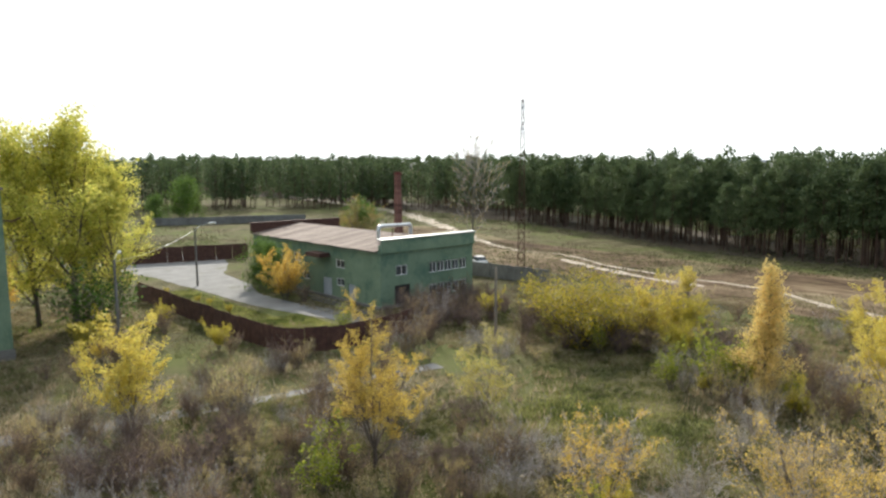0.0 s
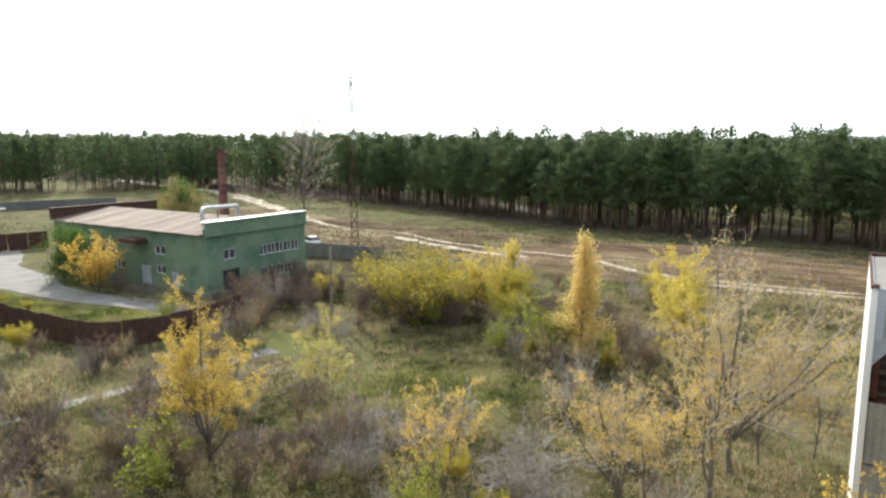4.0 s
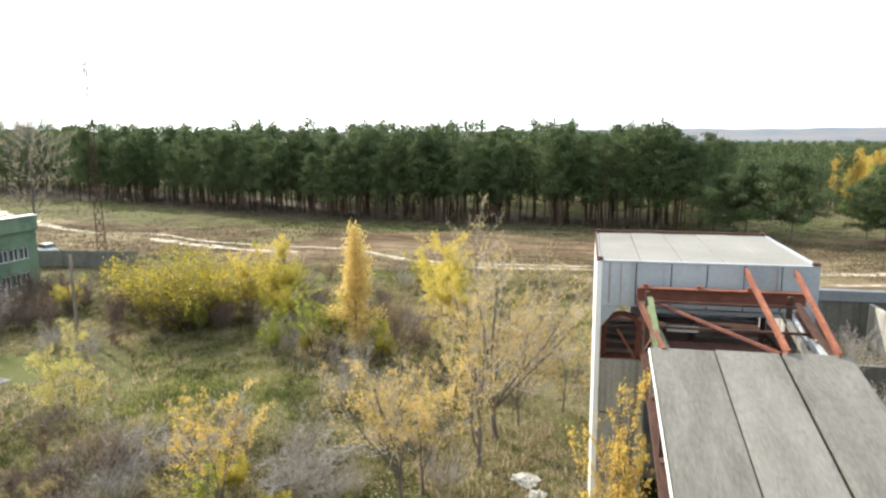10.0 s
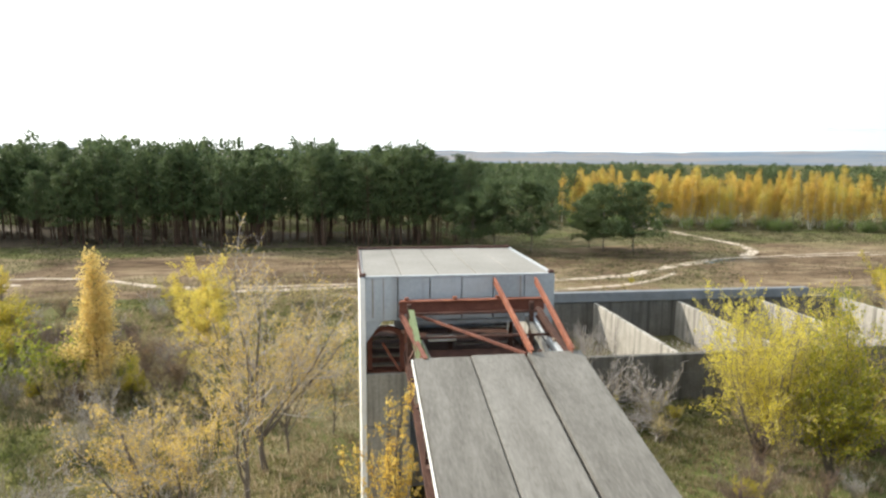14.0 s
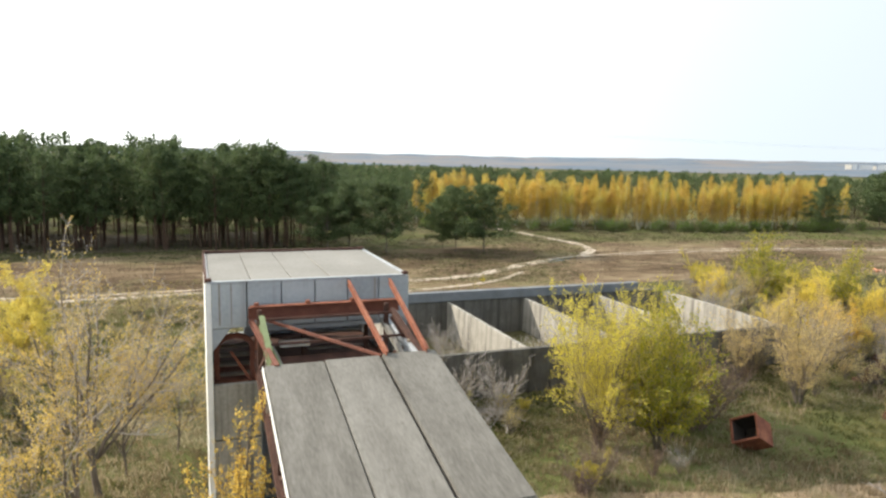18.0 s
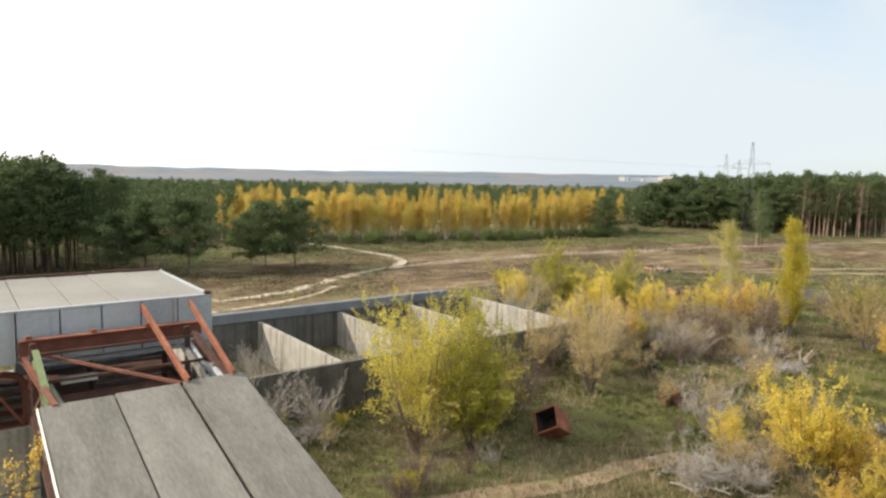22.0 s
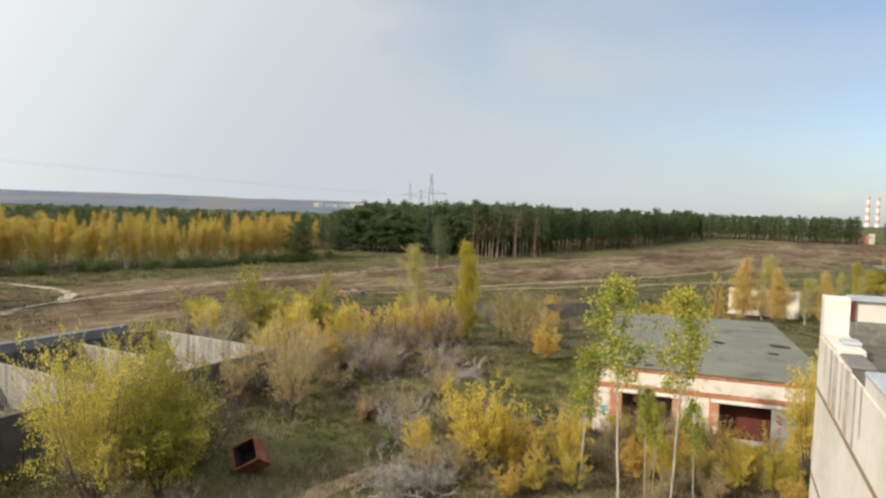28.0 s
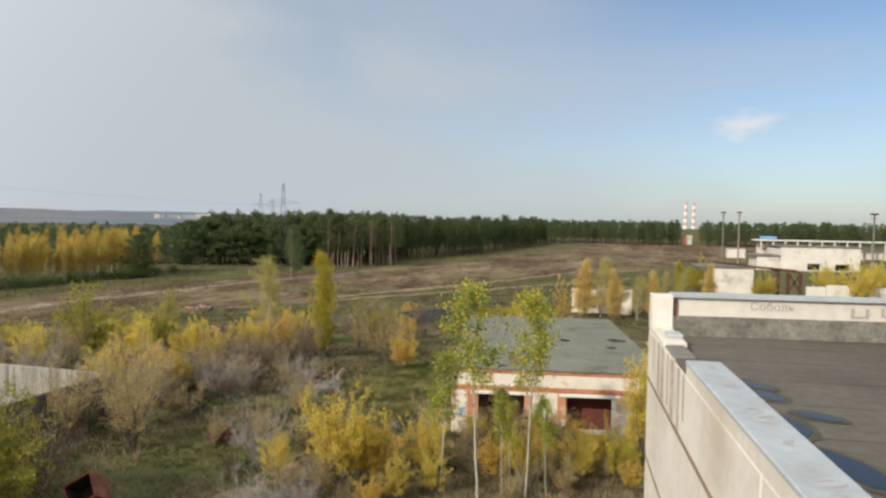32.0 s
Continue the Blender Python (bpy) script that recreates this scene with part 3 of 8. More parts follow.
def make_tree(name, seed, height, spread, leaf_mat, leaf=0.1, count=3000, bare=0.35, limbs=14, start=0.25, angle=0.9, up=0.06, stems=1,
              trunk_r=None, bark=None, twig_mat=None, profile="round", twigs=3, clump=0.25, splay=0.25, droop=0.3, sub=6):
    """A broad-leaved tree or shrub at the origin: Empty with trunk, branches and crown."""
    rng = np.random.default_rng(seed)
    trunk_r = trunk_r or height * 0.013
    t_segs, b_segs, tips = [], [], []
    for s in range(stems):
        if stems > 1:
            az = s * math.tau / stems + rng.uniform(-0.5, 0.5)
            d0 = (math.cos(az) * splay, math.sin(az) * splay, 1.0)
            p0 = (math.cos(az) * 0.15, math.sin(az) * 0.15, -0.05)
        else:
            d0, p0 = (rng.normal() * 0.04, rng.normal() * 0.04, 1.0), (0, 0, -0.05)
        hh = height * (1.0 if s == 0 else rng.uniform(0.5, 0.98))
        sg, pts = wander(rng, p0, d0, hh * 0.97, trunk_r * (1.0 if stems == 1 else 0.75), trunk_r * 0.12, 9, 0.05, up=0.03)
        t_segs += sg
        for i in range(limbs):
            u = start + (1 - start) * (i + rng.uniform(0, 0.8)) / limbs
            u = min(u, 0.98)
            k = u * 9
            j = min(int(k), 8)
            base = pts[j] + (pts[j + 1] - pts[j]) * (k - j)
            v = (u - start) / (1 - start)
            if profile == "round":
                reach = spread * (0.45 + 0.75 * math.sin(math.pi * min(1, v * 0.85 + 0.15)))
            elif profile == "cone":
                reach = spread * (1.05 - v) * 1.1
            elif profile == "spindle":
                reach = spread * (1.02 - v) ** 1.1 * (0.55 + 0.45 * min(1.0, v * 4))
            elif profile == "column":
                reach = spread * (0.9 - 0.55 * v)
            else:
                reach = spread * (0.35 + 0.75 * v)
            reach *= rng.uniform(0.45, 1.35)
            az = i * 2.4 + rng.uniform(-0.5, 0.5)
            tilt = angle * (1 - 0.45 * v)
            d = (math.cos(az) * math.sin(tilt), math.sin(az) * math.sin(tilt), math.cos(tilt))
            r = trunk_r * (1 - u) * 0.55 + trunk_r * 0.07
            sg, lp = wander(rng, base, d, reach, r, r * 0.25, 5, 0.13, up)
            t_segs += sg[:3]
            b_segs += sg[3:]
            for m in range(sub):
                w = rng.uniform(0.25, 1.0)
                q = lp[min(int(w * 5), 4)]
                dd = np.array(d) + rng.normal(size=3) * 0.75
                sg, tp = wander(rng, q, dd, reach * rng.uniform(0.25, 0.5), r * 0.35, r * 0.12, 3, 0.2, up)
                b_segs += sg
                tips.append(tp[1])
                tips.append(tp[2])
                tips.append(tp[3])
                for z in range(twigs):
                    sg, zp = wander(rng, tp[1 + z % 3], np.array(dd) + rng.normal(size=3) * 0.9, reach * rng.uniform(0.12, 0.26), r * 0.14, r * 0.07, 2, 0.2, up)
                    b_segs += sg
                    tips.append(zp[2])
                    tips.append(zp[1])
    root = empty(name)
    v, f = limbs_np(np.array(t_segs), 6)
    new("trunk", mesh_np("trunk", v, f, bark or M_BARK)).parent = root
    segs = np.array(b_segs)
    segs[:, 6:8] = np.maximum(segs[:, 6:8], 0.006)
    v, f = limbs_np(segs, 3)
    new("branchwork", mesh_np("branchwork", v, f, twig_mat or M_TWIG)).parent = root
    if count:
        tips = np.array(tips)
        keep = rng.random(len(tips)) > bare
        tips = tips[keep] if keep.sum() > 3 else tips
        c = tips[rng.integers(0, len(tips), count)] + rng.normal(size=(count, 3)) * clump
        c[:, 2] = np.maximum(c[:, 2], 0.1)
        v, f = leaves_np(rng, c, leaf, droop)
        new("crown", mesh_np("crown", v, f, leaf_mat)).parent = root
    return root


def grow_tree(name, seed, height, leaf_mat, leaf=0.1, count=3000, stems=1, splay=0.3, fork=0.25, limbs=5, tilt=(0.15, 0.7), arc=0.06, sub=8, twigs=5, fine=2,
              wob=0.09, crown=0.15, tuft=0.07, gap=0.25, trunk_r=None, bark=None, twig_mat=None, shape=None, leader=0.0, thin=0.006, side=(0.22, 0.48), droop=0.3, given=None, ends=0.35):
    """A branching tree or shrub at the origin: stems fork into limbs, limbs bear boughs, boughs bear twigs, and the leaves sit along the twigs.
    leader: the trunk runs on to the top and the limbs reach out by that share of the height; given: main limbs as (x, y, z, length) by the height."""
    rng = np.random.default_rng(seed)
    trunk_r = trunk_r or height * 0.012
    wood, spray, leafy_at = [], [], []
    numbers, steps = (0, sub, twigs, fine, 0), (7, 6, 4, 3, 2)

    def shoot(p, d, length, r, level):
        segs, pts = wander(rng, p, d, length, r, r * (0.3 if level < 3 else 0.5), steps[level], wob * (0.6 + 0.35 * level), arc if level else 0.02)
        (wood if level < 2 else spray).extend(segs)
        if level >= 2:
            hung = rng.random() > gap
            for q in segs[(1 if level == 2 else 0):]:
                if hung and q[5] > crown * height:
                    leafy_at.append(q)
        bear(pts, length, r, level)
        return pts

    def bear(pts, length, r, level):
        k = numbers[level] if level < 4 else 0
        n = len(pts) - 1
        for i in range(k):
            u = min(0.99, 0.2 + 0.8 * (i + rng.uniform(0.1, 0.9)) / k)
            j = min(int(u * n), n - 1)
            at = pts[j] + (pts[j + 1] - pts[j]) * (u * n - j)
            d = pts[j + 1] - pts[j]
            d = d / np.linalg.norm(d)
            w = rng.normal(size=3)
            w -= d * np.dot(w, d)
            w /= np.linalg.norm(w)
            a = rng.uniform(0.45, 1.05)
            shoot(at, d * math.cos(a) + w * math.sin(a), length * rng.uniform(*side) * (1.15 - 0.6 * u), max(r * (0.5 - 0.25 * u), 0.004), level + 1)

    for s in range(stems):
        az = s * math.tau / stems + rng.uniform(-0.6, 0.6)
        lean = splay * rng.uniform(0.4, 1.2) if stems > 1 else 0.0
        d0 = np.array((math.cos(az) * lean, math.sin(az) * lean, 1.0))
        hh = height * (1.0 if s == 0 else rng.uniform(0.55, 1.0))
        p0 = (math.cos(az) * 0.12 * (stems > 1), math.sin(az) * 0.12 * (stems > 1), -0.05)
        r = trunk_r * (1.0 if stems == 1 else 0.7)
        if leader:
            segs, pts = wander(rng, p0, d0, hh * 0.99, r, r * 0.12, 10, wob * 0.35, 0.02)
            wood.extend(segs)
            for i in range(limbs):
                v = (i + rng.uniform(0, 0.9)) / limbs
                u = min(0.985, fork + (1 - fork) * v)
                j = min(int(u * 10), 9)
                at = pts[j] + (pts[j + 1] - pts[j]) * (u * 10 - j)
                if shape == "column":
                    k = (0.7 + 0.3 * math.sin(math.pi * v)) * (1.04 - v) ** 0.3
                elif shape == "spindle":
                    k = (1.03 - v) ** 0.85 * min(1.0, 0.45 + 3 * v)
                else:
                    k = math.sin(math.pi * (0.16 + 0.76 * v))
                a = i * 2.4 + rng.uniform(-0.6, 0.6)
                t = rng.uniform(*tilt) * (1.1 - 0.5 * v)
                shoot(at, (math.cos(a) * math.sin(t), math.sin(a) * math.sin(t), math.cos(t)), height * leader * k * rng.uniform(0.6, 1.2), max(r * (1 - u) * 0.5, 0.012), 1)
            continue
        segs, pts = wander(rng, p0, d0, max(hh * fork, 0.1), r, r * 0.8, 3, wob * 0.6, 0.02)
        wood.extend(segs)
        if given:
            for x, y, z, k in given:
                shoot(pts[rng.integers(1, 4)], np.array((x, y, z)) + rng.normal(size=3) * 0.04, height * (1 - fork) * k * 0.98, r * 0.5, 1)
        else:
            for i in range(limbs):
                a = az + i * 2.4 + rng.uniform(-0.5, 0.5)
                t = rng.uniform(*tilt) if i else rng.uniform(0.0, 0.15)
                d = d0 / np.linalg.norm(d0) + np.array((math.cos(a), math.sin(a), 0.0)) * math.tan(t)
                shoot(pts[-1 - i % 2], d, hh * (1 - fork) * (1.0 if i == 0 else rng.uniform(0.6, 0.95)), r * (0.75 if i == 0 else 0.55), 1)
    root = empty(name)
    w = np.array(wood)
    w[:, 6:8] = np.maximum(w[:, 6:8], 0.008)
    v, f = limbs_np(w, 6)
    new("trunk", mesh_np("trunk", v, f, bark or M_BARK)).parent = root
    if spray:
        w = np.array(spray)
        w[:, 6:8] = np.clip(w[:, 6:8], thin, 0.05)
        v, f = limbs_np(w, 3)
        new("branchwork", mesh_np("branchwork", v, f, twig_mat or M_TWIG)).parent = root
    if count and leafy_at:
        q = np.array(leafy_at)
        weight = np.linalg.norm(q[:, 3:6] - q[:, :3], axis=1)
        i, u = rng.choice(len(q), count, p=weight / weight.sum()), rng.random((count, 1)) ** (1 - ends)
        c = q[i, :3] * (1 - u) + q[i, 3:6] * u + rng.normal(size=(count, 3)) * tuft
        c[:, 2] = np.maximum(c[:, 2], 0.08)
        v, f = leaves_np(rng, c, leaf, droop)
        new("crown", mesh_np("crown", v, f, leaf_mat)).parent = root
    return root


def pine_parts(seed, height, lean=0.0, low=0.42, spread=2.3, quads=420, leaf=0.75, bare_wood=False, puff=1.0, n_l=16):
    """Arrays of a Scots pine: bare reddish trunk, flat layered clumps of needles above."""
    rng = np.random.default_rng(seed)
    segs, pts = wander(rng, (0, 0, -0.1), (lean, 0, 1), height * 0.96, height * 0.0085 + 0.02, 0.035, 6, 0.02, 0.02)
    centres = []
    for i in range(n_l):
        u = low + (1 - low) * (i + rng.uniform(0, 0.7)) / n_l
        k = min(u, 0.99) * 6
        j = min(int(k), 5)
        base = pts[j] + (pts[j + 1] - pts[j]) * (k - j)
        v = (u - low) / (1 - low)
        reach = spread * (0.5 + 0.6 * math.sin(math.pi * min(1.0, 0.2 + v * 0.7))) * (1.0 if v < 0.5 else 1.5 - v) * (1.0 if v < 0.85 else 0.6) * rng.uniform(0.5, 1.25)
        az = i * 2.4 + rng.uniform(-0.6, 0.6)
        d = (math.cos(az), math.sin(az), 0.2 + 0.3 * v)
        sg, lp = wander(rng, base, d, reach, 0.055 - 0.03 * v, 0.012, 3, 0.1, 0.03)
        segs += sg
        for q in lp[1:]:
            centres.append(q)
    for _ in range(5):
        centres.append(pts[-1] + rng.normal(size=3) * np.array((0.5, 0.5, 0.25)) - np.array((0, 0, 0.35)))
    centres = np.array(centres)
    c = centres[rng.integers(0, len(centres), quads)] + rng.normal(size=(quads, 3)) * np.array((0.42, 0.42, 0.24)) * (spread / 2.3) * puff
    lv, lf = leaves_np(rng, c, leaf, droop=-0.5, aspect=0.42)
    tv, tf = limbs_np(np.array(segs[:6] if bare_wood else segs), 4 if bare_wood else 5)
    return tv, tf, lv, lf


def pine(name, seed, height, bark=None, leaf_mat=None, **kw):
    tv, tf, lv, lf = pine_parts(seed, height, **kw)
    root = empty(name)
    new("trunk", mesh_np("trunk", tv, tf, bark or M_PINEBARK)).parent = root
    new("crown", mesh_np("crown", lv, lf, leaf_mat or L_PINE)).parent = root
    return root


def spread_np(rng, parts, spots, scales):
    """One array pair out of many turned and scaled copies of variants (lists of verts, faces)."""
    vs, fs, base = [], [], 0
    for (x, y, z), s in zip(spots, scales):
        v, f = parts[rng.integers(0, len(parts))]
        a = rng.uniform(0, math.tau)
        c, si = math.cos(a), math.sin(a)
        w = v * s
        vs.append(np.stack([w[:, 0] * c - w[:, 1] * si + x, w[:, 0] * si + w[:, 1] * c + y, w[:, 2] + z], axis=1))
        fs.append(f + base)
        base += len(v)
    return np.concatenate(vs), np.concatenate(fs)


# ---- ground, tracks, far country ----
def wall_bm(along, at, thick, a0, a1, z0, z1, holes=(), bm=None):
    """A wall along x or y at a coordinate, in one piece, with openings (a, b, low, high) cut right through."""
    bm = bm or bmesh.new()
    ca = sorted({a0, a1, *[h[0] for h in holes], *[h[1] for h in holes]})
    cz = sorted({z0, z1, *[h[2] for h in holes], *[h[3] for h in holes]})
    ca, cz = [c for c in ca if a0 <= c <= a1], [c for c in cz if z0 <= c <= z1]
    t0, t1 = min(at, at + thick), max(at, at + thick)
    made = {}

    def vert(i, j, k):
        if (i, j, k) not in made:
            t = t1 if k else t0
            made[i, j, k] = bm.verts.new((ca[i], t, cz[j]) if along == "x" else (t, ca[i], cz[j]))
        return made[i, j, k]

    def solid(i, j):
        if not (0 <= i < len(ca) - 1 and 0 <= j < len(cz) - 1):
            return False
        u, w = (ca[i] + ca[i + 1]) / 2, (cz[j] + cz[j + 1]) / 2
        return not any(h[0] < u < h[1] and h[2] < w < h[3] for h in holes)
    for i in range(len(ca) - 1):
        for j in range(len(cz) - 1):
            if solid(i, j):
                for k in (0, 1):
                    bm.faces.new((vert(i, j, k), vert(i + 1, j, k), vert(i + 1, j + 1, k), vert(i, j + 1, k)))
                for di, dj, p, q in ((-1, 0, (i, j), (i, j + 1)), (1, 0, (i + 1, j), (i + 1, j + 1)), (0, -1, (i, j), (i + 1, j)), (0, 1, (i, j + 1), (i + 1, j + 1))):
                    if not solid(i + di, j + dj):
                        bm.faces.new((vert(*p, 0), vert(*q, 0), vert(*q, 1), vert(*p, 1)))
    bmesh.ops.recalc_face_normals(bm, faces=bm.faces)
    return bm


def curve_pts(points, step=1.5):
    out = []
    p = [Vector(q) for q in points]
    p = [p[0] * 2 - p[1]] + p + [p[-1] * 2 - p[-2]]
    for a, b, c, d in zip(p, p[1:], p[2:], p[3:]):
        n = max(2, int((c - b).length / step))
        for i in range(n):
            t = i / n
            out.append(0.5 * ((2 * b) + (c - a) * t + (2 * a - 5 * b + 4 * c - d) * t * t + (3 * b - a - 3 * c + d) * t ** 3))
    out.append(p[-2])
    return out


def ribbon(name, points, widths, material, lift, rag=0.3, step=1.5, across=4, grain=0.35):
    """A strip of ground along a curve, with ragged edges, lying on the land."""
    pts = curve_pts([(x, y, 0) for x, y in points], step)
    n = len(pts)
    bm = bmesh.new()
    rows = []
    for i, p in enumerate(pts):
        d = (pts[min(i + 1, n - 1)] - pts[max(i - 1, 0)]).normalized()
        s = Vector((-d.y, d.x, 0))
        u = i / (n - 1) * (len(widths) - 1)
        k = min(int(u), len(widths) - 2)
        w = widths[k] + (widths[k + 1] - widths[k]) * (u - k)
        row = []
        for j in range(across + 1):
            q = p + s * (w * (j / across - 0.5))
            if j in (0, across):
                q += s * (noise.noise(Vector((p.x * grain, p.y * grain, j * 7.0))) * rag * w)
            row.append(bm.verts.new((q.x, q.y, rise(q.x, q.y) + lift)))
        rows.append(row)
    for a, b in zip(rows, rows[1:]):
        for j in range(across):
            bm.faces.new((a[j], a[j + 1], b[j + 1], b[j]))
    bmesh.ops.recalc_face_normals(bm, faces=bm.faces)
    if bm.faces[:] and bm.faces[:][0].normal.z < 0:
        bmesh.ops.reverse_faces(bm, faces=bm.faces)
    return part(name, bm, material)


radii = [0, 6, 14, 24, 36, 50, 70, 95, 120, 130, 145, 170, 210, 260, 330, 420, 540, 700, 900, 1300, 2000, 3200, 4800]
bm = bmesh.new()
rings = [[bm.verts.new((r * math.cos(k * math.tau / 96), r * math.sin(k * math.tau / 96), rise(r, 0))) for k in range(96)] for r in radii[1:]]
hub = bm.verts.new((0, 0, 0))
for k in range(96):
    bm.faces.new((hub, rings[0][k], rings[0][(k + 1) % 96]))
    for a, b in zip(rings, rings[1:]):
        bm.faces.new((a[k], b[k], b[(k + 1) % 96], a[(k + 1) % 96]))
ground = tagged(part("ground", bm, M_GROUND), "rough autumn meadow of dry and green grass", "ground", kind="structure")

heath = ribbon("heath_field", [(106, 128), (99, 105), (92, 82), (88, 60), (88, 15), (88, -25), (88, -70), (78, -120), (45, -180), (5, -260), (-70, -420)],
               [10, 24, 34, 40, 40, 44, 60, 74, 90, 130, 200], M_HEATH, 0.02, rag=0.12, step=6, across=8, grain=0.05)
tagged(heath, "bare brown heath between the works and the woods", "field", kind="structure")


M_PATH = surface("trodden_earth", [(0.3, (0.17, 0.12, 0.075)), (0.5, (0.27, 0.20, 0.13)), (0.7, (0.36, 0.28, 0.19))], scale=0.6, fine=6, bump=0.5, depth=0.05, blotch=(0.16, 0.15, 0.06), blotch_scale=0.5, blotch_at=(0.5, 0.62))


def track(points, widths, lift=0.045, rag=0.45):
    return tagged(ribbon("sandy_track", points, widths, M_SAND, lift, rag), "pale sandy vehicle track worn into the heath", "track", kind="structure")


track([(150, 260), (133, 169), (113, 123), (97.5, 93), (92, 78), (93, 69), (87.5, 57), (85, 44), (84, 32), (77.5, 21.5), (74.5, 13), (75.3, 0), (76, -13), (77.3, -26), (79, -34), (83, -41), (89, -51), (92, -61)],
      [7.0, 6.6, 6.0, 5.6, 5.2, 4.8, 5.0, 4.2, 3.0, 2.0, 1.1, 0.9, 0.9, 1.0, 1.4, 1.8, 1.8, 1.5], rag=0.6)
track([(88, 66), (84, 56), (81, 46), (80.5, 38)], [1.0, 2.2, 1.8, 0.8], 0.056, 0.6)
track([(78, 24), (76.6, 13), (77.2, 0), (77.8, -12)], [0.7, 0.8, 0.6, 0.7], 0.058, 0.7)
track([(92, -60), (94, -73), (94.5, -88), (91, -104), (82.5, -137), (70, -170), (40, -230)], [0.8, 0.8, 0.9, 0.8, 0.8, 0.7, 0.7], 0.05, 0.6)
track([(91, -62), (92, -74), (92.3, -88), (89, -103.5), (80.5, -136), (68, -169)], [0.5, 0.7, 0.5, 0.7, 0.6, 0.5], 0.052, 0.7)
track([(93, -60), (98, -64.7), (106, -67), (113, -66.3), (126, -63.7), (140, -58)], [1.4, 1.6, 1.5, 1.6, 2.0, 2.0], 0.055)
track([(70, -15), (72, -28), (75, -36), (80, -42)], [0.9, 1.2, 1.0, 0.6], 0.06)
tagged(ribbon("dirt_path", [(17, -36), (20, -31), (21, -24), (23.5, -17), (24, -12)], [0.8, 1.1, 1.3, 1.2, 0.9], M_PATH, 0.05, 0.5), "trodden earth path through the grass", "path", kind="structure")
tagged(ribbon("dirt_path", [(60, -110), (48, -130), (30, -160), (5, -210)], [1.5, 3.5, 2.2, 1.6], M_PATH, 0.06, 0.6), "worn earth patch on the heath", "path", kind="structure")
tagged(ribbon("dirt_path", [(85, -62), (70, -88), (50, -118), (24, -150), (-8, -190)], [0.5, 0.9, 2.0, 3.0, 2.5], M_PATH, 0.065, 0.6), "worn earth patch on the heath", "path", kind="structure")
puddle_mat = surface("still_water", [(0.3, (0.09, 0.11, 0.14)), (0.7, (0.12, 0.14, 0.17))], rough=0.06, bump=0.0, spec=0.6)
w = ribbon("puddle", [(86.5, -50), (89.5, -54.5), (91, -58.5)], [0.9, 1.5, 0.7], puddle_mat, 0.075, 0.2, 0.8)
tagged(w, "shallow rain puddle on the sandy track", "puddle")

M_NEEDLES = surface("needle_litter", [(0.3, (0.035, 0.026, 0.018)), (0.5, (0.07, 0.052, 0.034)), (0.7, (0.12, 0.092, 0.06))], scale=0.4, fine=4, bump=0.5, depth=0.04)
litter = ribbon("wood_floor", [(122, -14), (122, 5), (124, 30), (130, 60), (139, 85), (147, 120), (152, 190), (154, 300)], [22, 24, 24, 24, 24, 26, 28, 30], M_NEEDLES, 0.036, rag=0.12, step=6, across=6, grain=0.05)
tagged(litter, "dark brown floor of fallen needles under the pines", "woodland floor", kind="structure")
strip = ribbon("dry_strip", [(15, -38), (10, -40), (4, -41.5), (-2, -43)], [4, 7.5, 8, 7], M_PATH, 0.02, rag=0.4)
tagged(strip, "trodden dry earth strewn with leaves before the garage", "bare ground", kind="structure")
# hills on the horizon, distance haze painted into their blue-grey colour
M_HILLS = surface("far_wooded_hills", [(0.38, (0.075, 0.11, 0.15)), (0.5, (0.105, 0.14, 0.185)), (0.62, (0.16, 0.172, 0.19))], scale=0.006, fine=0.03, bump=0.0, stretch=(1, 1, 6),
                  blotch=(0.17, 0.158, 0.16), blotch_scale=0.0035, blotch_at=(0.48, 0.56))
bm = bmesh.new()
prev = None
for k in range(181):
    a = radians(-120 + k * 1.1)
    low = 0.0 if -60 < -120 + k * 1.1 < 2 else 9.0
    gone = min(1.0, max(0.0, (-58 - (-120 + k * 1.1)) / 8.0))
    top = (40 - 34 * gone) + 9 * noise.noise(Vector((k * 0.06, 1.7, 0))) + 7 * noise.noise(Vector((k * 0.35, 4.1, 0))) + 2.5 * noise.noise(Vector((k * 1.9, 2.2, 0)))
    col = [bm.verts.new((r * math.cos(a), r * math.sin(a), z)) for r, z in ((640, 9.6 - low), (780, 12.4 - low), (900, 14.6 - low), (2300, 17 - low), (2700, 10 + top * 0.35), (3100, 8 + top * 0.82), (3300, 8 + top), (4200, 5))]
    if prev:
        for i in range(7):
            bm.faces.new((prev[i], col[i], col[i + 1], prev[i + 1]))
    prev = col
tagged(part("backdrop_hills", bm, M_HILLS), "low wooded hills far off, blue haze put into their colour", "hills", kind="structure")

# ---- green two-storey workshop behind the fence ----
GX0, GX1, GY0, GY1 = 42.1, 56.1, 55.6, 84.5


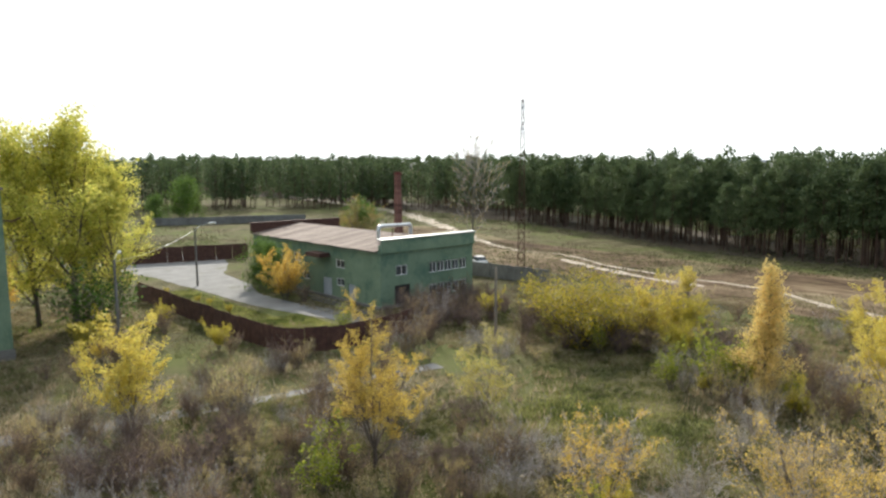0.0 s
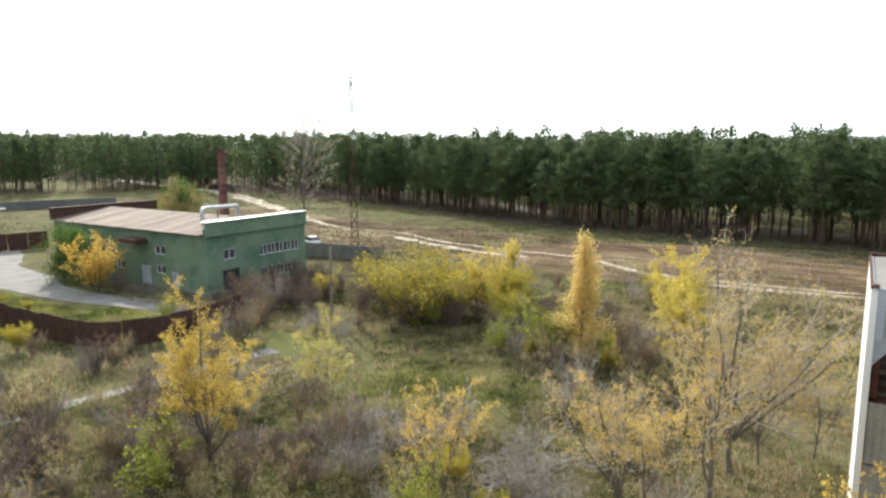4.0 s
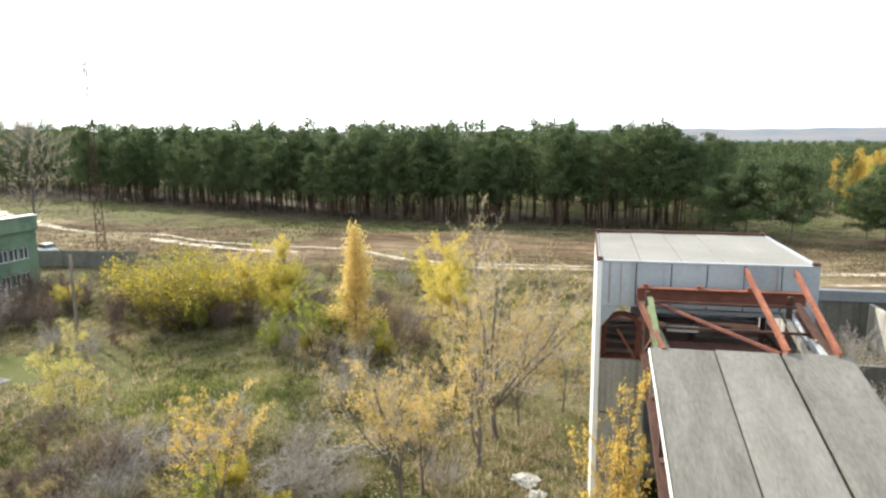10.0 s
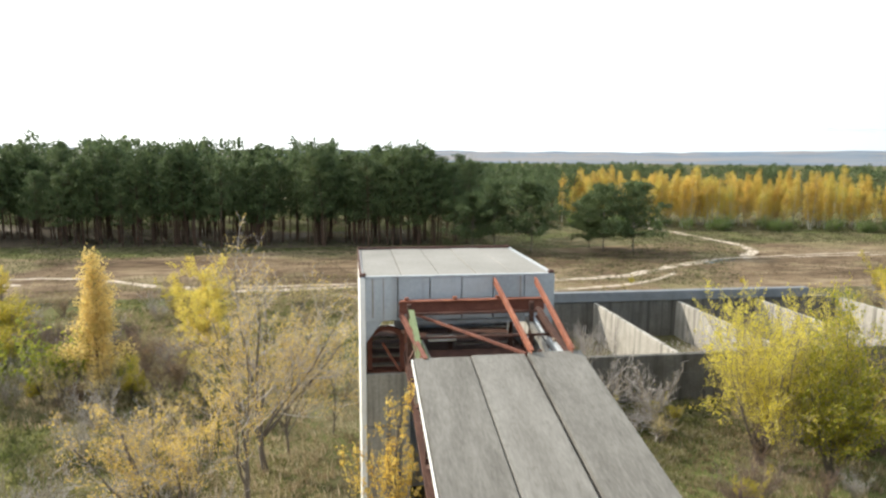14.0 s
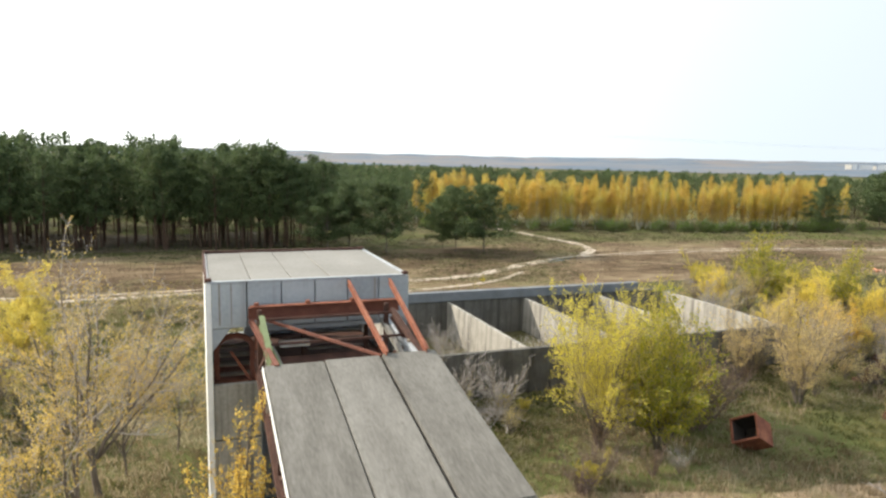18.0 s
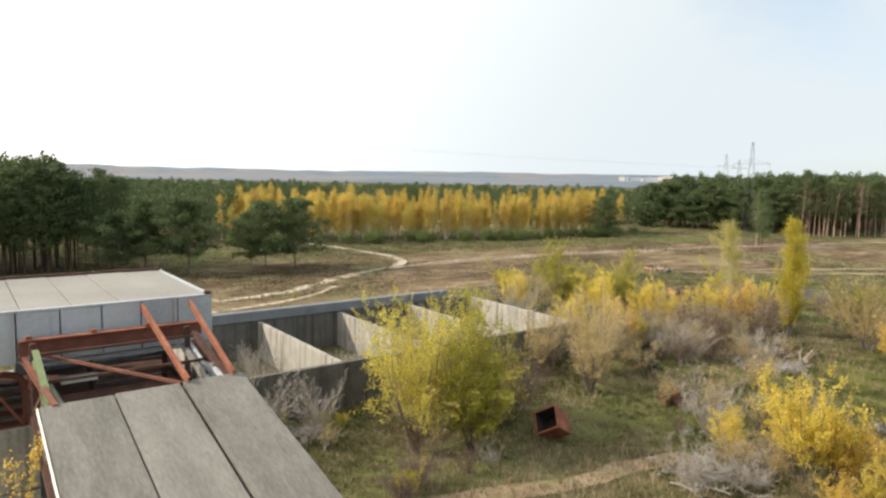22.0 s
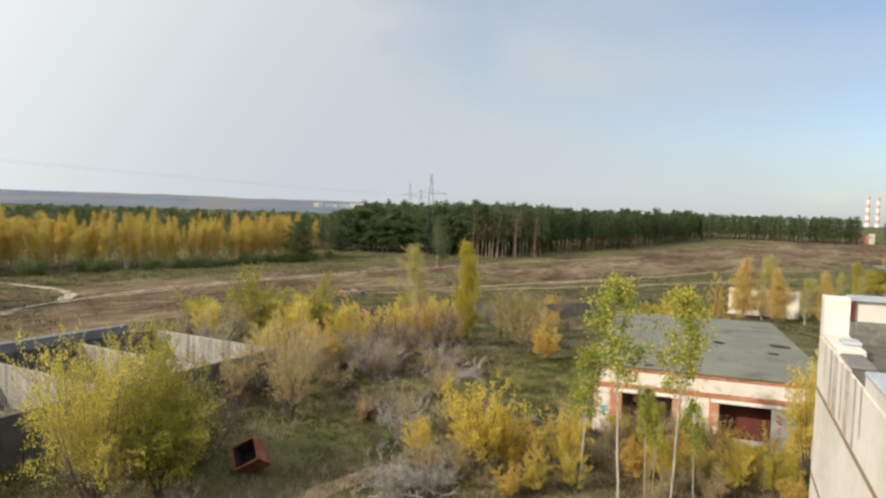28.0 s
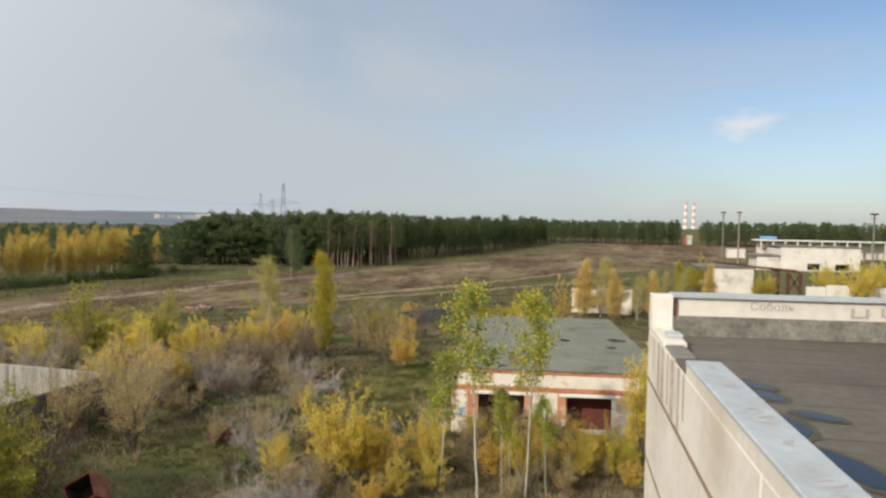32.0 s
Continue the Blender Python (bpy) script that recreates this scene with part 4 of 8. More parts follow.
def window_unit(parent, name, axis, at, a, b, z0, z1, frame_mat, mullions=1, pane_mat=None, depth=0.1, out=-1):
    """A framed window in an opening of a wall: frame, mullions and a pane."""
    t = 0.07
    bm = bmesh.new()
    spans = [(a, a + t, z0, z1), (b - t, b, z0, z1), (a + t, b - t, z0, z0 + t), (a + t, b - t, z1 - t, z1)]
    for i in range(mullions):
        c = a + (b - a) * (i + 1) / (mullions + 1)
        spans.append((c - t * 0.4, c + t * 0.4, z0 + t, z1 - t))
    for u, v, lo, hi in spans:
        if axis == "x":
            box(bm, u, at, lo, v, at + depth, hi)
        else:
            box(bm, at, u, lo, at + depth, v, hi)
    fr = part(name, bm, frame_mat, parent)
    m = at + depth * 0.5
    if axis == "x":
        bm = boxes((a + t, m - 0.005, z0 + t, b - t, m + 0.005, z1 - t))
    else:
        bm = boxes((m - 0.005, a + t, z0 + t, m + 0.005, b - t, z1 - t))
    part("pane", bm, pane_mat or M_GLASS, fr)
    return fr


M_GLASS = surface("dusty_window_glass", [(0.3, (0.03, 0.035, 0.04)), (0.7, (0.09, 0.095, 0.1))], scale=2, fine=10, rough=0.12, bump=0.0, spec=0.7)
shop = tagged(empty("workshop_building"), "green-painted two-storey workshop with a shallow brown roof", "building")
front_holes = [(44.2, 45.8, 3.5, 4.6), (44.0, 46.2, 0.15, 2.4)]
for lo, hi in ((3.3, 4.5), (0.7, 1.95)):
    for i in range(5):
        front_holes.append((49.1 + i * 1.2, 49.1 + i * 1.2 + 1.08, lo, hi))
part("front_wall", wall_bm("x", GY0, 0.4, GX0, GX1, 0, 7.0, front_holes), M_GREEN_PAINT, shop)
side_holes = [(62.4, 64.2, 3.75, 4.7), (62.5, 64.1, 1.65, 2.55), (65.1, 67.0, 0.2, 2.35), (60.3, 61.7, 0.2, 2.1), (72, 73.6, 3.7, 4.7), (76, 77.6, 3.7, 4.7), (70, 71.6, 1.6, 2.6), (75, 77, 0.2, 2.4)]
part("side_wall", wall_bm("y", GX0, 0.4, GY0 + 0.4, GY1, 0, 6.2, side_holes), M_GREEN_PAINT, shop)
part("rear_wall", boxes((GX0 + 0.4, GY1 - 0.4, 0, GX1 - 0.4, GY1, 6.9), (GX1 - 0.4, GY0 + 0.4, 0, GX1, GY1, 6.2)), M_GREEN_PAINT, shop)
part("floor_slab", boxes((GX0 + 0.4, GY0 + 0.4, 0.02, GX1 - 0.4, GY1 - 0.4, 0.12), (GX0 + 0.4, GY0 + 0.4, 2.95, GX1 - 0.4, GY1 - 0.4, 3.1)), M_BLACK, shop)
part("plinth", boxes((GX0 - 0.12, GY0 - 0.25, -0.05, GX1 + 0.1, GY0 - 0.003, 0.35), (GX0 - 0.25, GY0, -0.05, GX0 - 0.003, GY1, 0.3)), M_CONCRETE, shop, "pale concrete plinth")
part("parapet", boxes((GX0 - 0.05, GY0 - 0.3, 6.1, GX1 + 0.05, GY0 - 0.003, 7.55), bevel=0.03), M_GREEN_PAINT, shop, "deep green fascia above the front")
part("parapet_coping", boxes((GX0 - 0.15, GY0 - 0.4, 7.553, GX1 + 0.15, GY0 + 0.45, 7.68)), M_STEEL, shop, "pale sheet-metal coping")
RIDGE = (GX0 + GX1) / 2
for i in range(18):        # roofing sheets, left slope, each slightly uneven
    y0 = GY0 + 0.5 + i * (GY1 - GY0 - 0.4) / 18
    y1 = y0 + (GY1 - GY0 - 0.4) / 18 - 0.03
    for x0, z0, x1, z1 in ((GX0 - 0.5, 6.25, RIDGE, 7.35), (RIDGE, 7.35, GX1 + 0.4, 6.25)):
        bm = bmesh.new()
        k = 0.02 * (i % 3)
        v = [bm.verts.new(p) for p in ((x0, y0, z0 + k), (x1, y0, z1 + k), (x1, y1, z1 + k), (x0, y1, z0 + k),
                                       (x0, y0, z0 + 0.09 + k), (x1, y0, z1 + 0.09 + k), (x1, y1, z1 + 0.09 + k), (x0, y1, z0 + 0.09 + k))]
        for f in ((0, 3, 2, 1), (4, 5, 6, 7), (0, 1, 5, 4), (1, 2, 6, 5), (2, 3, 7, 6), (3, 0, 4, 7)):
            bm.faces.new([v[j] for j in f])
        part("roof_sheet", bm, M_CORRUGATED, shop)
part("rear_parapet", boxes((GX0 - 0.4, GY1 - 0.5, 6.3, GX1, GY1 + 0.1, 7.75)), M_DARK_RUST, shop, "dark raised end wall")
part("rear_coping", boxes((GX0 - 0.5, GY1 - 0.6, 7.753, GX1 + 0.1, GY1 + 0.2, 7.83)), M_DARK_RUST, shop)
for a, b, lo, hi in front_holes[2:]:
    window_unit(shop, "window", "x", GY0 + 0.06, a, b, lo, hi, M_WHITE, 1)
window_unit(shop, "window", "x", GY0 + 0.06, 44.2, 45.8, 3.5, 4.6, M_WHITE, 1)
for a, b, lo, hi in side_holes:
    if lo > 1:
        window_unit(shop, "window", "y", GX0 + 0.06, a, b, lo, hi, M_WHITE, 1)
# Black sheet fills this doorway in place of the shade behind it.
part("door", boxes((44.0, GY0 + 0.1, 0.15, 46.2, GY0 + 0.17, 2.4)), M_BLACK, shop, "black sheet put in for the shade of an open doorway")
part("door", boxes((GX0 + 0.08, 65.1, 0.2, GX0 + 0.15, 67.0, 2.35)), M_GREYPAINT, shop, "grey steel double door")
part("door", boxes((GX0 + 0.08, 60.3, 0.2, GX0 + 0.15, 61.7, 2.1)), M_GREYPAINT, shop, "grey steel door")
part("door", boxes((GX0 + 0.08, 75, 0.2, GX0 + 0.15, 77, 2.4)), M_GREYPAINT, shop, "grey steel double door")
part("door_canopy", boxes((GX0 - 1.6, 65.2, 4.9, GX0 - 0.003, 68.6, 5.05), (GX0 - 1.5, 65.4, 5.05, GX0 - 0.003, 68.4, 5.35)), M_DARK_RUST, shop, "dark canopy over the side door")
part("window_band", boxes((48.8, GY0 - 0.06, 3.1, 55.4, GY0 - 0.003, 3.28), (48.8, GY0 - 0.06, 4.52, 55.4, GY0 - 0.003, 4.66), (48.8, GY0 - 0.06, 0.5, 55.4, GY0 - 0.003, 0.68)), M_GREEN_PAINT, shop)

duct = tagged(empty("ventilation_duct"), "bent silver sheet-metal duct on the workshop roof", "duct")
part("pipe", tube([(45.6, 60.5, 6.6), (45.6, 60.5, 8.1), (45.7, 60.5, 8.45), (46.1, 60.5, 8.55), (50.6, 61.2, 8.42)], 0.22, 14), M_STEEL, duct)
part("elbow", tube([(50.6, 61.2, 8.45), (50.95, 61.25, 8.35), (51.1, 61.3, 8.0), (51.1, 61.3, 7.2)], 0.26, 14), M_STEEL, duct)
part("bracket", boxes((47.8, 60.7, 7.1, 47.9, 60.8, 8.3)), M_DARK_RUST, duct)
part("bracket", boxes((49.6, 61, 7.1, 49.7, 61.1, 8.25)), M_DARK_RUST, duct)

stack = tagged(empty("brick_chimney", 63.5, 79.0, 0), "tall square chimney of dark red brick", "chimney")
course = boxes((-0.46, -0.46, 0, 0.46, 0.46, 0.36), bevel=0.02)
me = bpy.data.meshes.new("course")
course.to_mesh(me)
course.free()
me.materials.append(surface("dark_red_brick", [(0.3, (0.10, 0.045, 0.036)), (0.5, (0.165, 0.075, 0.06)), (0.7, (0.23, 0.115, 0.09))], scale=1.5, fine=14, bump=0.5, obj=0.3))
for i in range(38):
    s = 1.15 - 0.35 * i / 38
    piece("course", me, stack, pose(0, 0, i * 0.375) @ Matrix.Diagonal((s, s, 1, 1)))
part("cap", boxes((-0.48, -0.48, 14.25, 0.48, 0.48, 14.5), (-0.34, -0.34, 14.5, 0.34, 0.34, 14.7)), M_DARKRED, stack)

# ---- yard, rusty sheet fence, concrete wall, poles ----
yard = tagged(ribbon("yard_pavement", [(36, 120), (38.5, 106), (36.5, 92), (36, 80)], [24, 19, 9, 6.5], M_ASPHALT, 0.02, 0.05, 2), "cracked pale asphalt yard", "yard", kind="structure")
tagged(ribbon("yard_road", [(36, 81), (35.0, 72), (36.0, 62), (37.4, 55.5), (36.2, 49), (34.8, 46.3)], [6.5, 4.2, 3.8, 3.6, 3.3, 3.0], M_ASPHALT, 0.03, 0.05, 2), "worn asphalt lane beside the workshop", "road", kind="structure")
tagged(ribbon("old_lane", [(-16, 52), (-4, 46), (7, 42.3), (14, 40.2), (23, 38.2), (33, 36.5)], [2.2, 1.9, 1.8, 1.7, 1.5, 1.2], M_ASPHALT, 0.025, 0.4, 1.5), "broken asphalt lane half lost in weeds", "road", kind="structure")
for y0, y1 in ((48, 70), (55, 80)):
    tagged(part("kerb", boxes((39.8 if y0 == 48 else 40.6, y0 + 4, -0.05, 39.98 if y0 == 48 else 40.78, y1 - 4, 0.14)), M_CONCRETE), "pale concrete kerb", "kerb", kind="structure")


def sheet_fence(name, pts, height, label, step=1.0, material=None):
    root = tagged(empty(name), label, "fence")
    rng = random.Random(len(pts) * 7)
    run = curve_pts([(x, y, 0) for x, y in pts], step)
    for a, b in zip(run, run[1:]):
        h = height + rng.uniform(-0.06, 0.06)
        d = (b - a)
        n = Vector((-d.y, d.x, 0)).normalized() * 0.02
        bm = bmesh.new()
        g = d * 0.01
        v = [bm.verts.new(p) for z in (0.04, h) for p in ((a + g - n).to_tuple()[:2] + (z,), (b - g - n).to_tuple()[:2] + (z,), (b - g + n).to_tuple()[:2] + (z,), (a + g + n).to_tuple()[:2] + (z,))]
        for f in ((0, 3, 2, 1), (4, 5, 6, 7), (0, 1, 5, 4), (1, 2, 6, 5), (2, 3, 7, 6), (3, 0, 4, 7)):
            bm.faces.new([v[i] for i in f])
        part("sheet", bm, material or M_DARK_RUST, root)
    for p in run[::3]:
        part("post", boxes((p.x - 0.05, p.y - 0.05, -0.05, p.x + 0.05, p.y + 0.05, height + 0.1)), M_DARK_RUST, root)
    return root


sheet_fence("sheet_fence", [(25.0, 80), (25.2, 73.6), (25.3, 62), (25.5, 53), (26.3, 48.2), (29, 45.9), (34.5, 45.5), (39, 46.5)], 2.1, "dark rusty sheet-metal fence round the yard", 1.6)
sheet_fence("sheet_fence", [(30, 112), (37, 109.3), (51, 104.5)], 2.6, "tall dark brown sheet fence behind the yard", 2.2)


def concrete_fence(points, height, label, panel=3.0):
    root = tagged(empty("concrete_fence"), label, "fence")
    run = [Vector((*p, 0)) for p in points]
    for a, b in zip(run, run[1:]):
        n = max(1, round((b - a).length / panel))
        ang = math.degrees(math.atan2(b.y - a.y, b.x - a.x))
        for i in range(n):
            c = a + (b - a) * (i / n)
            ln = (b - a).length / n
            q = part("panel", boxes((0.005, -0.07, 0.0, ln - 0.005, 0.07, height), bevel=0.02), M_CONCRETE, root)
            q.matrix_basis = pose(c.x, c.y, rise(c.x, c.y), 0, random.uniform(-0.6, 0.6), ang)
            q = part("post", boxes((-0.1, -0.11, -0.1, 0.1, 0.11, height + 0.1)), M_CONCRETE, root)
            q.matrix_basis = pose(c.x, c.y, rise(c.x, c.y), 0, 0, ang)
    return root


concrete_fence([(62, 74), (65.6, 65), (67.2, 52.5)], 2.0, "grey precast concrete fence behind the workshop")
concrete_fence([(56, 173), (65.1, 169.1), (80.3, 163), (94, 157)], 2.0, "long grey concrete fence across the far meadow", 4.0)
concrete_fence([(44, -80), (30.3, -91.5), (24, -101), (18, -112)], 1.9, "low grey concrete fence along the heath")


def light_pole(x, y, h, arm, label, mat=None):
    root = tagged(empty("street_lamp", x, y, rise(x, y)), label, "street lamp")
    part("post", tube([(0, 0, -0.2), (0, 0, h)], [0.16, 0.11], 8), mat or M_CONCRETE, root)
    if arm:
        dx, dy = arm
        part("arm", tube([(0, 0, h - 0.5), (dx * 0.3, dy * 0.3, h + 0.3), (dx, dy, h + 0.55)], 0.04, 6), M_STEEL, root)
        part("lamp_head", tube([(dx * 0.85, dy * 0.85, h + 0.53), (dx * 1.1, dy * 1.1, h + 0.6), (dx * 1.45, dy * 1.45, h + 0.62)], [0.07, 0.17, 0.1], 8), M_WHITE, root)
    return root


light_pole(33.9, 84.4, 7.6, (1.6, -0.9), "concrete lamp post with a short curved arm beside the yard")
light_pole(17.6, 62.4, 7.2, (0.5, 0.3), "concrete lamp post with a round white lamp")
light_pole(42.1, 38.9, 6.4, None, "dark wooden pole standing in the bushes", M_WOOD)


def lattice(name, x, y, height, base, arms, label, rz=0.0, mat=None, bays=9, thick=0.12):
    """A lattice steel tower with cross-arms."""
    root = tagged(empty(name, x, y, rise(x, y), rz), label, "pylon")
    m = mat or M_DARK_RUST
    for sx in (-1, 1):
        for sy in (-1, 1):
            part("leg", bar((sx * base / 2, sy * base / 2, -0.2), (sx * 0.2, sy * 0.2, height), thick * 1.4, thick * 1.4), m, root)
    bm = bmesh.new()
    for i in range(bays):
        z0, z1 = height * i / bays, height * (i + 1) / bays
        w0, w1 = base / 2 + (0.2 - base / 2) * i / bays, base / 2 + (0.2 - base / 2) * (i + 1) / bays
        for sx, sy, tx, ty in ((-1, -1, 1, -1), (1, -1, 1, 1), (1, 1, -1, 1), (-1, 1, -1, -1)):
            bar((sx * w0, sy * w0, z0), (tx * w1, ty * w1, z1), thick, thick, bm)
            bar((tx * w0, ty * w0, z0), (sx * w1, sy * w1, z1), thick, thick, bm)
    part("bracing", bm, m, root)
    for z, ln in arms:
        bm = bmesh.new()
        for s in (-1, 1):
            bar((0, 0, z), (s * ln, 0, z + 0.1), thick * 1.6, thick * 1.6, bm)
            bar((0, 0, z + 1.2), (s * ln, 0, z + 0.1), thick, thick, bm)
        part("cross_arm", bm, m, root)
        for s in (-1, 1):
            part("insulator", tube([(s * ln, 0, z + 0.05), (s * ln, 0, z - 0.9)], 0.09, 6), M_STEEL, root)
    return root


M_STEELDARK = surface("weathered_steel", [(0.3, (0.22, 0.23, 0.25)), (0.7, (0.33, 0.34, 0.37))], rough=0.7, metal=0.2, bump=0.0)
lattice("lattice_mast", 77.2, 65.8, 25.5, 1.1, [(21.3, 0.9), (24.6, 0.4)], "slender dark lattice mast beside the track", 40, bays=16, thick=0.055)


# ---- conveyor tower and sloping gallery ----
M_DARKRUST2 = surface("brown_rusty_steel", [(0.3, (0.075, 0.03, 0.022)), (0.5, (0.15, 0.058, 0.04)), (0.7, (0.24, 0.10, 0.065))], scale=2.0, fine=22, rough=0.88, bump=0.4, depth=0.01)
TX0, TX1, TY0, TY1, TZ = 21.8, 28.5, -6.9, -0.2, 11.0
M_RUSTRUN = surface("faded_rust_run", [(0.3, (0.17, 0.14, 0.12)), (0.5, (0.26, 0.235, 0.21)), (0.7, (0.36, 0.36, 0.35))], scale=3, fine=14, stretch=(1, 1, 0.3))
tower = tagged(empty("conveyor_tower"), "boxy conveyor tower clad in pale blue-grey panels", "tower")
# White material puts the sunlight on this wall into its colour.
part("side_wall", boxes((TX0 - 0.1, TY1 - 0.18, 0, TX1, TY1, TZ - 0.02)), M_WHITE, tower, "pale side wall, its sunlight put into the white")
part("rear_wall", wall_bm("y", TX1 - 0.18, 0.18, TY0, TY1 - 0.18, 0, TZ - 0.02, [(-5.6, -3.6, 8.0, 9.3), (-1.75, -0.45, 7.6, 9.3)]), M_PANEL, tower)
part("side_wall", wall_bm("x", TY0, 0.18, TX0, TX1 - 0.18, 0, TZ - 0.02, [(23.5, 27, 7.9, 9.4)]), M_PANEL, tower)
for i in range(6):         # upper cladding panels
    b = TY1 - 0.184 - i * 1.095
    q = part("cladding_panel", boxes((TX0 - 0.08, b - 1.06, 9.5, TX0 + 0.12, b, TZ - 0.03), bevel=0.012), M_PANEL, tower)
for y, z0, w in ((-0.62, 9.6, 0.03), (-0.98, 9.55, 0.02), (-5.7, 9.7, 0.03)):
    part("rust_streak", boxes((TX0 - 0.083, y - w, z0, TX0 - 0.0805, y + w, TZ - 0.04)), M_RUSTRUN, tower, "brown rust run on the panel")
part("panel_backing", boxes((TX0 + 0.122, TY0 + 0.18, 9.5, TX0 + 0.2, TY1 - 0.18, TZ - 0.05)), M_BLACK, tower)
part("lower_band", boxes((TX0 - 0.02, TY0 + 0.2, 9.32, TX0 + 0.1, -1.9, 9.46)), M_PANEL, tower)
for z0, z1 in ((0.0, 1.9), (1.95, 3.8), (3.85, 5.7), (5.75, 7.62)):
    part("cladding_panel", boxes((TX0 - 0.04, -1.88, z0, TX0 + 0.14, TY1 - 0.185, z1), bevel=0.015), M_CONC_STREAK, tower)
part("pier", boxes((TX0 - 0.06, -1.95, 7.65, TX0 + 0.16, -1.70, 9.48)), M_RUST, tower, "brown rusty post beside the side opening")
bm = bmesh.new()
v = [bm.verts.new(p) for x in (TX0 - 0.05, TX0 + 0.12) for p in ((x, -0.385, 9.49), (x, -0.95, 9.49), (x, -0.385, 8.75))]
for f in ((0, 1, 2), (5, 4, 3), (0, 3, 4, 1), (1, 4, 5, 2), (2, 5, 3, 0)):
    bm.faces.new([v[i] for i in f])
part("haunch", bm, M_PANEL, tower, "grey gusset in the corner of the side opening")
bm = bmesh.new()
pts = [(-0.52, 7.64), (-0.52, 8.7)] + [(-1.08 + 0.56 * math.cos(a), 8.7 + 0.42 * math.sin(a)) for a in (0.5, 1.0, 1.57, 2.14, 2.64)] + [(-1.64, 8.7), (-1.64, 7.64)]
for (a, b), (c, d) in zip(pts, pts[1:]):
    bar((TX0 + 0.5, a, b), (TX0 + 0.5, c, d), 0.2, 0.16, bm)
part("arched_frame", bm, M_DARKRUST2, tower, "brown rusty arched frame inside the opening")
# Brighter rust than the floor below puts sunlight on the landing into colour.
part("landing", boxes((TX0 + 0.21, -1.9, 7.455, TX0 + 2.6, -0.4, 7.52)), M_RUST, tower, "brown landing behind the side opening, lit look put into its colour")
for k in range(4):
    part("stair_plank", boxes((TX0 + 0.8 + k * 0.45, -1.7, 7.62 + k * 0.2, TX0 + 1.15 + k * 0.45, -0.5, 7.66 + k * 0.2)), M_WOOD, tower)
part("stair_brace", bar((TX0 + 0.4, -1.62, 7.5), (TX0 + 0.4, -0.95, 8.6), 0.08, 0.08), M_RUST, tower)
part("pier", boxes((TX0 - 0.02, TY0, 0, TX0 + 0.3, TY0 + 0.45, 9.04)), M_PANEL, tower)
for i in range(5):         # roof slabs, joints along the depth
    b = TY1 - 0.12 - i * 1.3
    part("roof_slab", boxes((TX0 + 0.1, b - 1.28, TZ - 0.16, TX1 - 0.1, b, TZ + 0.012 * (i % 2)), bevel=0.012), M_ROOFSLAB, tower)
part("roof_rim", boxes((TX0 - 0.02, TY1 - 0.06, TZ - 0.015, TX1, TY1 + 0.02, TZ + 0.06)), M_DARK_RUST, tower, "rusty edge angle")
part("roof_rim", boxes((TX0 - 0.02, TY0 - 0.02, TZ - 0.015, TX1, TY0 + 0.01, TZ + 0.04)), M_PANEL, tower, "pale edge strip")
part("roof_rim", boxes((TX1 - 0.1, TY0 + 0.1, TZ - 0.015, TX1 + 0.02, TY1 - 0.1, TZ + 0.1)), M_DARK_RUST, tower)
part("roof_rim", boxes((TX0 - 0.1, TY0 + 0.1, TZ - 0.028, TX0 + 0.09, TY1 - 0.1, TZ + 0.03)), M_PANEL, tower)
for x, y in ((TX0, TY1 - 0.1), (TX0, TY0 + 0.1), (TX1 - 0.1, TY1 - 0.1), (TX1 - 0.1, TY0 + 0.1)):
    part("corner_bracket", boxes((x - 0.1, y - 0.1, TZ + 0.03, x + 0.1, y + 0.1, TZ + 0.13), bevel=0.02), M_DARK_RUST, tower)
# Floor in dark rust colour, which paints in the shade inside the tower.
part("floor_slab", boxes((TX0 + 0.2, TY0 + 0.2, 7.2, TX1 - 0.2, TY1 - 0.2, 7.45)), M_DARK_RUST, tower)
for y in (-5.9, -3.6, -2.3):
    part("inner_post", boxes((23.4, y, 7.46, 23.55, y + 0.15, 9.6)), M_DARK_RUST, tower)
for x, z in ((23.25, 7.8), (23.25, 8.95), (26.5, 8.8)):
    part("inner_rail", boxes((x, -6.2, z, x + 0.13, -2.0, z + 0.13)), M_DARK_RUST, tower)
part("white_trough", boxes((22.5, -3.6, 8.5, 23.2, -2.6, 8.58), (22.5, -3.6, 8.58, 22.56, -2.6, 8.72)), M_WHITE, tower)
for i in range(4):
    part("plank", boxes((24.0 + i * 0.55, -6.1, 7.9 + i * 0.16, 24.2 + i * 0.55, -3.8, 7.95 + i * 0.16)), M_WOOD, tower)

M_MOSS = surface("mossy_green_paint", [(0.3, (0.10, 0.13, 0.06)), (0.7, (0.20, 0.24, 0.13))], scale=2, fine=12)
gal = tagged(empty("conveyor_gallery"), "sloping conveyor gallery roofed with three strips of grey concrete slabs", "gallery")
SL, GX_FAR, GZ_FAR = 0.205, 16.45, 9.85      # fall per metre, upper end


def gz(x):
    return GZ_FAR - (GX_FAR - x) * SL


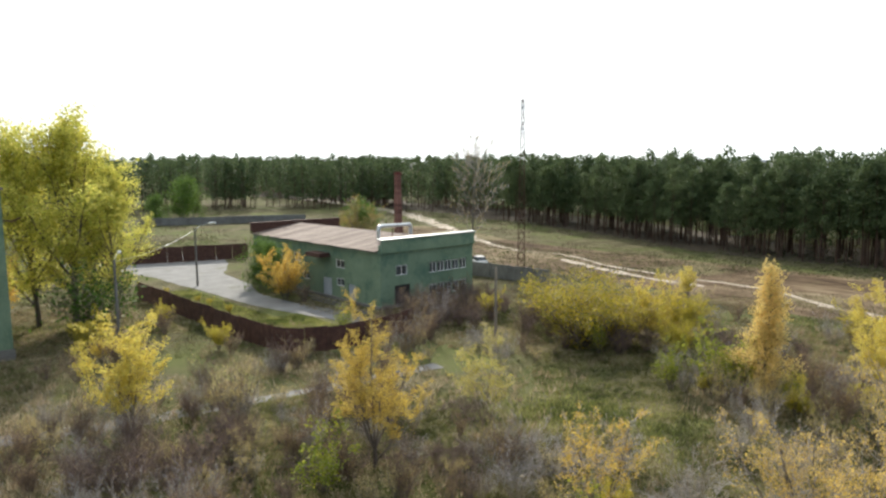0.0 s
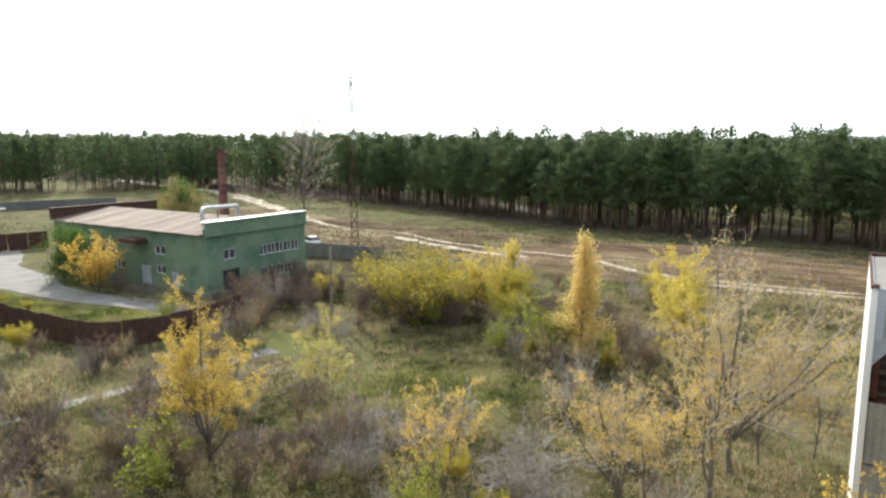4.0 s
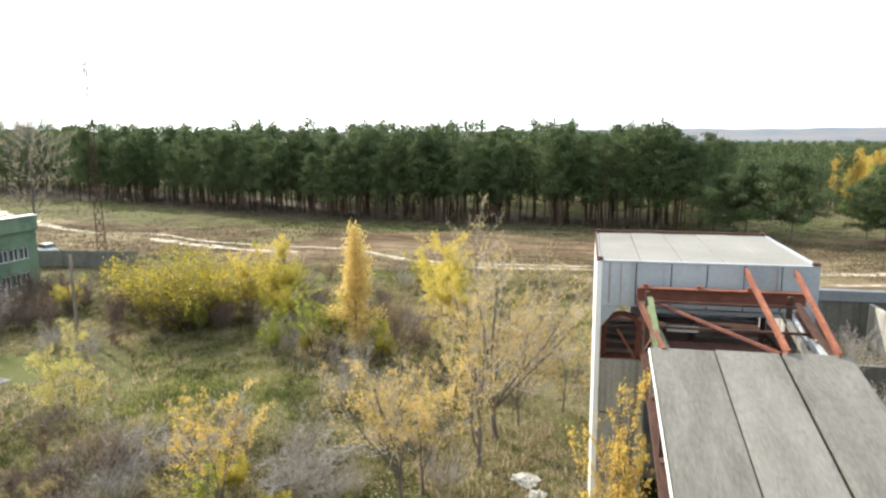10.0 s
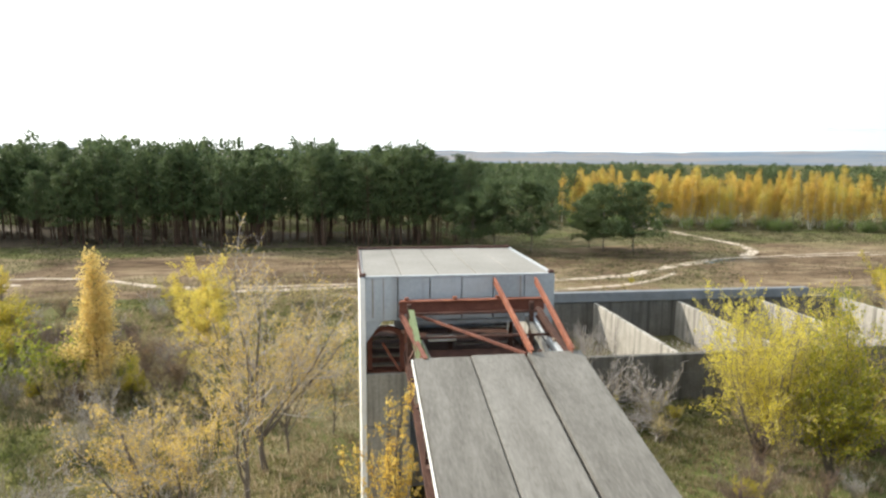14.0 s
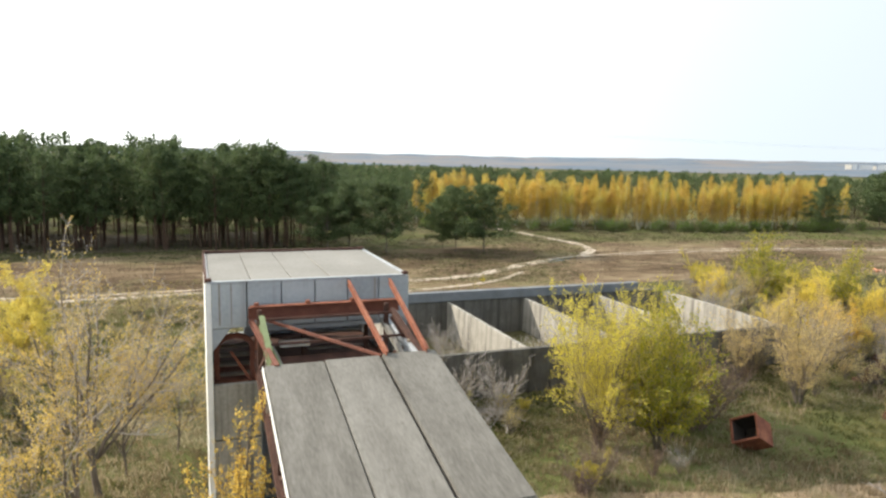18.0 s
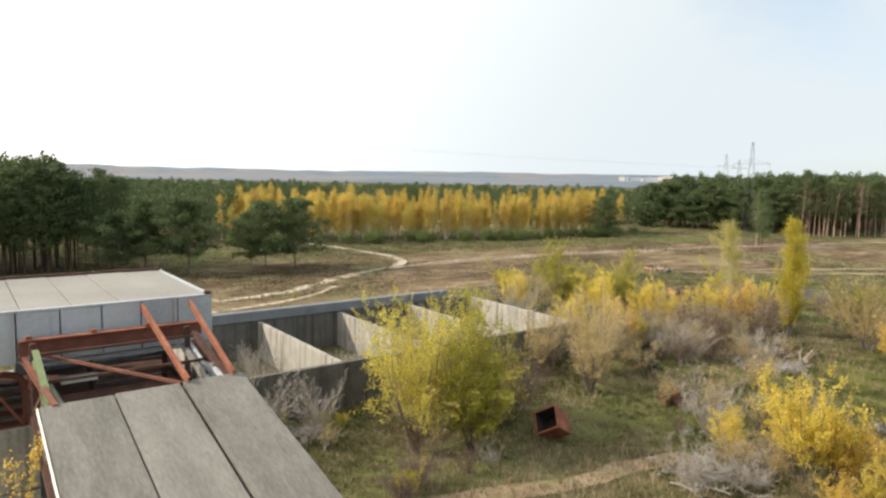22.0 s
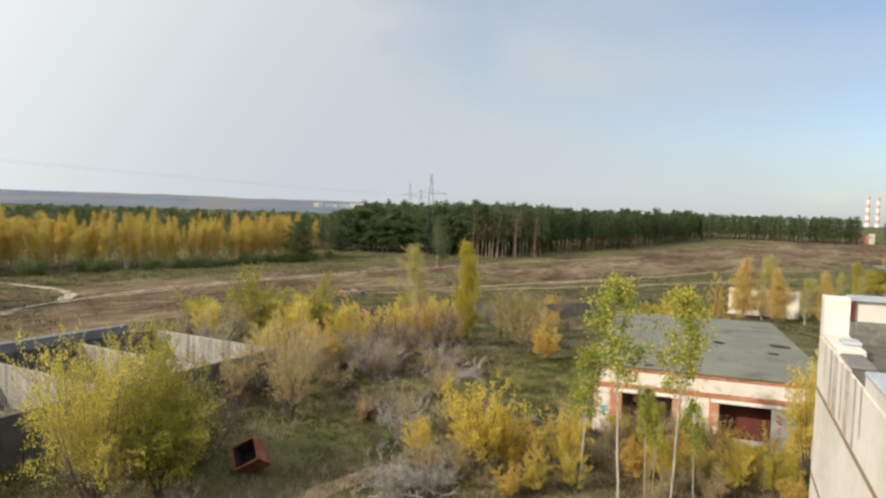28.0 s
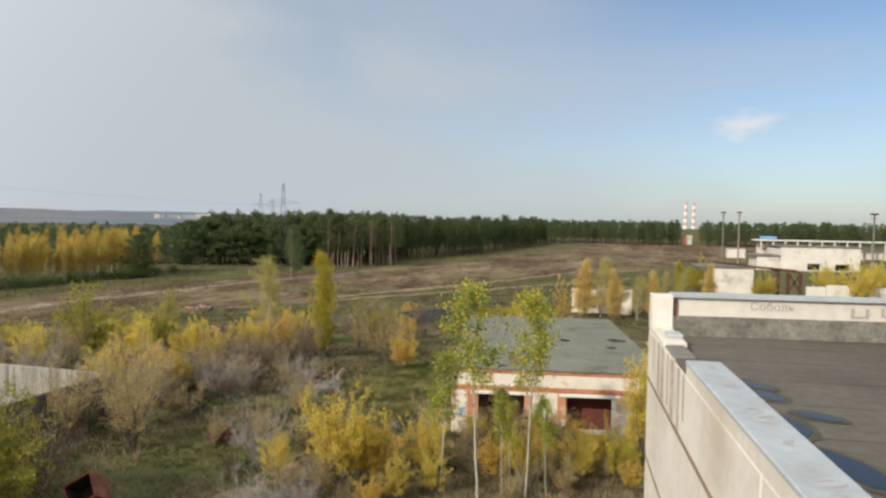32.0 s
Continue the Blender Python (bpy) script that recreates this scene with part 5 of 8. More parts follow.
for k, (ya, yb) in enumerate(((-1.5, -2.98), (-3.01, -4.46), (-4.53, -6.02))):
    for i in range(3):
        x1 = GX_FAR - i * 5.96 - (0.05 if k == 0 else 0.0)
        x0 = x1 - 5.93
        bm = bmesh.new()
        lift = 0.03 if k == 2 else 0.0
        v = [bm.verts.new(p) for p in ((x0, yb, gz(x0) - 0.22), (x1, yb, gz(x1) - 0.22), (x1, ya, gz(x1) - 0.22), (x0, ya, gz(x0) - 0.22),
                                       (x0, yb, gz(x0) + lift), (x1, yb, gz(x1) + lift), (x1, ya, gz(x1) + lift), (x0, ya, gz(x0) + lift))]
        fs = [bm.faces.new([v[j] for j in f]) for f in ((0, 3, 2, 1), (4, 5, 6, 7), (0, 1, 5, 4), (1, 2, 6, 5), (2, 3, 7, 6), (3, 0, 4, 7))]
        bmesh.ops.bevel(bm, geom=bm.edges[:], offset=0.02, segments=2, affect="EDGES")
        part("roof_slab", bm, M_CONCRETE, gal)
part("edge_strip", bar((GX_FAR, -1.46, gz(GX_FAR) - 0.1), (0.5, -1.46, gz(0.5) - 0.1), 0.03, 0.1), M_WHITE, gal, "pale slab edge")
# Brown floor kept this dark to carry the shade inside the gallery.
part("floor_slab", bar((21.7, -3.75, gz(21.7) - 2.6), (0.5, -3.75, gz(0.5) - 2.6), 4.2, 0.2), M_DARK_RUST, gal)
for y in (-1.75, -5.8):
    part("top_chord", channel((19.9, y, gz(19.9) - 0.42), (0.5, y, gz(0.5) - 0.42), 0.16, 0.3), M_MOSS if y > -2 else M_DARK_RUST, gal)
    part("bottom_chord", channel((21.7, y, gz(21.7) - 2.35), (0.5, y, gz(0.5) - 2.35), 0.16, 0.3), M_DARK_RUST, gal)
    for i in range(8):
        x = 20.6 - i * 2.6
        part("truss_post", bar((x, y, gz(x) - 2.3), (x, y, gz(x) - 0.4), 0.14, 0.14), M_WOOD if i % 3 == 1 else M_DARK_RUST, gal)
        if i < 7:
            part("truss_brace", bar((x, y, gz(x) - 2.3), (x - 2.6, y, gz(x - 2.6) - 0.5), 0.1, 0.1), M_DARK_RUST, gal)
# Added black sheet stands in for the shade under the gallery roof.
part("side_cladding", wall_bm("x", -1.9, 0.04, 0.5, 15.0, 4.6, 7.2), M_BLACK, gal, "black sheet put in for the dark void at the gallery side")
for x in (15.8, 9.0, 3.0):
    for y in (-1.8, -5.75):
        part("trestle_leg", channel((x, y, -0.1), (x, y, gz(x) - 2.5), 0.24, 0.3), M_RUST, gal)
    part("trestle_brace", bar((x, -1.8, 0.4), (x, -5.75, gz(x) - 3.0), 0.12, 0.12), M_RUST, gal)
# open steelwork between the slabs and the tower
part("cross_beam", channel((21.0, -1.45, 10.1), (21.0, -6.35, 10.14), 0.2, 0.36, 0.016), M_DARKRUST2, gal, "heavy rusty cross beam")
part("cross_beam_plate", boxes((20.86, -6.3, 10.31, 21.14, -1.5, 10.34)), M_RUST, gal)
for y in (-1.7, -3.3, -4.75):
    part("plate_lug", boxes((20.92, y - 0.07, 10.343, 21.08, y + 0.07, 10.44)), M_RUST, gal)
for y0, y1, top in ((-4.75, -4.62, 10.85), (-6.18, -5.74, 10.85)):
    part("rafter", channel((21.6, y0, top), (16.3, y1, gz(16.3) + 0.08), 0.1, 0.15, 0.012), M_RUST, gal, "bright rusty rafter")
part("rafter", channel((21.5, -1.52, 9.82), (16.3, -1.8, gz(16.3) - 0.05), 0.12, 0.16, 0.012), M_DARKRUST2, gal)
part("diagonal_brace", bar((21.2, -1.8, 9.9), (16.6, -4.55, 9.78), 0.09, 0.07), M_DARKRUST2, gal)
part("grey_rafter", bar((21.3, -5.85, 9.55), (16.4, -5.2, 9.62), 0.13, 0.16), M_CONCRETE, gal)
part("grey_rafter", bar((21.3, -2.0, 9.3), (16.4, -2.12, 9.35), 0.08, 0.12), M_CONCRETE, gal)
part("grey_rafter", bar((21.3, -6.05, 9.55), (16.4, -5.62, 9.6), 0.2, 0.22), M_PANEL, gal, "pale grey timber rafter")
part("side_sheet", bar((21.3, -1.85, 9.3), (16.4, -2.0, 9.25), 0.05, 0.7), M_MOSS, gal, "mossy green side board")
for x in (20.2, 18.6, 17.2):
    part("cross_tie", bar((x, -1.9, gz(x) - 0.55), (x, -5.9, gz(x) - 0.55), 0.07, 0.07), M_DARK_RUST, gal)

# ---- coal bins ----
M_BEAM = surface("blue_grey_concrete_beam", [(0.3, (0.12, 0.13, 0.14)), (0.5, (0.17, 0.185, 0.20)), (0.7, (0.22, 0.235, 0.25))], scale=0.8, fine=8, streak=(0.13, 0.135, 0.14))
bins = tagged(empty("storage_bins"), "row of open concrete storage bins with high partition walls", "storage bins")
# Back and front walls use the concrete that carries shade in its colour.
part("back_wall", boxes((51.4, -42.45, 0, 51.8, -7.0, 3.1)), M_CONC_SHADE, bins)
part("back_beam", boxes((51.25, -39.4, 3.104, 51.95, -7.0, 3.9), bevel=0.03), M_BEAM, bins, "grey-blue beam along the top")
part("front_wall", boxes((36.9, -42.45, 0, 37.25, -7.0, 3.0), bevel=0.03), M_CONC_SHADE, bins)
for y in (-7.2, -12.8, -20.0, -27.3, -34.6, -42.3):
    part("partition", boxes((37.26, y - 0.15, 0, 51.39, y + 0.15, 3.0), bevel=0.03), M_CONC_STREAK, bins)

# ---- brick garage ----
M_PLASTER = surface("blotched_inner_plaster", [(0.3, (0.22, 0.13, 0.085)), (0.5, (0.38, 0.28, 0.2)), (0.7, (0.58, 0.51, 0.43))], scale=1.6, fine=7, bump=0.2, blotch=(0.60, 0.56, 0.50), blotch_scale=1.1, blotch_at=(0.52, 0.6))
gar = tagged(empty("brick_garage", 10.9, -45.4, 0, 9.0), "derelict brick garage with peeling whitewash and a flat felt roof", "garage")
GW, GD, GH = 15.0, 26.0, 5.0
doors = [(-5.2, -1.9, 0.35, 2.95), (-11.3, -8.1, 0.6, 2.95)]
part("front_wall", wall_bm("x", 0.0, -0.4, -GW, 0.0, 0, GH - 0.3, doors), M_WHITEWASH, gar)
part("side_wall", wall_bm("y", -0.4, 0.4, -GD, -0.4, 0, GH - 0.3, [(-8, -6, 1.6, 3.0), (-16, -14, 1.6, 3.0)]), M_WHITEWASH, gar)
part("rear_wall", boxes((-GW, -GD - 0.4, 0, 0, -GD, GH - 0.3), (-GW, -GD, 0, -GW + 0.4, -0.4, GH - 0.3)), M_WHITEWASH, gar)
part("roof", boxes((-GW - 0.1, -GD - 0.5, GH - 0.29, 0.12, 0.12, GH - 0.12), bevel=0.03), M_FELT, gar, "grey-green weathered felt roof")
part("dark_floor", boxes((-GW + 0.4, -GD, 0.0, -0.4, -0.4, 0.06), (-GW + 0.4, -1.5, 0.06, -6.6, -1.4, GH - 0.3)), M_DARKRED, gar)
part("inner_wall", wall_bm("x", -3.6, 0.1, -5.4, -0.4, 0.06, GH - 0.3, [(-3.4, -2.6, 1.2, 2.4)]), M_PLASTER, gar, "blotched brown and white inner wall")
for a, b, lo, hi in doors:
    part("lintel", boxes((a - 0.5, 0.003, hi, b + 0.5, 0.09, hi + 0.22), bevel=0.02), M_WHITE, gar, "white concrete lintel")
part("brick_band", boxes((-GW, -0.05, 3.19, -0.02, 0.006, 3.56), (-GW, -0.05, GH - 0.56, -0.02, 0.006, GH - 0.31)), M_BRICK, gar, "bare orange brick bands")
for x0, x1 in ((-1.9, -1.15), (-8.1, -7.5), (-5.75, -5.2)):
    part("brick_pier", boxes((x0, -0.05, 1.35, x1, 0.009, 3.18)), M_BRICK, gar, "bare orange brick beside the door")
me = bpy.data.meshes.new("brick")
bm = boxes((0.006, -0.02, 0.005, 0.244, 0.035, 0.075), bevel=0.006)
bm.to_mesh(me)
bm.free()
me.materials.append(M_BRICK)
rng = random.Random(5)
count = 0
for zc, x0, x1 in ((GH - 0.42, -GW, 0), (GH - 0.5, -GW, 0), (3.46, -GW, 0), (3.38, -GW, 0), (3.30, -12.2, -7.4), (3.30, -5.8, 0)):
    x = x0
    while x < x1 - 0.25:
        if rng.random() < 0.92:
            piece("brick", me, gar, pose(x, 0.004 + rng.uniform(0, 0.012), zc))
        x += 0.25
for x0 in (-1.4, -1.15, -1.65, -0.3, -5.6, -7.8, -11.8):
    for i in range(15):
        if rng.random() < 0.85:
            piece("brick", me, gar, pose(x0 - 0.12 * (i % 2) * (0 if x0 == -0.3 else 1), 0.004 + rng.uniform(0, 0.012), 0.9 + i * 0.155))
rs = random.Random(12)
for gx_, gy_, gs in ((-1.2, -1.0, 0.9), (-2.4, -0.6, 0.6), (-0.8, -3.2, 1.1), (-1.6, -6.0, 1.3), (-3.6, -0.5, 0.5), (-0.9, -8.4, 1.0), (-9.0, -12.0, 0.9), (-12.6, -9.0, 0.8), (-13.6, -12.5, 1.4)):
    bm = bmesh.new()
    ring = [bm.verts.new((gx_ + math.cos(k * math.tau / 11) * gs * rs.uniform(0.3, 0.75), gy_ + math.sin(k * math.tau / 11) * gs * rs.uniform(0.3, 0.75), GH - 0.10 + rs.uniform(0.0, 0.06))) for k in range(11)]
    top_v = bm.verts.new((gx_, gy_, GH - 0.05 + 0.05 * gs))
    for k in range(11):
        bm.faces.new((ring[k], ring[(k + 1) % 11], top_v))
    bmesh.ops.solidify(bm, geom=bm.faces[:], thickness=0.015)
    part("torn_felt", bm, M_TAR, gar, "curled scrap of dark torn roofing felt")
part("rubble_pile", boxes((-1.9, -1.6, GH - 0.118, -1.3, -1.2, GH + 0.25), (-2.3, -1.9, GH - 0.118, -1.95, -1.4, GH + 0.12), bevel=0.06), M_GREYPAINT, gar, "pale bundle left on the roof")
part("graffiti", boxes((-1.1, 0.006, 1.5, -0.75, 0.014, 1.62), (-0.95, 0.006, 1.62, -0.45, 0.014, 1.8), (-0.8, 0.006, 1.3, -0.4, 0.014, 1.5), (-1.05, 0.006, 1.8, -0.7, 0.014, 1.9)),
     surface("blue_spray_paint", [(0.3, (0.10, 0.30, 0.55)), (0.7, (0.22, 0.45, 0.68))]), gar, "blue sprayed scrawl")

# ---- the building that carries the viewpoint: outer wall, roof, parapets ----
PX, PYF, RZ = -0.72, -10.3, 13.38
M_STREAK = surface("brown_run_stain", [(0.35, (0.27, 0.215, 0.17)), (0.5, (0.41, 0.35, 0.295)), (0.65, (0.58, 0.53, 0.47))], scale=2.2, fine=9, bump=0.0)
M_UPSTAND = surface("mottled_grey_felt", [(0.35, (0.10, 0.10, 0.085)), (0.5, (0.18, 0.175, 0.15)), (0.65, (0.28, 0.27, 0.24))], scale=3, fine=14, bump=0.3)
M_FAINT = surface("felt_seam", [(0.3, (0.068, 0.061, 0.05)), (0.5, (0.10, 0.09, 0.074)), (0.7, (0.14, 0.126, 0.105))], scale=0.8, fine=8)
M_SEAM = surface("dark_felt_seam", [(0.3, (0.055, 0.05, 0.042)), (0.7, (0.10, 0.09, 0.075))], scale=2, fine=9)
base = tagged(empty("panel_building", 0.0, 0.0, 0.0), "cream panel-built works building with a flat felt roof", "building")
LEVELS = [13.42, 12.68] + [12.68 - 1.2 * i for i in range(1, 11)]
for z1, z0 in zip(LEVELS, LEVELS[1:]):
    for y0, y1 in ((-10.55, -4.6), (-4.57, 1.4), (1.43, 7.4)):
        part("wall_panel", boxes((PX - 0.3, y0, max(z0 + 0.03, 0), PX, y1, z1), bevel=0.015), M_CREAM, base)
part("wall_core", boxes((-40, -10.5, 0, PX - 0.31, 7.4, RZ - 0.22)), M_CONCRETE, base)
part("roof", boxes((-40, -10.5, RZ - 0.2, PX - 0.31, 7.4, RZ)), M_TAR, base, "dark weathered felt roof")
part("parapet", boxes((PX - 0.3, -7.3, 13.43, PX, 7.4, 13.56)), M_CREAM, base)
part("coping", boxes((PX - 0.33, -7.25, 13.563, PX + 0.02, 7.4, 13.61), bevel=0.01), M_GREYPAINT, base, "grey-blue painted coping with scrawls")
part("parapet", boxes((PX - 0.3, -10.2, 13.424, PX - 0.004, -9.0, 13.5), bevel=0.012), M_CREAM, base, "stripped parapet with crumbling edge")
part("parapet_block", boxes((PX - 0.27, -8.95, 13.424, PX - 0.02, -8.2, 13.47), bevel=0.02), M_CONCRETE, base, "crumbling grey block on the parapet")
part("parapet_block", boxes((PX - 0.29, -8.1, 13.424, PX - 0.01, -7.3, 13.45), bevel=0.02), M_TAR, base, "exposed felt on the stripped parapet")
part("parapet_lip", boxes((PX - 0.3, -9.6, 13.503, PX - 0.1, -9.3, 13.55), bevel=0.01), M_GREYPAINT, base)
M_JOINT = surface("brown_joint_sealant", [(0.3, (0.20, 0.14, 0.085)), (0.7, (0.32, 0.235, 0.15))], scale=2, fine=15)
for z in LEVELS[1:9]:
    part("panel_joint", boxes((PX - 0.02, -10.5, z - 0.01, PX + 0.006, 7.3, z + 0.04)), M_JOINT, base)
for y, w, ln in ((-9.85, 0.05, 0.5), (-9.35, 0.16, 0.71), (-9.0, 0.28, 0.72), (-8.55, 0.10, 0.62), (-8.2, 0.22, 0.72), (-7.75, 0.12, 0.70), (-7.42, 0.08, 0.5)):
    part("rust_streak", boxes((PX + 0.001, y - w / 2, 13.42 - ln, PX + 0.004, y + w / 2, 13.42)), M_STREAK, base)
part("far_parapet", boxes((-40, -10.55, RZ + 0.002, PX - 0.31, -10.3, 13.95), bevel=0.01), M_CREAM, base)
part("far_coping", boxes((-40, -10.6, 13.953, PX - 0.31, -10.24, 14.0)), M_GREYPAINT, base)
part("felt_upstand", boxes((-40, -10.298, RZ + 0.002, PX - 0.35, -10.27, RZ + 0.30)), M_UPSTAND, base, "mottled grey felt upstand")
part("corner_flashing", boxes((PX - 0.36, -10.299, RZ + 0.302, PX - 0.311, -10.262, 13.95)), M_DARKRED, base, "dark rusty corner flashing")
for i in range(9):
    part("felt_seam", boxes((-14, -9.6 + i * 1.0, RZ + 0.0005, PX - 0.34, -9.57 + i * 1.0, RZ + 0.005)), M_FAINT, base)
part("corner_block", boxes((PX - 0.30, -10.55, 13.43, PX, -10.22, 13.98), bevel=0.01), M_CREAM, base)

corner = Vector((PX + 0.22, -10.5, 0))
base.matrix_basis = Matrix.Translation(corner) @ Matrix.Rotation(radians(3.6), 4, "Z") @ Matrix.Translation((-PX, 10.5, 0))
for ob in base.children:
    if ob.name.startswith(("far_", "felt_upstand", "corner_flashing")):
        ob.matrix_basis = Matrix.Translation((PX - 0.3, -10.3, 0)) @ Matrix.Rotation(radians(4.6), 4, "Z") @ Matrix.Translation((0.3 - PX, 10.3, 0))


# ---- woods ----
rng = np.random.default_rng(11)
PINES = [pine("pine_tree", 100 + i, 16.0 + 0.35 * i, low=0.28 + 0.05 * (i % 3), spread=3.0 + 0.3 * (i % 3), quads=3400, leaf=0.36, n_l=26, puff=0.8) for i in range(5)]
for p in PINES:
    tagged(p, "tall Scots pine with a bare reddish trunk at the wood's edge", "pine tree", "pines along the wood's edge")
used = set()


def put(proto, x, y, s=1.0, rz=None, tall=1.0):
    """Stand a thing on the ground: the prototype itself first, then copies."""
    m = pose(x, y, rise(x, y), 0, 0, random.uniform(0, 360) if rz is None else rz)
    if proto.name not in used:
        used.add(proto.name)
        proto.matrix_basis = m
        proto.scale = (s, s, s * tall)
        return proto
    c = copy_thing(proto, m)
    c.scale = (s, s, s * tall)
    return c


WEST = [(110, -16), (110, 5), (112, 30), (118, 60), (127, 85), (134, 120), (139, 190), (141, 300), (138, 420)]
EAST = [(122, -176), (100, -183), (82, -188), (72, -215), (60, -250), (48, -315), (36, -384)]


def along(pts, n, jitter, depth0, depth1, r):
    """Points along a wood's edge, set back by a depth to the +x side."""
    ln = [math.dist(a, b) for a, b in zip(pts, pts[1:])]
    out = []
    for _ in range(n):
        s = r.uniform(0, sum(ln))
        k = 0
        while s > ln[k]:
            s -= ln[k]
            k += 1
        a, b = pts[k], pts[k + 1]
        t = s / ln[k]
        d = r.uniform(depth0, depth1)
        dx, dy = (b[1] - a[1]) / ln[k], -(b[0] - a[0]) / ln[k]
        if dx < 0:
            dx, dy = -dx, -dy
        out.append((a[0] + (b[0] - a[0]) * t + dx * d + r.uniform(-jitter, jitter), a[1] + (b[1] - a[1]) * t + dy * d + r.uniform(-jitter, jitter)))
    return out


for x, y in along(WEST[:6], 150, 0.8, 0.0, 9.0, rng):
    put(PINES[rng.integers(0, 5)], x, y, rng.uniform(0.72, 1.06))
for x, y in along(EAST, 66, 0.8, 0.0, 7.0, rng):
    put(PINES[rng.integers(0, 5)], x, y, rng.uniform(0.82, 0.98) * (1.0 if y > -260 else 0.8))

for x, y, k in ((111.5, -17.5, 0.85), (113.0, -20.0, 0.9), (114.5, -15.0, 0.95), (116.0, -18.5, 0.92), (117.0, -23.0, 0.86), (119.5, -20.5, 0.9), (118.0, -13.0, 0.95), (123.5, -23.0, 0.9)):
    put(PINES[rng.integers(0, 5)], x, y, k)
BROWNBARK = surface("red_brown_dead_bark", [(0.3, (0.189, 0.131, 0.0986)), (0.5, (0.341, 0.239, 0.181)), (0.7, (0.493, 0.362, 0.283))], scale=1, fine=8, bump=0.3)
DEAD = [pine("pine_tree", 400 + i, 14.5 + 0.5 * i, bark=BROWNBARK, low=0.45, spread=1.9, quads=620, leaf=0.32, n_l=22, leaf_mat=L_DYING) for i in range(3)]
for p in DEAD:
    tagged(p, "thin dying pine with a bare red-brown trunk", "pine tree", "dying pines at the wood's edge")
for i in range(34):
    u = i / 33
    put(DEAD[i % 3] if i % 4 else PINES[i % 5], 86 - 18 * u + rng.uniform(-1.5, 1.5), -183 - 16 * u + rng.uniform(-4.5, 1.5), rng.uniform(0.82, 1.05))

V = [pine_parts(300 + i, 16.0 + 0.4 * i, low=0.2, quads=230, leaf=0.95, spread=3.3, bare_wood=True) for i in range(6)]
spots, scales = [], []


def wood(points, lo, hi):
    for x, y in points:
        spots.append((x, y, rise(x, y)))
        scales.append(rng.uniform(lo, hi))


def wood_mesh(kinds, at, sizes, seed, where):
    """Trunks and crowns of a stretch of wood, joined."""
    for nm, mat, k, lab in (("pine_wood_trunks", M_PINEBARK, (0, 1), "reddish trunks "), ("pine_wood_crowns", L_PINE, (2, 3), "dark green crowns ")):
        r2 = np.random.default_rng(seed)
        v, f = spread_np(r2, [(t[k[0]], t[k[1]]) for t in kinds], at, sizes)
        tagged(new(nm, mesh_np(nm, v, f, mat)), lab + where, "woodland", kind="stuff")


def sector(az0, az1, r0, r1, n):
    return [(r * math.cos(a), r * math.sin(a)) for a, r in ((radians(rng.uniform(az0, az1)), rng.uniform(r0, r1)) for _ in range(n))]


wood(along(WEST[:7], 330, 2.0, 9, 48, rng), 0.86, 1.08)
wood(along(WEST[5:], 520, 2.0, 0, 50, rng), 0.86, 1.08)
wood(along(EAST[:5], 260, 2.0, 5, 40, rng), 0.84, 0.98)
wood(along(EAST[4:], 260, 2.0, 0, 40, rng), 0.66, 0.84)
wood(sector(-20, -6, 150, 215, 170), 0.55, 0.68)
wood(sector(-57, -8, 212, 262, 640), 0.57, 0.67)
wood([q for q in sector(-130, -82, 400, 440, 1150) if not -97.0 < math.degrees(math.atan2(q[1], q[0])) < -95.3], 0.72, 0.84)
wood(sector(64, 104, 300, 420, 160), 0.9, 1.1)
wood(along([(20, 232), (71, 221), (106, 207), (138, 172)], 330, 2.0, 0, 36, rng), 0.86, 1.06)
wood_mesh(V, spots, scales, 77, "deep in the pine wood")
VE = [pine_parts(340 + i, 16.0 + 0.4 * i, low=0.28 + 0.05 * (i % 3), quads=850, leaf=0.62, spread=3.2, n_l=24, puff=0.8, bare_wood=True) for i in range(5)]
spots, scales = [], []
wood(along(WEST[:6], 150, 0.8, 2.0, 15.0, rng), 0.76, 1.06)
wood(along(EAST, 130, 0.8, 1.5, 13.0, rng), 0.78, 0.97)
wood(sector(-11, -7, 124, 150, 18), 0.66, 0.8)
wood_mesh(VE, spots, scales, 78, "just inside the wood's edge")

# loose pines with low crowns on the heath
LOOSE = [pine("pine_tree", 500 + i, h, low=0.2, spread=sp, quads=14000, leaf=0.34, puff=0.46, n_l=46, bark=M_BARK) for i, (h, sp) in enumerate(((10.6, 5.0), (11.4, 4.7), (9.4, 3.9)))]
for p in LOOSE:
    tagged(p, "broad free-standing pine with a low dark crown", "pine tree", "loose pines on the heath")
put(LOOSE[0], 99.3, -44.7, 1.08)
put(LOOSE[1], 100.1, -40.0, 0.96)
put(LOOSE[2], 104.4, -39.2, 0.95)
put(LOOSE[0], 102.4, -28.7, 1.12)
put(LOOSE[1], 106.5, -23.5, 0.98)
put(LOOSE[0], 104.5, -19.5, 0.9)
put(LOOSE[1], 110.2, -134.7, 0.92)
put(LOOSE[2], 109.7, -152.5, 0.92)
for i in range(14):
    u = i / 13
    put(LOOSE[i % 3], 124 - 32 * u + rng.uniform(-1, 1), -172 - 12 * u + rng.uniform(-2.5, 1.5), rng.uniform(1.05, 1.3))
put(PINES[0], 74.3, -145.6, 0.68)
put(PINES[2], 76.6, -148.5, 0.74)
put(DEAD[1], 79.0, -152.0, 0.85)
put(PINES[4], 71.2, -139.4, 0.55)

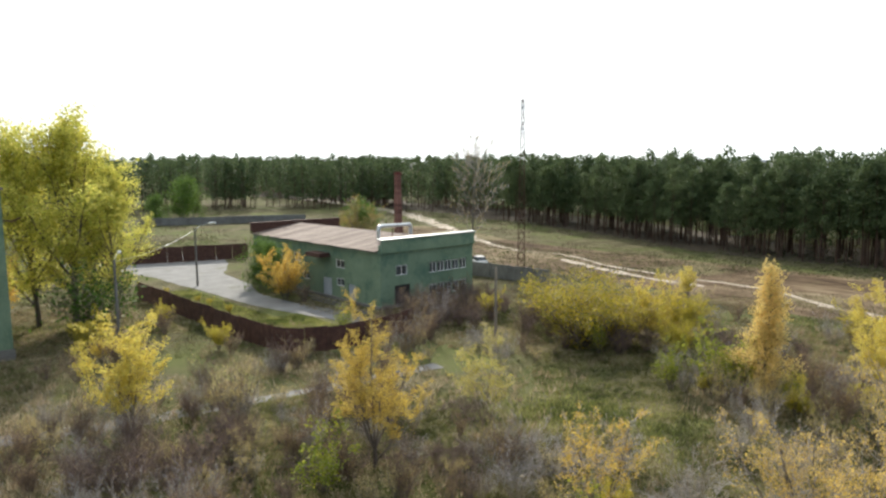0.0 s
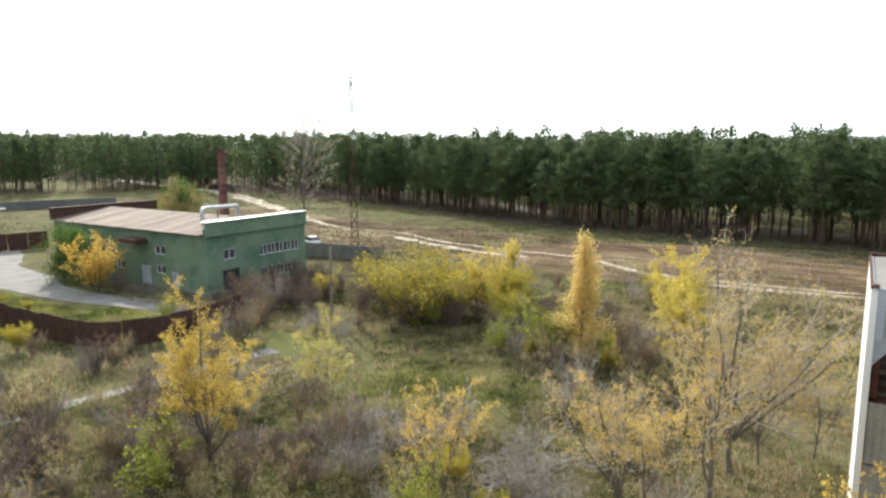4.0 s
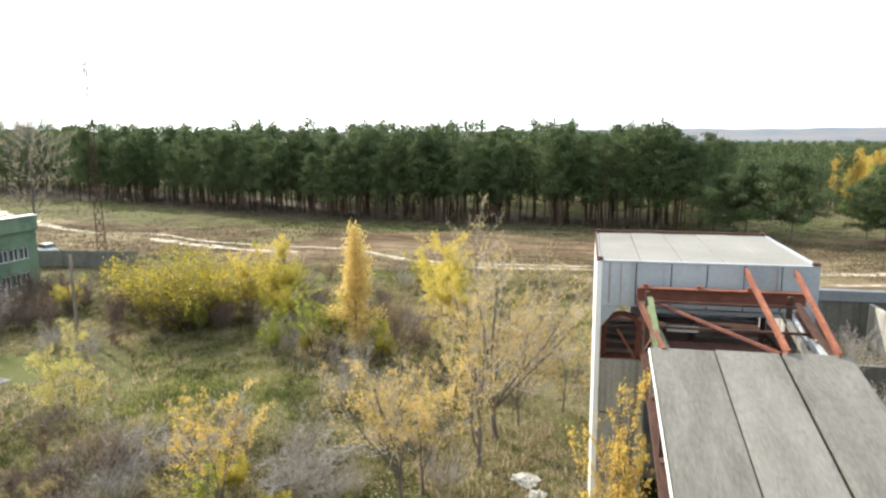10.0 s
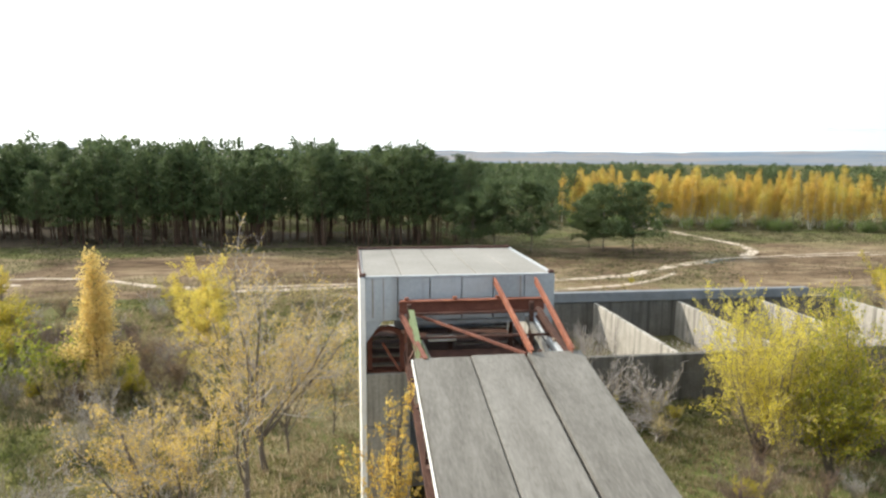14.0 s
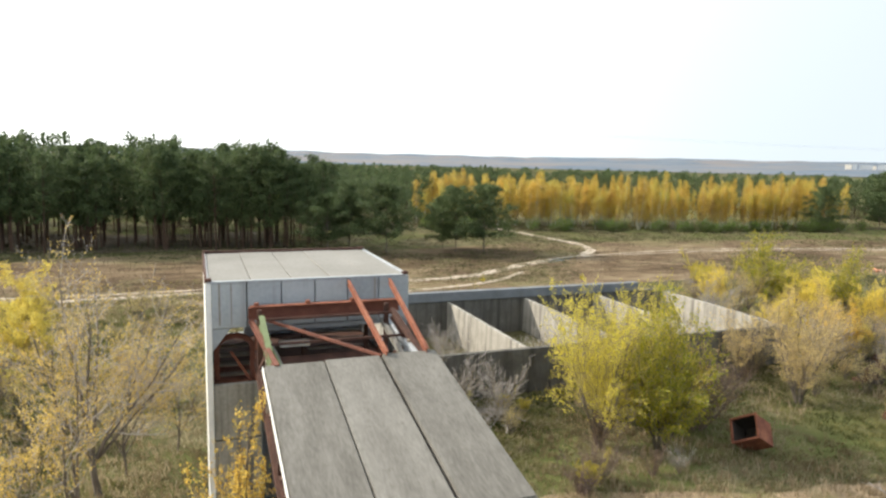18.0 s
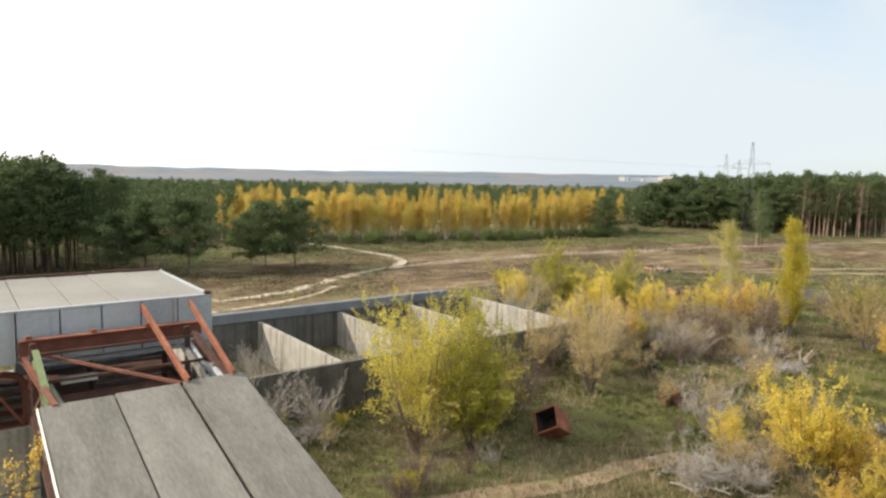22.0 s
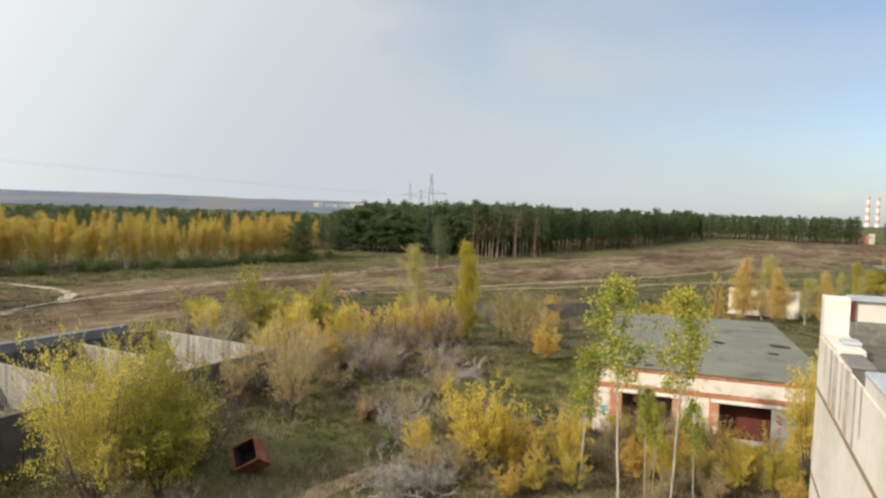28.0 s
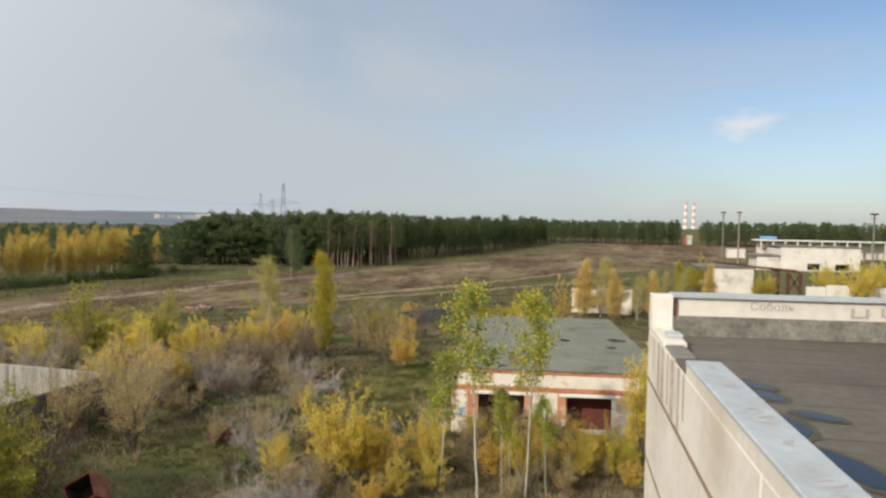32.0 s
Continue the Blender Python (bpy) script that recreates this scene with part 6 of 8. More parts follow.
# golden aspen belt
ASP = [grow_tree("aspen_tree", 40 + i, 10.2 + 0.4 * i, L_ASPEN if i < 3 else L_ORANGE, leaf=0.19, count=2000, fork=0.16, limbs=22, leader=0.19, tilt=(0.32, 0.75), arc=0.11, sub=5, twigs=2, fine=0, gap=0.1, tuft=0.22, bark=M_PALEBARK, trunk_r=0.1, crown=0.12) for i in range(4)]
for a in ASP:
    tagged(a, "slender golden aspen with a pale trunk", "aspen tree", "belt of golden aspens")
BELT = [(142, -46), (131.5, -66), (128, -78), (120, -103), (115, -126), (112.5, -147)]
for i, (x, y) in enumerate(along(BELT, 235, 1.0, 0.0, 12.0, rng)):
    put(ASP[(0, 1, 2, 0, 1, 2, 3)[i % 7]], x, y, rng.uniform(0.9, 1.25), None, rng.uniform(0.66, 0.92))
AV = []
for a in ASP[:3]:
    m = [c for c in a.children if c.name.startswith("crown")][0].data
    v = np.zeros(len(m.vertices) * 3, dtype=np.float32)
    m.vertices.foreach_get("co", v)
    AV.append((v.reshape(-1, 3), np.arange(len(m.vertices)).reshape(-1, 4)))
spots = [(x, y, rise(x, y)) for x, y in along(BELT, 80, 1.5, 9, 20, rng)]
v, f = spread_np(rng, AV, spots, rng.uniform(0.85, 1.1, len(spots)))
tagged(new("aspen_crowns", mesh_np("aspen_crowns", v, f, L_ASPEN)), "golden crowns deeper in the aspen belt", "woodland", kind="stuff")

# ---- trees and bushes of the site ----
T, TALL = {}, {}


def kind(key, label, category, group, maker=None, **kw):
    T[key] = tagged((maker or grow_tree)(category.replace(" ", "_"), **kw), label, category, group)
    TALL[key] = kw["height"]


def P(key, x, y, h, wide=1.0, rz=None):
    """Stand a plant of a kind at a spot, h metres tall."""
    s = h / TALL[key]
    return put(T[key], x, y, s * wide, rz, 1.0 / wide)


MEADOW, YOUNG, SHRUBS = "bushes of the meadow", "young trees of the meadow", "shrubs of the meadow"
kind("bigpoplar", "tall yellow-green poplar in autumn leaf", "poplar tree", "tall poplars by the lane", seed=1, height=20, leaf_mat=L_POPLAR, leaf=0.27, count=24000, fork=0.1, limbs=30, leader=0.5, tilt=(0.4, 0.9), arc=0.1, sub=8, twigs=5, fine=0, tuft=0.4, gap=0.12, trunk_r=0.3, twig_mat=M_BARK, crown=0.1)
kind("ybush", "rounded golden bush with a green underside", "bush", MEADOW, maker=make_tree, seed=2, height=5.0, spread=1.9, leaf_mat=L_OLIVE, leaf=0.13, count=8500, bare=0.05, limbs=10, start=0.04, stems=9, splay=0.75, angle=0.9, up=0.1, profile="round", clump=0.22, sub=5, twigs=2)
kind("goldtree", "small golden-leaved tree with dark crooked limbs", "small tree", YOUNG, side=(0.3, 0.58), trunk_r=0.075, seed=3, height=7.5, leaf_mat=L_GOLD, leaf=0.085, count=13000, fork=0.18, limbs=6, tilt=(0.25, 0.75), arc=0.09, sub=9, twigs=5, fine=3, gap=0.2, bark=M_BARK, twig_mat=M_BARK, crown=0.3)
kind("thintree", "half-bare young tree with pale yellow leaves", "small tree", YOUNG, side=(0.3, 0.58), trunk_r=0.075, seed=4, height=8.0, leaf_mat=L_THIN, leaf=0.085, count=5200, fork=0.2, limbs=6, tilt=(0.2, 0.7), arc=0.08, sub=9, twigs=5, fine=4, gap=0.35, twig_mat=M_PALETWIG, bark=M_BARK, crown=0.25)
kind("thinshrub", "straggling straw-coloured shrub with few leaves", "shrub", SHRUBS, side=(0.28, 0.55), seed=5, height=3.6, leaf_mat=L_PALE, leaf=0.06, count=2200, stems=9, splay=0.4, fork=0.12, limbs=2, tilt=(0.15, 0.5), arc=0.08, sub=5, twigs=4, fine=0, gap=0.25, tuft=0.06)
kind("brownshrub", "dense brown thicket of dry stems", "thicket", "thickets of the meadow", seed=6, height=3.0, leaf_mat=L_BROWN, leaf=0.07, count=1300, stems=11, splay=0.55, fork=0.1, limbs=2, tilt=(0.2, 0.6), arc=0.06, sub=6, twigs=5, fine=0, gap=0.3, twig_mat=M_THICKET, bark=M_THICKET, crown=0.05)
kind("bareshrub", "grey leafless shrub of fine twigs", "shrub", SHRUBS, seed=7, height=3.2, leaf_mat=L_PALE, leaf=0.05, count=160, stems=8, splay=0.6, fork=0.08, limbs=3, tilt=(0.2, 0.6), arc=0.04, sub=7, twigs=5, fine=0, gap=0.5, twig_mat=M_PALETWIG, bark=M_TWIG)
kind("darkthicket", "purple-brown thicket of leafless stems", "thicket", "thickets of the meadow", seed=27, height=3.0, leaf_mat=L_BROWN, leaf=0.06, count=350, stems=13, splay=0.5, fork=0.08, limbs=2, tilt=(0.15, 0.5), arc=0.05, sub=7, twigs=5, fine=0, gap=0.3, twig_mat=M_THICKET, bark=M_THICKET)
kind("poplar", "narrow golden poplar with dense foliage", "poplar tree", "narrow poplars", seed=8, height=8.0, leaf_mat=L_CREAM, leaf=0.125, count=13000, fork=0.03, limbs=44, leader=0.27, shape="spindle", tilt=(0.6, 1.0), arc=0.04, sub=6, twigs=4, fine=0, gap=0.05, tuft=0.2, crown=0.02)
kind("ypoplar", "narrow yellow-green poplar with dense foliage", "poplar tree", "narrow poplars", seed=9, height=10.0, leaf_mat=L_YGREEN, leaf=0.13, count=15000, fork=0.04, limbs=56, leader=0.3, shape="column", tilt=(0.25, 0.55), arc=0.12, sub=6, twigs=4, fine=0, gap=0.05, tuft=0.2, crown=0.04)
kind("palepoplar", "pale airy young poplar thin in leaf", "poplar tree", "narrow poplars", seed=29, height=9.5, leaf_mat=L_PALEGOLD, leaf=0.11, count=9500, fork=0.1, limbs=30, leader=0.4, tilt=(0.25, 0.6), arc=0.16, sub=7, twigs=4, fine=0, gap=0.2, tuft=0.2, bark=M_PALEBARK, twig_mat=M_PALETWIG, crown=0.15)
kind("greenyoung", "young tree with fresh green and yellow leaves", "small tree", YOUNG, seed=10, height=4.2, leaf_mat=L_GREEN, leaf=0.15, count=1300, stems=5, splay=0.35, fork=0.15, limbs=3, tilt=(0.2, 0.6), arc=0.08, sub=6, twigs=3, fine=0, gap=0.2, tuft=0.1)
kind("slender", "slender young poplar with a pale trunk, green at the tip", "poplar tree", "slender poplars before the garage", seed=12, height=11, leaf_mat=L_BIRCH, leaf=0.165, count=3600, fork=0.42, limbs=16, leader=0.25, tilt=(0.35, 0.8), arc=0.16, sub=6, twigs=3, fine=0, gap=0.3, tuft=0.2, bark=M_PALEBARK, twig_mat=M_PALETWIG, trunk_r=0.075, crown=0.55)
kind("ytall", "bushy yellow-leaved young tree", "small tree", YOUNG, side=(0.28, 0.55), seed=13, height=6.2, leaf_mat=L_YELLOW, leaf=0.13, count=10000, stems=6, splay=0.38, fork=0.12, limbs=3, tilt=(0.15, 0.55), arc=0.08, sub=8, twigs=4, fine=0, gap=0.15, tuft=0.1, crown=0.08)
kind("goldtall", "bushy young tree in dull gold leaf", "small tree", YOUNG, side=(0.28, 0.55), seed=23, height=6.2, leaf_mat=L_GOLD, leaf=0.125, count=10500, stems=3, splay=0.25, fork=0.16, limbs=5, tilt=(0.25, 0.75), arc=0.06, sub=8, twigs=5, fine=0, gap=0.12, tuft=0.1, crown=0.22)
kind("gyoung", "bushy young tree turning from green to yellow", "small tree", YOUNG, side=(0.28, 0.55), seed=14, height=5.6, leaf_mat=L_YGREEN, leaf=0.13, count=9000, stems=6, splay=0.38, fork=0.1, limbs=3, tilt=(0.15, 0.55), arc=0.08, sub=8, twigs=4, fine=0, gap=0.12, tuft=0.1, crown=0.05)
kind("greentall", "bushy young tree still mostly green, leafy to the ground", "small tree", YOUNG, side=(0.28, 0.55), seed=37, height=6.0, leaf_mat=L_TURNING, leaf=0.125, count=10000, stems=6, splay=0.24, fork=0.06, limbs=4, tilt=(0.15, 0.5), arc=0.07, sub=8, twigs=4, fine=0, gap=0.08, tuft=0.1, crown=0.02)
kind("feather", "airy yellow-green tree with feathery sprays of leaves", "small tree", YOUNG, side=(0.3, 0.6), seed=31, height=8.5, leaf_mat=L_SPRAY, leaf=0.115, count=19000, stems=7, splay=0.42, fork=0.12, limbs=4, tilt=(0.2, 0.65), arc=0.06, sub=11, twigs=5, fine=2, gap=0.18, tuft=0.07, crown=0.1, twig_mat=M_TWIG)
kind("airytree", "nearly bare tall tree with a haze of yellow leaves", "tree", "trees behind the workshop", thin=0.015, seed=15, height=15, leaf_mat=L_STRAW, leaf=0.11, count=2600, fork=0.25, limbs=24, leader=0.5, tilt=(0.4, 0.85), arc=0.1, sub=8, twigs=5, fine=3, gap=0.4, tuft=0.1, twig_mat=M_PALETWIG)
kind("fartree", "rounded leafy tree on the far meadow", "tree", "trees on the far meadow", maker=make_tree, seed=16, height=7.5, spread=3.6, leaf_mat=L_DEEP, leaf=0.32, count=6000, bare=0.03, limbs=16, start=0.06, angle=0.95, clump=0.6)
kind("strawtree", "straw-coloured shrubby tree with fading leaves", "small tree", YOUNG, side=(0.28, 0.55), seed=19, height=6.0, leaf_mat=L_STRAW, leaf=0.085, count=5600, stems=7, splay=0.42, fork=0.12, limbs=3, tilt=(0.15, 0.5), arc=0.06, sub=8, twigs=5, fine=0, gap=0.2, tuft=0.09, crown=0.08, twig_mat=M_TWIG)
kind("orangebush", "low orange and yellow bush", "bush", MEADOW, side=(0.28, 0.55), seed=17, height=3.6, leaf_mat=L_ORANGE, leaf=0.12, count=6000, stems=7, splay=0.42, fork=0.1, limbs=3, tilt=(0.15, 0.5), arc=0.07, sub=6, twigs=4, fine=0, gap=0.12, tuft=0.1, crown=0.05)
kind("gallerytree", "upright golden-orange young tree growing beside the gallery", "small tree", YOUNG, seed=33, height=7.5, leaf_mat=L_ORANGE, leaf=0.11, count=5200, stems=3, splay=0.08, fork=0.1, limbs=4, tilt=(0.08, 0.3), arc=0.05, sub=9, twigs=4, fine=0, gap=0.22, tuft=0.09, side=(0.16, 0.36), crown=0.08)
kind("rusttree", "rusty brown and green tree thin in leaf", "tree", "rusty trees", seed=35, height=9.0, leaf_mat=L_RUSTY, leaf=0.2, count=5200, stems=3, splay=0.3, fork=0.1, limbs=5, tilt=(0.2, 0.7), arc=0.06, sub=8, twigs=4, fine=0, gap=0.15, tuft=0.2, crown=0.1)
kind("greenbush", "low dark green bush", "bush", "bushes under the aspens", maker=make_tree, seed=18, height=2.4, spread=1.7, leaf_mat=L_DEEP, leaf=0.2, count=1500, bare=0.0, limbs=8, start=0.03, stems=5, splay=0.7, angle=0.9, clump=0.3)


def hero(label, x, y, h, limbs, leaf_mat, count, leaf, seed, **kw):
    """One tree of its own shape: main limbs as (across, away, up, length), across the meadow southwards and away from the works."""
    given = [(a * 0.337 + b * 0.941, -a * 0.941 + b * 0.337, c, k) for a, b, c, k in limbs]
    t = tagged(grow_tree("small_tree", seed, h, leaf_mat, leaf, count, given=given, **kw), label, "small tree", YOUNG)
    t.matrix_basis = pose(x, y, rise(x, y))
    return t


P("bigpoplar", 16.2, 70.6, 18.2, 1.25, 30)
P("bigpoplar", 20.0, 70.5, 13.5, 1.1, 200)
P("bigpoplar", 13.4, 72.6, 17.0, 1.1, 110)
P("bigpoplar", 5.5, 84.0, 15.5)
P("bigpoplar", 0.5, 92.0, 15)
P("orangebush", 8.5, 77.0, 6.5)
P("orangebush", 11.0, 80.0, 6.0)
P("greenbush", 17.0, 66.5, 4.5)
P("fartree", 70.9, 183.1, 9.5)
P("fartree", 76, 189, 7.5)
P("fartree", 62, 178, 6)
P("orangebush", 37.3, 67.6, 5.8)
P("fartree", 38.6, 76.4, 5.0, 0.9)
P("fartree", 38.6, 72.5, 5.0, 0.8)
P("brownshrub", 38.4, 65.2, 3.0)
P("rusttree", 67.0, 94.0, 10.0, 1.1)
P("goldtree", 69.0, 100.0, 7.0)
P("fartree", 70.0, 98.5, 7.5)
P("airytree", 74.4, 74.1, 16.8)
# near meadow, first views
P("goldtall", 11.4, 39.7, 6.6, 1.1)
P("darkthicket", 7.4, 33.0, 2.8, 1.6)
P("darkthicket", 9.6, 33.8, 2.8, 1.6)
P("darkthicket", 12.6, 31.8, 2.8, 1.6)
P("darkthicket", 10.5, 29.8, 2.8, 1.6)
P("darkthicket", 8.5, 31.5, 2.8, 1.6)
P("thinshrub", 16.4, 36.2, 4.6)
GOLDEN = "golden-leaved young tree with dark forking limbs"
PALER = "half-bare young tree with dark forks and pale yellow leaves"
hero(GOLDEN, 18.8, 25.8, 7.7, [(-0.38, 0.0, 1, 0.8), (0.06, 0.1, 1, 1.0), (-0.15, -0.4, 1, 0.7), (0.8, 0.1, 0.85, 0.68), (0.45, -0.25, 1, 0.6), (-0.75, 0.2, 0.9, 0.62), (0.1, 0.5, 1, 0.75)], L_AMBER, 24000, 0.075, 71,
     fork=0.14, sub=11, twigs=6, fine=4, ends=0.0, gap=0.2, bark=M_BARK, twig_mat=M_BARK, crown=0.3, trunk_r=0.13, side=(0.3, 0.58))
hero("slim pale yellow-green tree on several thin stems", 26.3, 25.4, 5.5, [(-0.4, 0.0, 1, 0.9), (0.0, 0.2, 1, 1.0), (0.25, -0.2, 1, 0.95), (-0.15, -0.3, 1, 0.85), (0.5, 0.1, 1, 0.8)], L_PALEGOLD, 5200, 0.085, 72,
     fork=0.1, sub=8, twigs=5, fine=2, gap=0.25, bark=M_THICKET, twig_mat=M_PALETWIG, crown=0.42, trunk_r=0.05, side=(0.28, 0.55))
hero("leaning young tree with sparse orange leaves", 22.1, 14.5, 5.4, [(-0.65, 0.0, 1, 1.0), (-0.2, 0.25, 1, 0.95), (0.12, 0.1, 1, 0.9), (-0.2, -0.3, 1, 0.8), (0.4, 0.2, 1, 0.75)], L_ORANGE, 3600, 0.09, 73,
     fork=0.16, sub=9, twigs=5, fine=3, gap=0.4, bark=M_BARK, twig_mat=M_PALETWIG, crown=0.35, trunk_r=0.075, side=(0.3, 0.6))
hero(PALER, 24.4, 7.5, 6.2, [(-0.75, 0.0, 0.85, 0.9), (-0.3, 0.1, 1, 1.0), (0.0, -0.2, 1, 0.95), (-0.5, 0.45, 1, 0.85), (0.2, 0.3, 1, 0.8)], L_THIN, 3600, 0.085, 74,
     fork=0.2, sub=9, twigs=5, fine=3, gap=0.35, bark=M_BARK, twig_mat=M_PALETWIG, crown=0.3, trunk_r=0.115, side=(0.3, 0.6))
hero(PALER, 25.0, 6.7, 6.0, [(0.28, 0.0, 1, 1.0), (-0.16, 0.1, 1, 0.95), (0.55, 0.2, 0.95, 0.8), (0.05, -0.3, 1, 0.8)], L_THIN, 2900, 0.085, 75,
     fork=0.26, sub=9, twigs=5, fine=3, gap=0.35, bark=M_BARK, twig_mat=M_PALETWIG, crown=0.3, trunk_r=0.075, side=(0.3, 0.6))
hero(PALER, 27.8, 4.7, 8.2, [(-0.1, 0.0, 1, 1.0), (-0.32, -0.2, 1, 0.8), (0.1, 0.3, 1, 0.85), (-0.5, 0.2, 0.9, 0.65)], L_THIN, 3600, 0.085, 76,
     fork=0.24, sub=10, twigs=5, fine=3, gap=0.35, bark=M_BARK, twig_mat=M_PALETWIG, crown=0.3, trunk_r=0.13, side=(0.3, 0.6))
hero("tall half-bare tree with a fan of grey limbs and yellow leaves", 30.6, 4.3, 10.2, [(-0.14, 0.0, 1, 0.95), (0.2, 0.0, 1, 1.0), (0.55, 0.1, 0.8, 0.85), (0.8, 0.0, 0.8, 0.74), (0.05, 0.4, 1, 0.9), (0.4, -0.3, 0.9, 0.8), (-0.45, 0.1, 0.9, 0.7)], L_THIN, 6000, 0.088, 77,
     fork=0.16, sub=12, twigs=6, fine=4, ends=0.0, gap=0.32, bark=M_BARK, twig_mat=M_PALETWIG, crown=0.25, trunk_r=0.16, side=(0.3, 0.6))
P("thintree", 32.5, 3.4, 7.0)
P("thintree", 34.5, 1.2, 6.0)
for x, y, h in ((41.0, 49.5, 3.2), (43.5, 51.5, 3.0), (46.5, 53.0, 3.0), (49.5, 53.5, 2.6), (52.0, 53.0, 2.4), (44.0, 47.5, 2.8), (47.5, 49.0, 3.2), (51.0, 50.0, 3.0), (40.5, 45.0, 2.6), (43.5, 43.0, 2.6), (47.0, 44.0, 3.0), (50.5, 45.5, 3.0),
                (44.5, 37.5, 2.8), (47.5, 39.5, 3.2), (50.5, 41.0, 3.2), (53.0, 37.0, 3.0), (46.5, 34.0, 2.2), (49.5, 32.0, 2.6), (52.5, 31.0, 2.8), (55.0, 28.0, 2.8), (50.5, 25.5, 2.4), (53.0, 22.5, 2.6), (48.0, 27.5, 2.2), (46.2, 18.5, 2.4), (49.0, 20.0, 2.6)):
    P("darkthicket", x, y, h, 1.2)
P("bareshrub", 23.4, 11.6, 3.0)
P("bareshrub", 26.6, 13.0, 3.2)
P("bareshrub", 27.8, 17.2, 3.0)
P("bareshrub", 21.4, 18.6, 2.8)
P("bareshrub", 24.6, 20.8, 3.2)
P("bareshrub", 33.0, 10.6, 3.4)
P("bareshrub", 36.5, 14.0, 3.2)
P("poplar", 43.2, 16.4, 9.2, 1.12)
P("gyoung", 44.0, 15.2, 2.6)
P("greenyoung", 42.0, 19.0, 5.4)
P("greenyoung", 42.6, 17.6, 4.6)
P("greenyoung", 40.8, 21.4, 4.0)
P("greenyoung", 43.0, 14.6, 2.6)
P("greenyoung", 15.4, 25.2, 4.0, 1.2)
P("greenyoung", 19.5, 14.0, 3.6)
P("ybush", 45.6, 32.0, 6.4, 1.35)
P("ybush", 48.2, 30.6, 5.8, 1.3)
P("ybush", 47.4, 34.6, 5.6, 1.3)
P("brownshrub", 48.5, 35.5, 4.4, 1.2)
P("goldtall", 50.4, 28.6, 5.6, 1.2)
P("gyoung", 53.5, 27.0, 5.4)
P("gyoung", 47.5, 24.6, 4.2)
P("darkthicket", 45.6, 28.4, 3.0, 1.2)
P("greenyoung", 44.6, 29.8, 3.2)
P("brownshrub", 43.8, 32.5, 2.8)
P("goldtall", 57.6, 12.6, 6.2, 1.25)
P("goldtall", 72.0, 36.0, 3.6)
P("goldtall", 50.0, 11.0, 5.0, 1.2)
P("brownshrub", 34.0, 41.0, 3.6)
P("brownshrub", 37.5, 42.5, 3.4)
P("brownshrub", 40.0, 47.5, 3.8)
P("brownshrub", 44.0, 50.5, 3.2)
P("brownshrub", 47.5, 52.0, 2.8)
P("bareshrub", 42.2, 46.5, 4.0)
P("greenyoung", 33.2, 49.5, 3.2)
P("gallerytree", 19.2, -1.05, 8.2, 0.62, 0)
P("gallerytree", 18.5, -0.85, 6.2, 0.66, 130)
P("gallerytree", 17.3, -0.9, 4.8, 0.7, 230)
# bins and rusty scrap side
P("bareshrub", 44.5, -10.0, 3.4)
P("bareshrub", 43.0, -16.5, 3.6)
P("bareshrub", 47.0, -17.5, 2.8)
P("bareshrub", 42.5, -23.5, 3.0)
P("gyoung", 33.0, -9.5, 5.2)
P("bareshrub", 34.8, -13.8, 4.2)
P("bareshrub", 33.5, -16.5, 4.0)
P("feather", 28.2, -19.8, 8.4, 0.74, 0)
P("feather", 31.6, -22.0, 7.8, 0.7, 220)
P("feather", 30.4, -24.6, 7.6, 0.5, 120)
P("greentall", 26.4, -22.2, 6.6, 0.9, 40)
P("greentall", 28.2, -24.2, 8.2, 0.62, 90)
P("brownshrub", 28.6, -26.6, 4.6, 1.2)
P("brownshrub", 30.6, -27.6, 4.4, 1.2)
P("orangebush", 29.8, -26.0, 4.2)
P("darkthicket", 29.5, -28.0, 3.4, 1.1)
P("darkthicket", 31.5, -29.5, 3.2, 1.1)
P("darkthicket", 25.0, -17.6, 2.2, 1.4)
P("darkthicket", 24.2, -16.2, 2.0, 1.4)
P("brownshrub", 34.5, -26.0, 4.4)
P("brownshrub", 35.0, -30.5, 4.4)
P("strawtree", 30.0, -36.0, 6.6)
P("strawtree", 32.5, -38.5, 6.2)
P("strawtree", 35.0, -36.0, 5.6)
P("strawtree", 34.5, -43.5, 5.4)
P("orangebush", 36.2, -47.0, 4.6)
P("bareshrub", 20.3, -35.5, 4.4)
P("bareshrub", 26.5, -53.5, 3.4)
P("bareshrub", 28.6, -55.5, 3.2)
P("ypoplar", 30.2, -65.6, 11.0, 1.05)
P("ypoplar", 30.9, -66.3, 9.2, 1.0)
P("palepoplar", 41.5, -74.0, 9.6, 1.15)
P("strawtree", 41.0, -73.0, 4.4, 0.9)
P("gyoung", 43.0, -76.0, 5.5)
P("gyoung", 63.9, -58.1, 4.4)
P("gyoung", 56.5, -53.5, 5.0)
P("greentall", 51.8, -56.5, 7.6, 1.15)
P("ybush", 49.5, -60.0, 5.6)
P("greentall", 44.2, -57.6, 7.2, 0.75)
P("ytall", 40.5, -57.0, 5.0)
P("ytall", 36.0, -60.5, 5.2)
P("orangebush", 34.0, -63.0, 5.0)
P("darkthicket", 38.5, -66.0, 3.4, 1.2)
P("strawtree", 23.4, -66.2, 6.4, 1.2)
P("rusttree", 24.4, -67.4, 6.0, 0.8)
P("ybush", 26.5, -72.0, 6.2, 0.8)
P("orangebush", 20.5, -64.0, 3.6)
P("ytall", 14.3, -33.4, 5.8, 0.8, 0)
P("ytall", 13.4, -34.6, 4.4, 0.8, 90)
P("strawtree", 15.2, -32.6, 3.0)
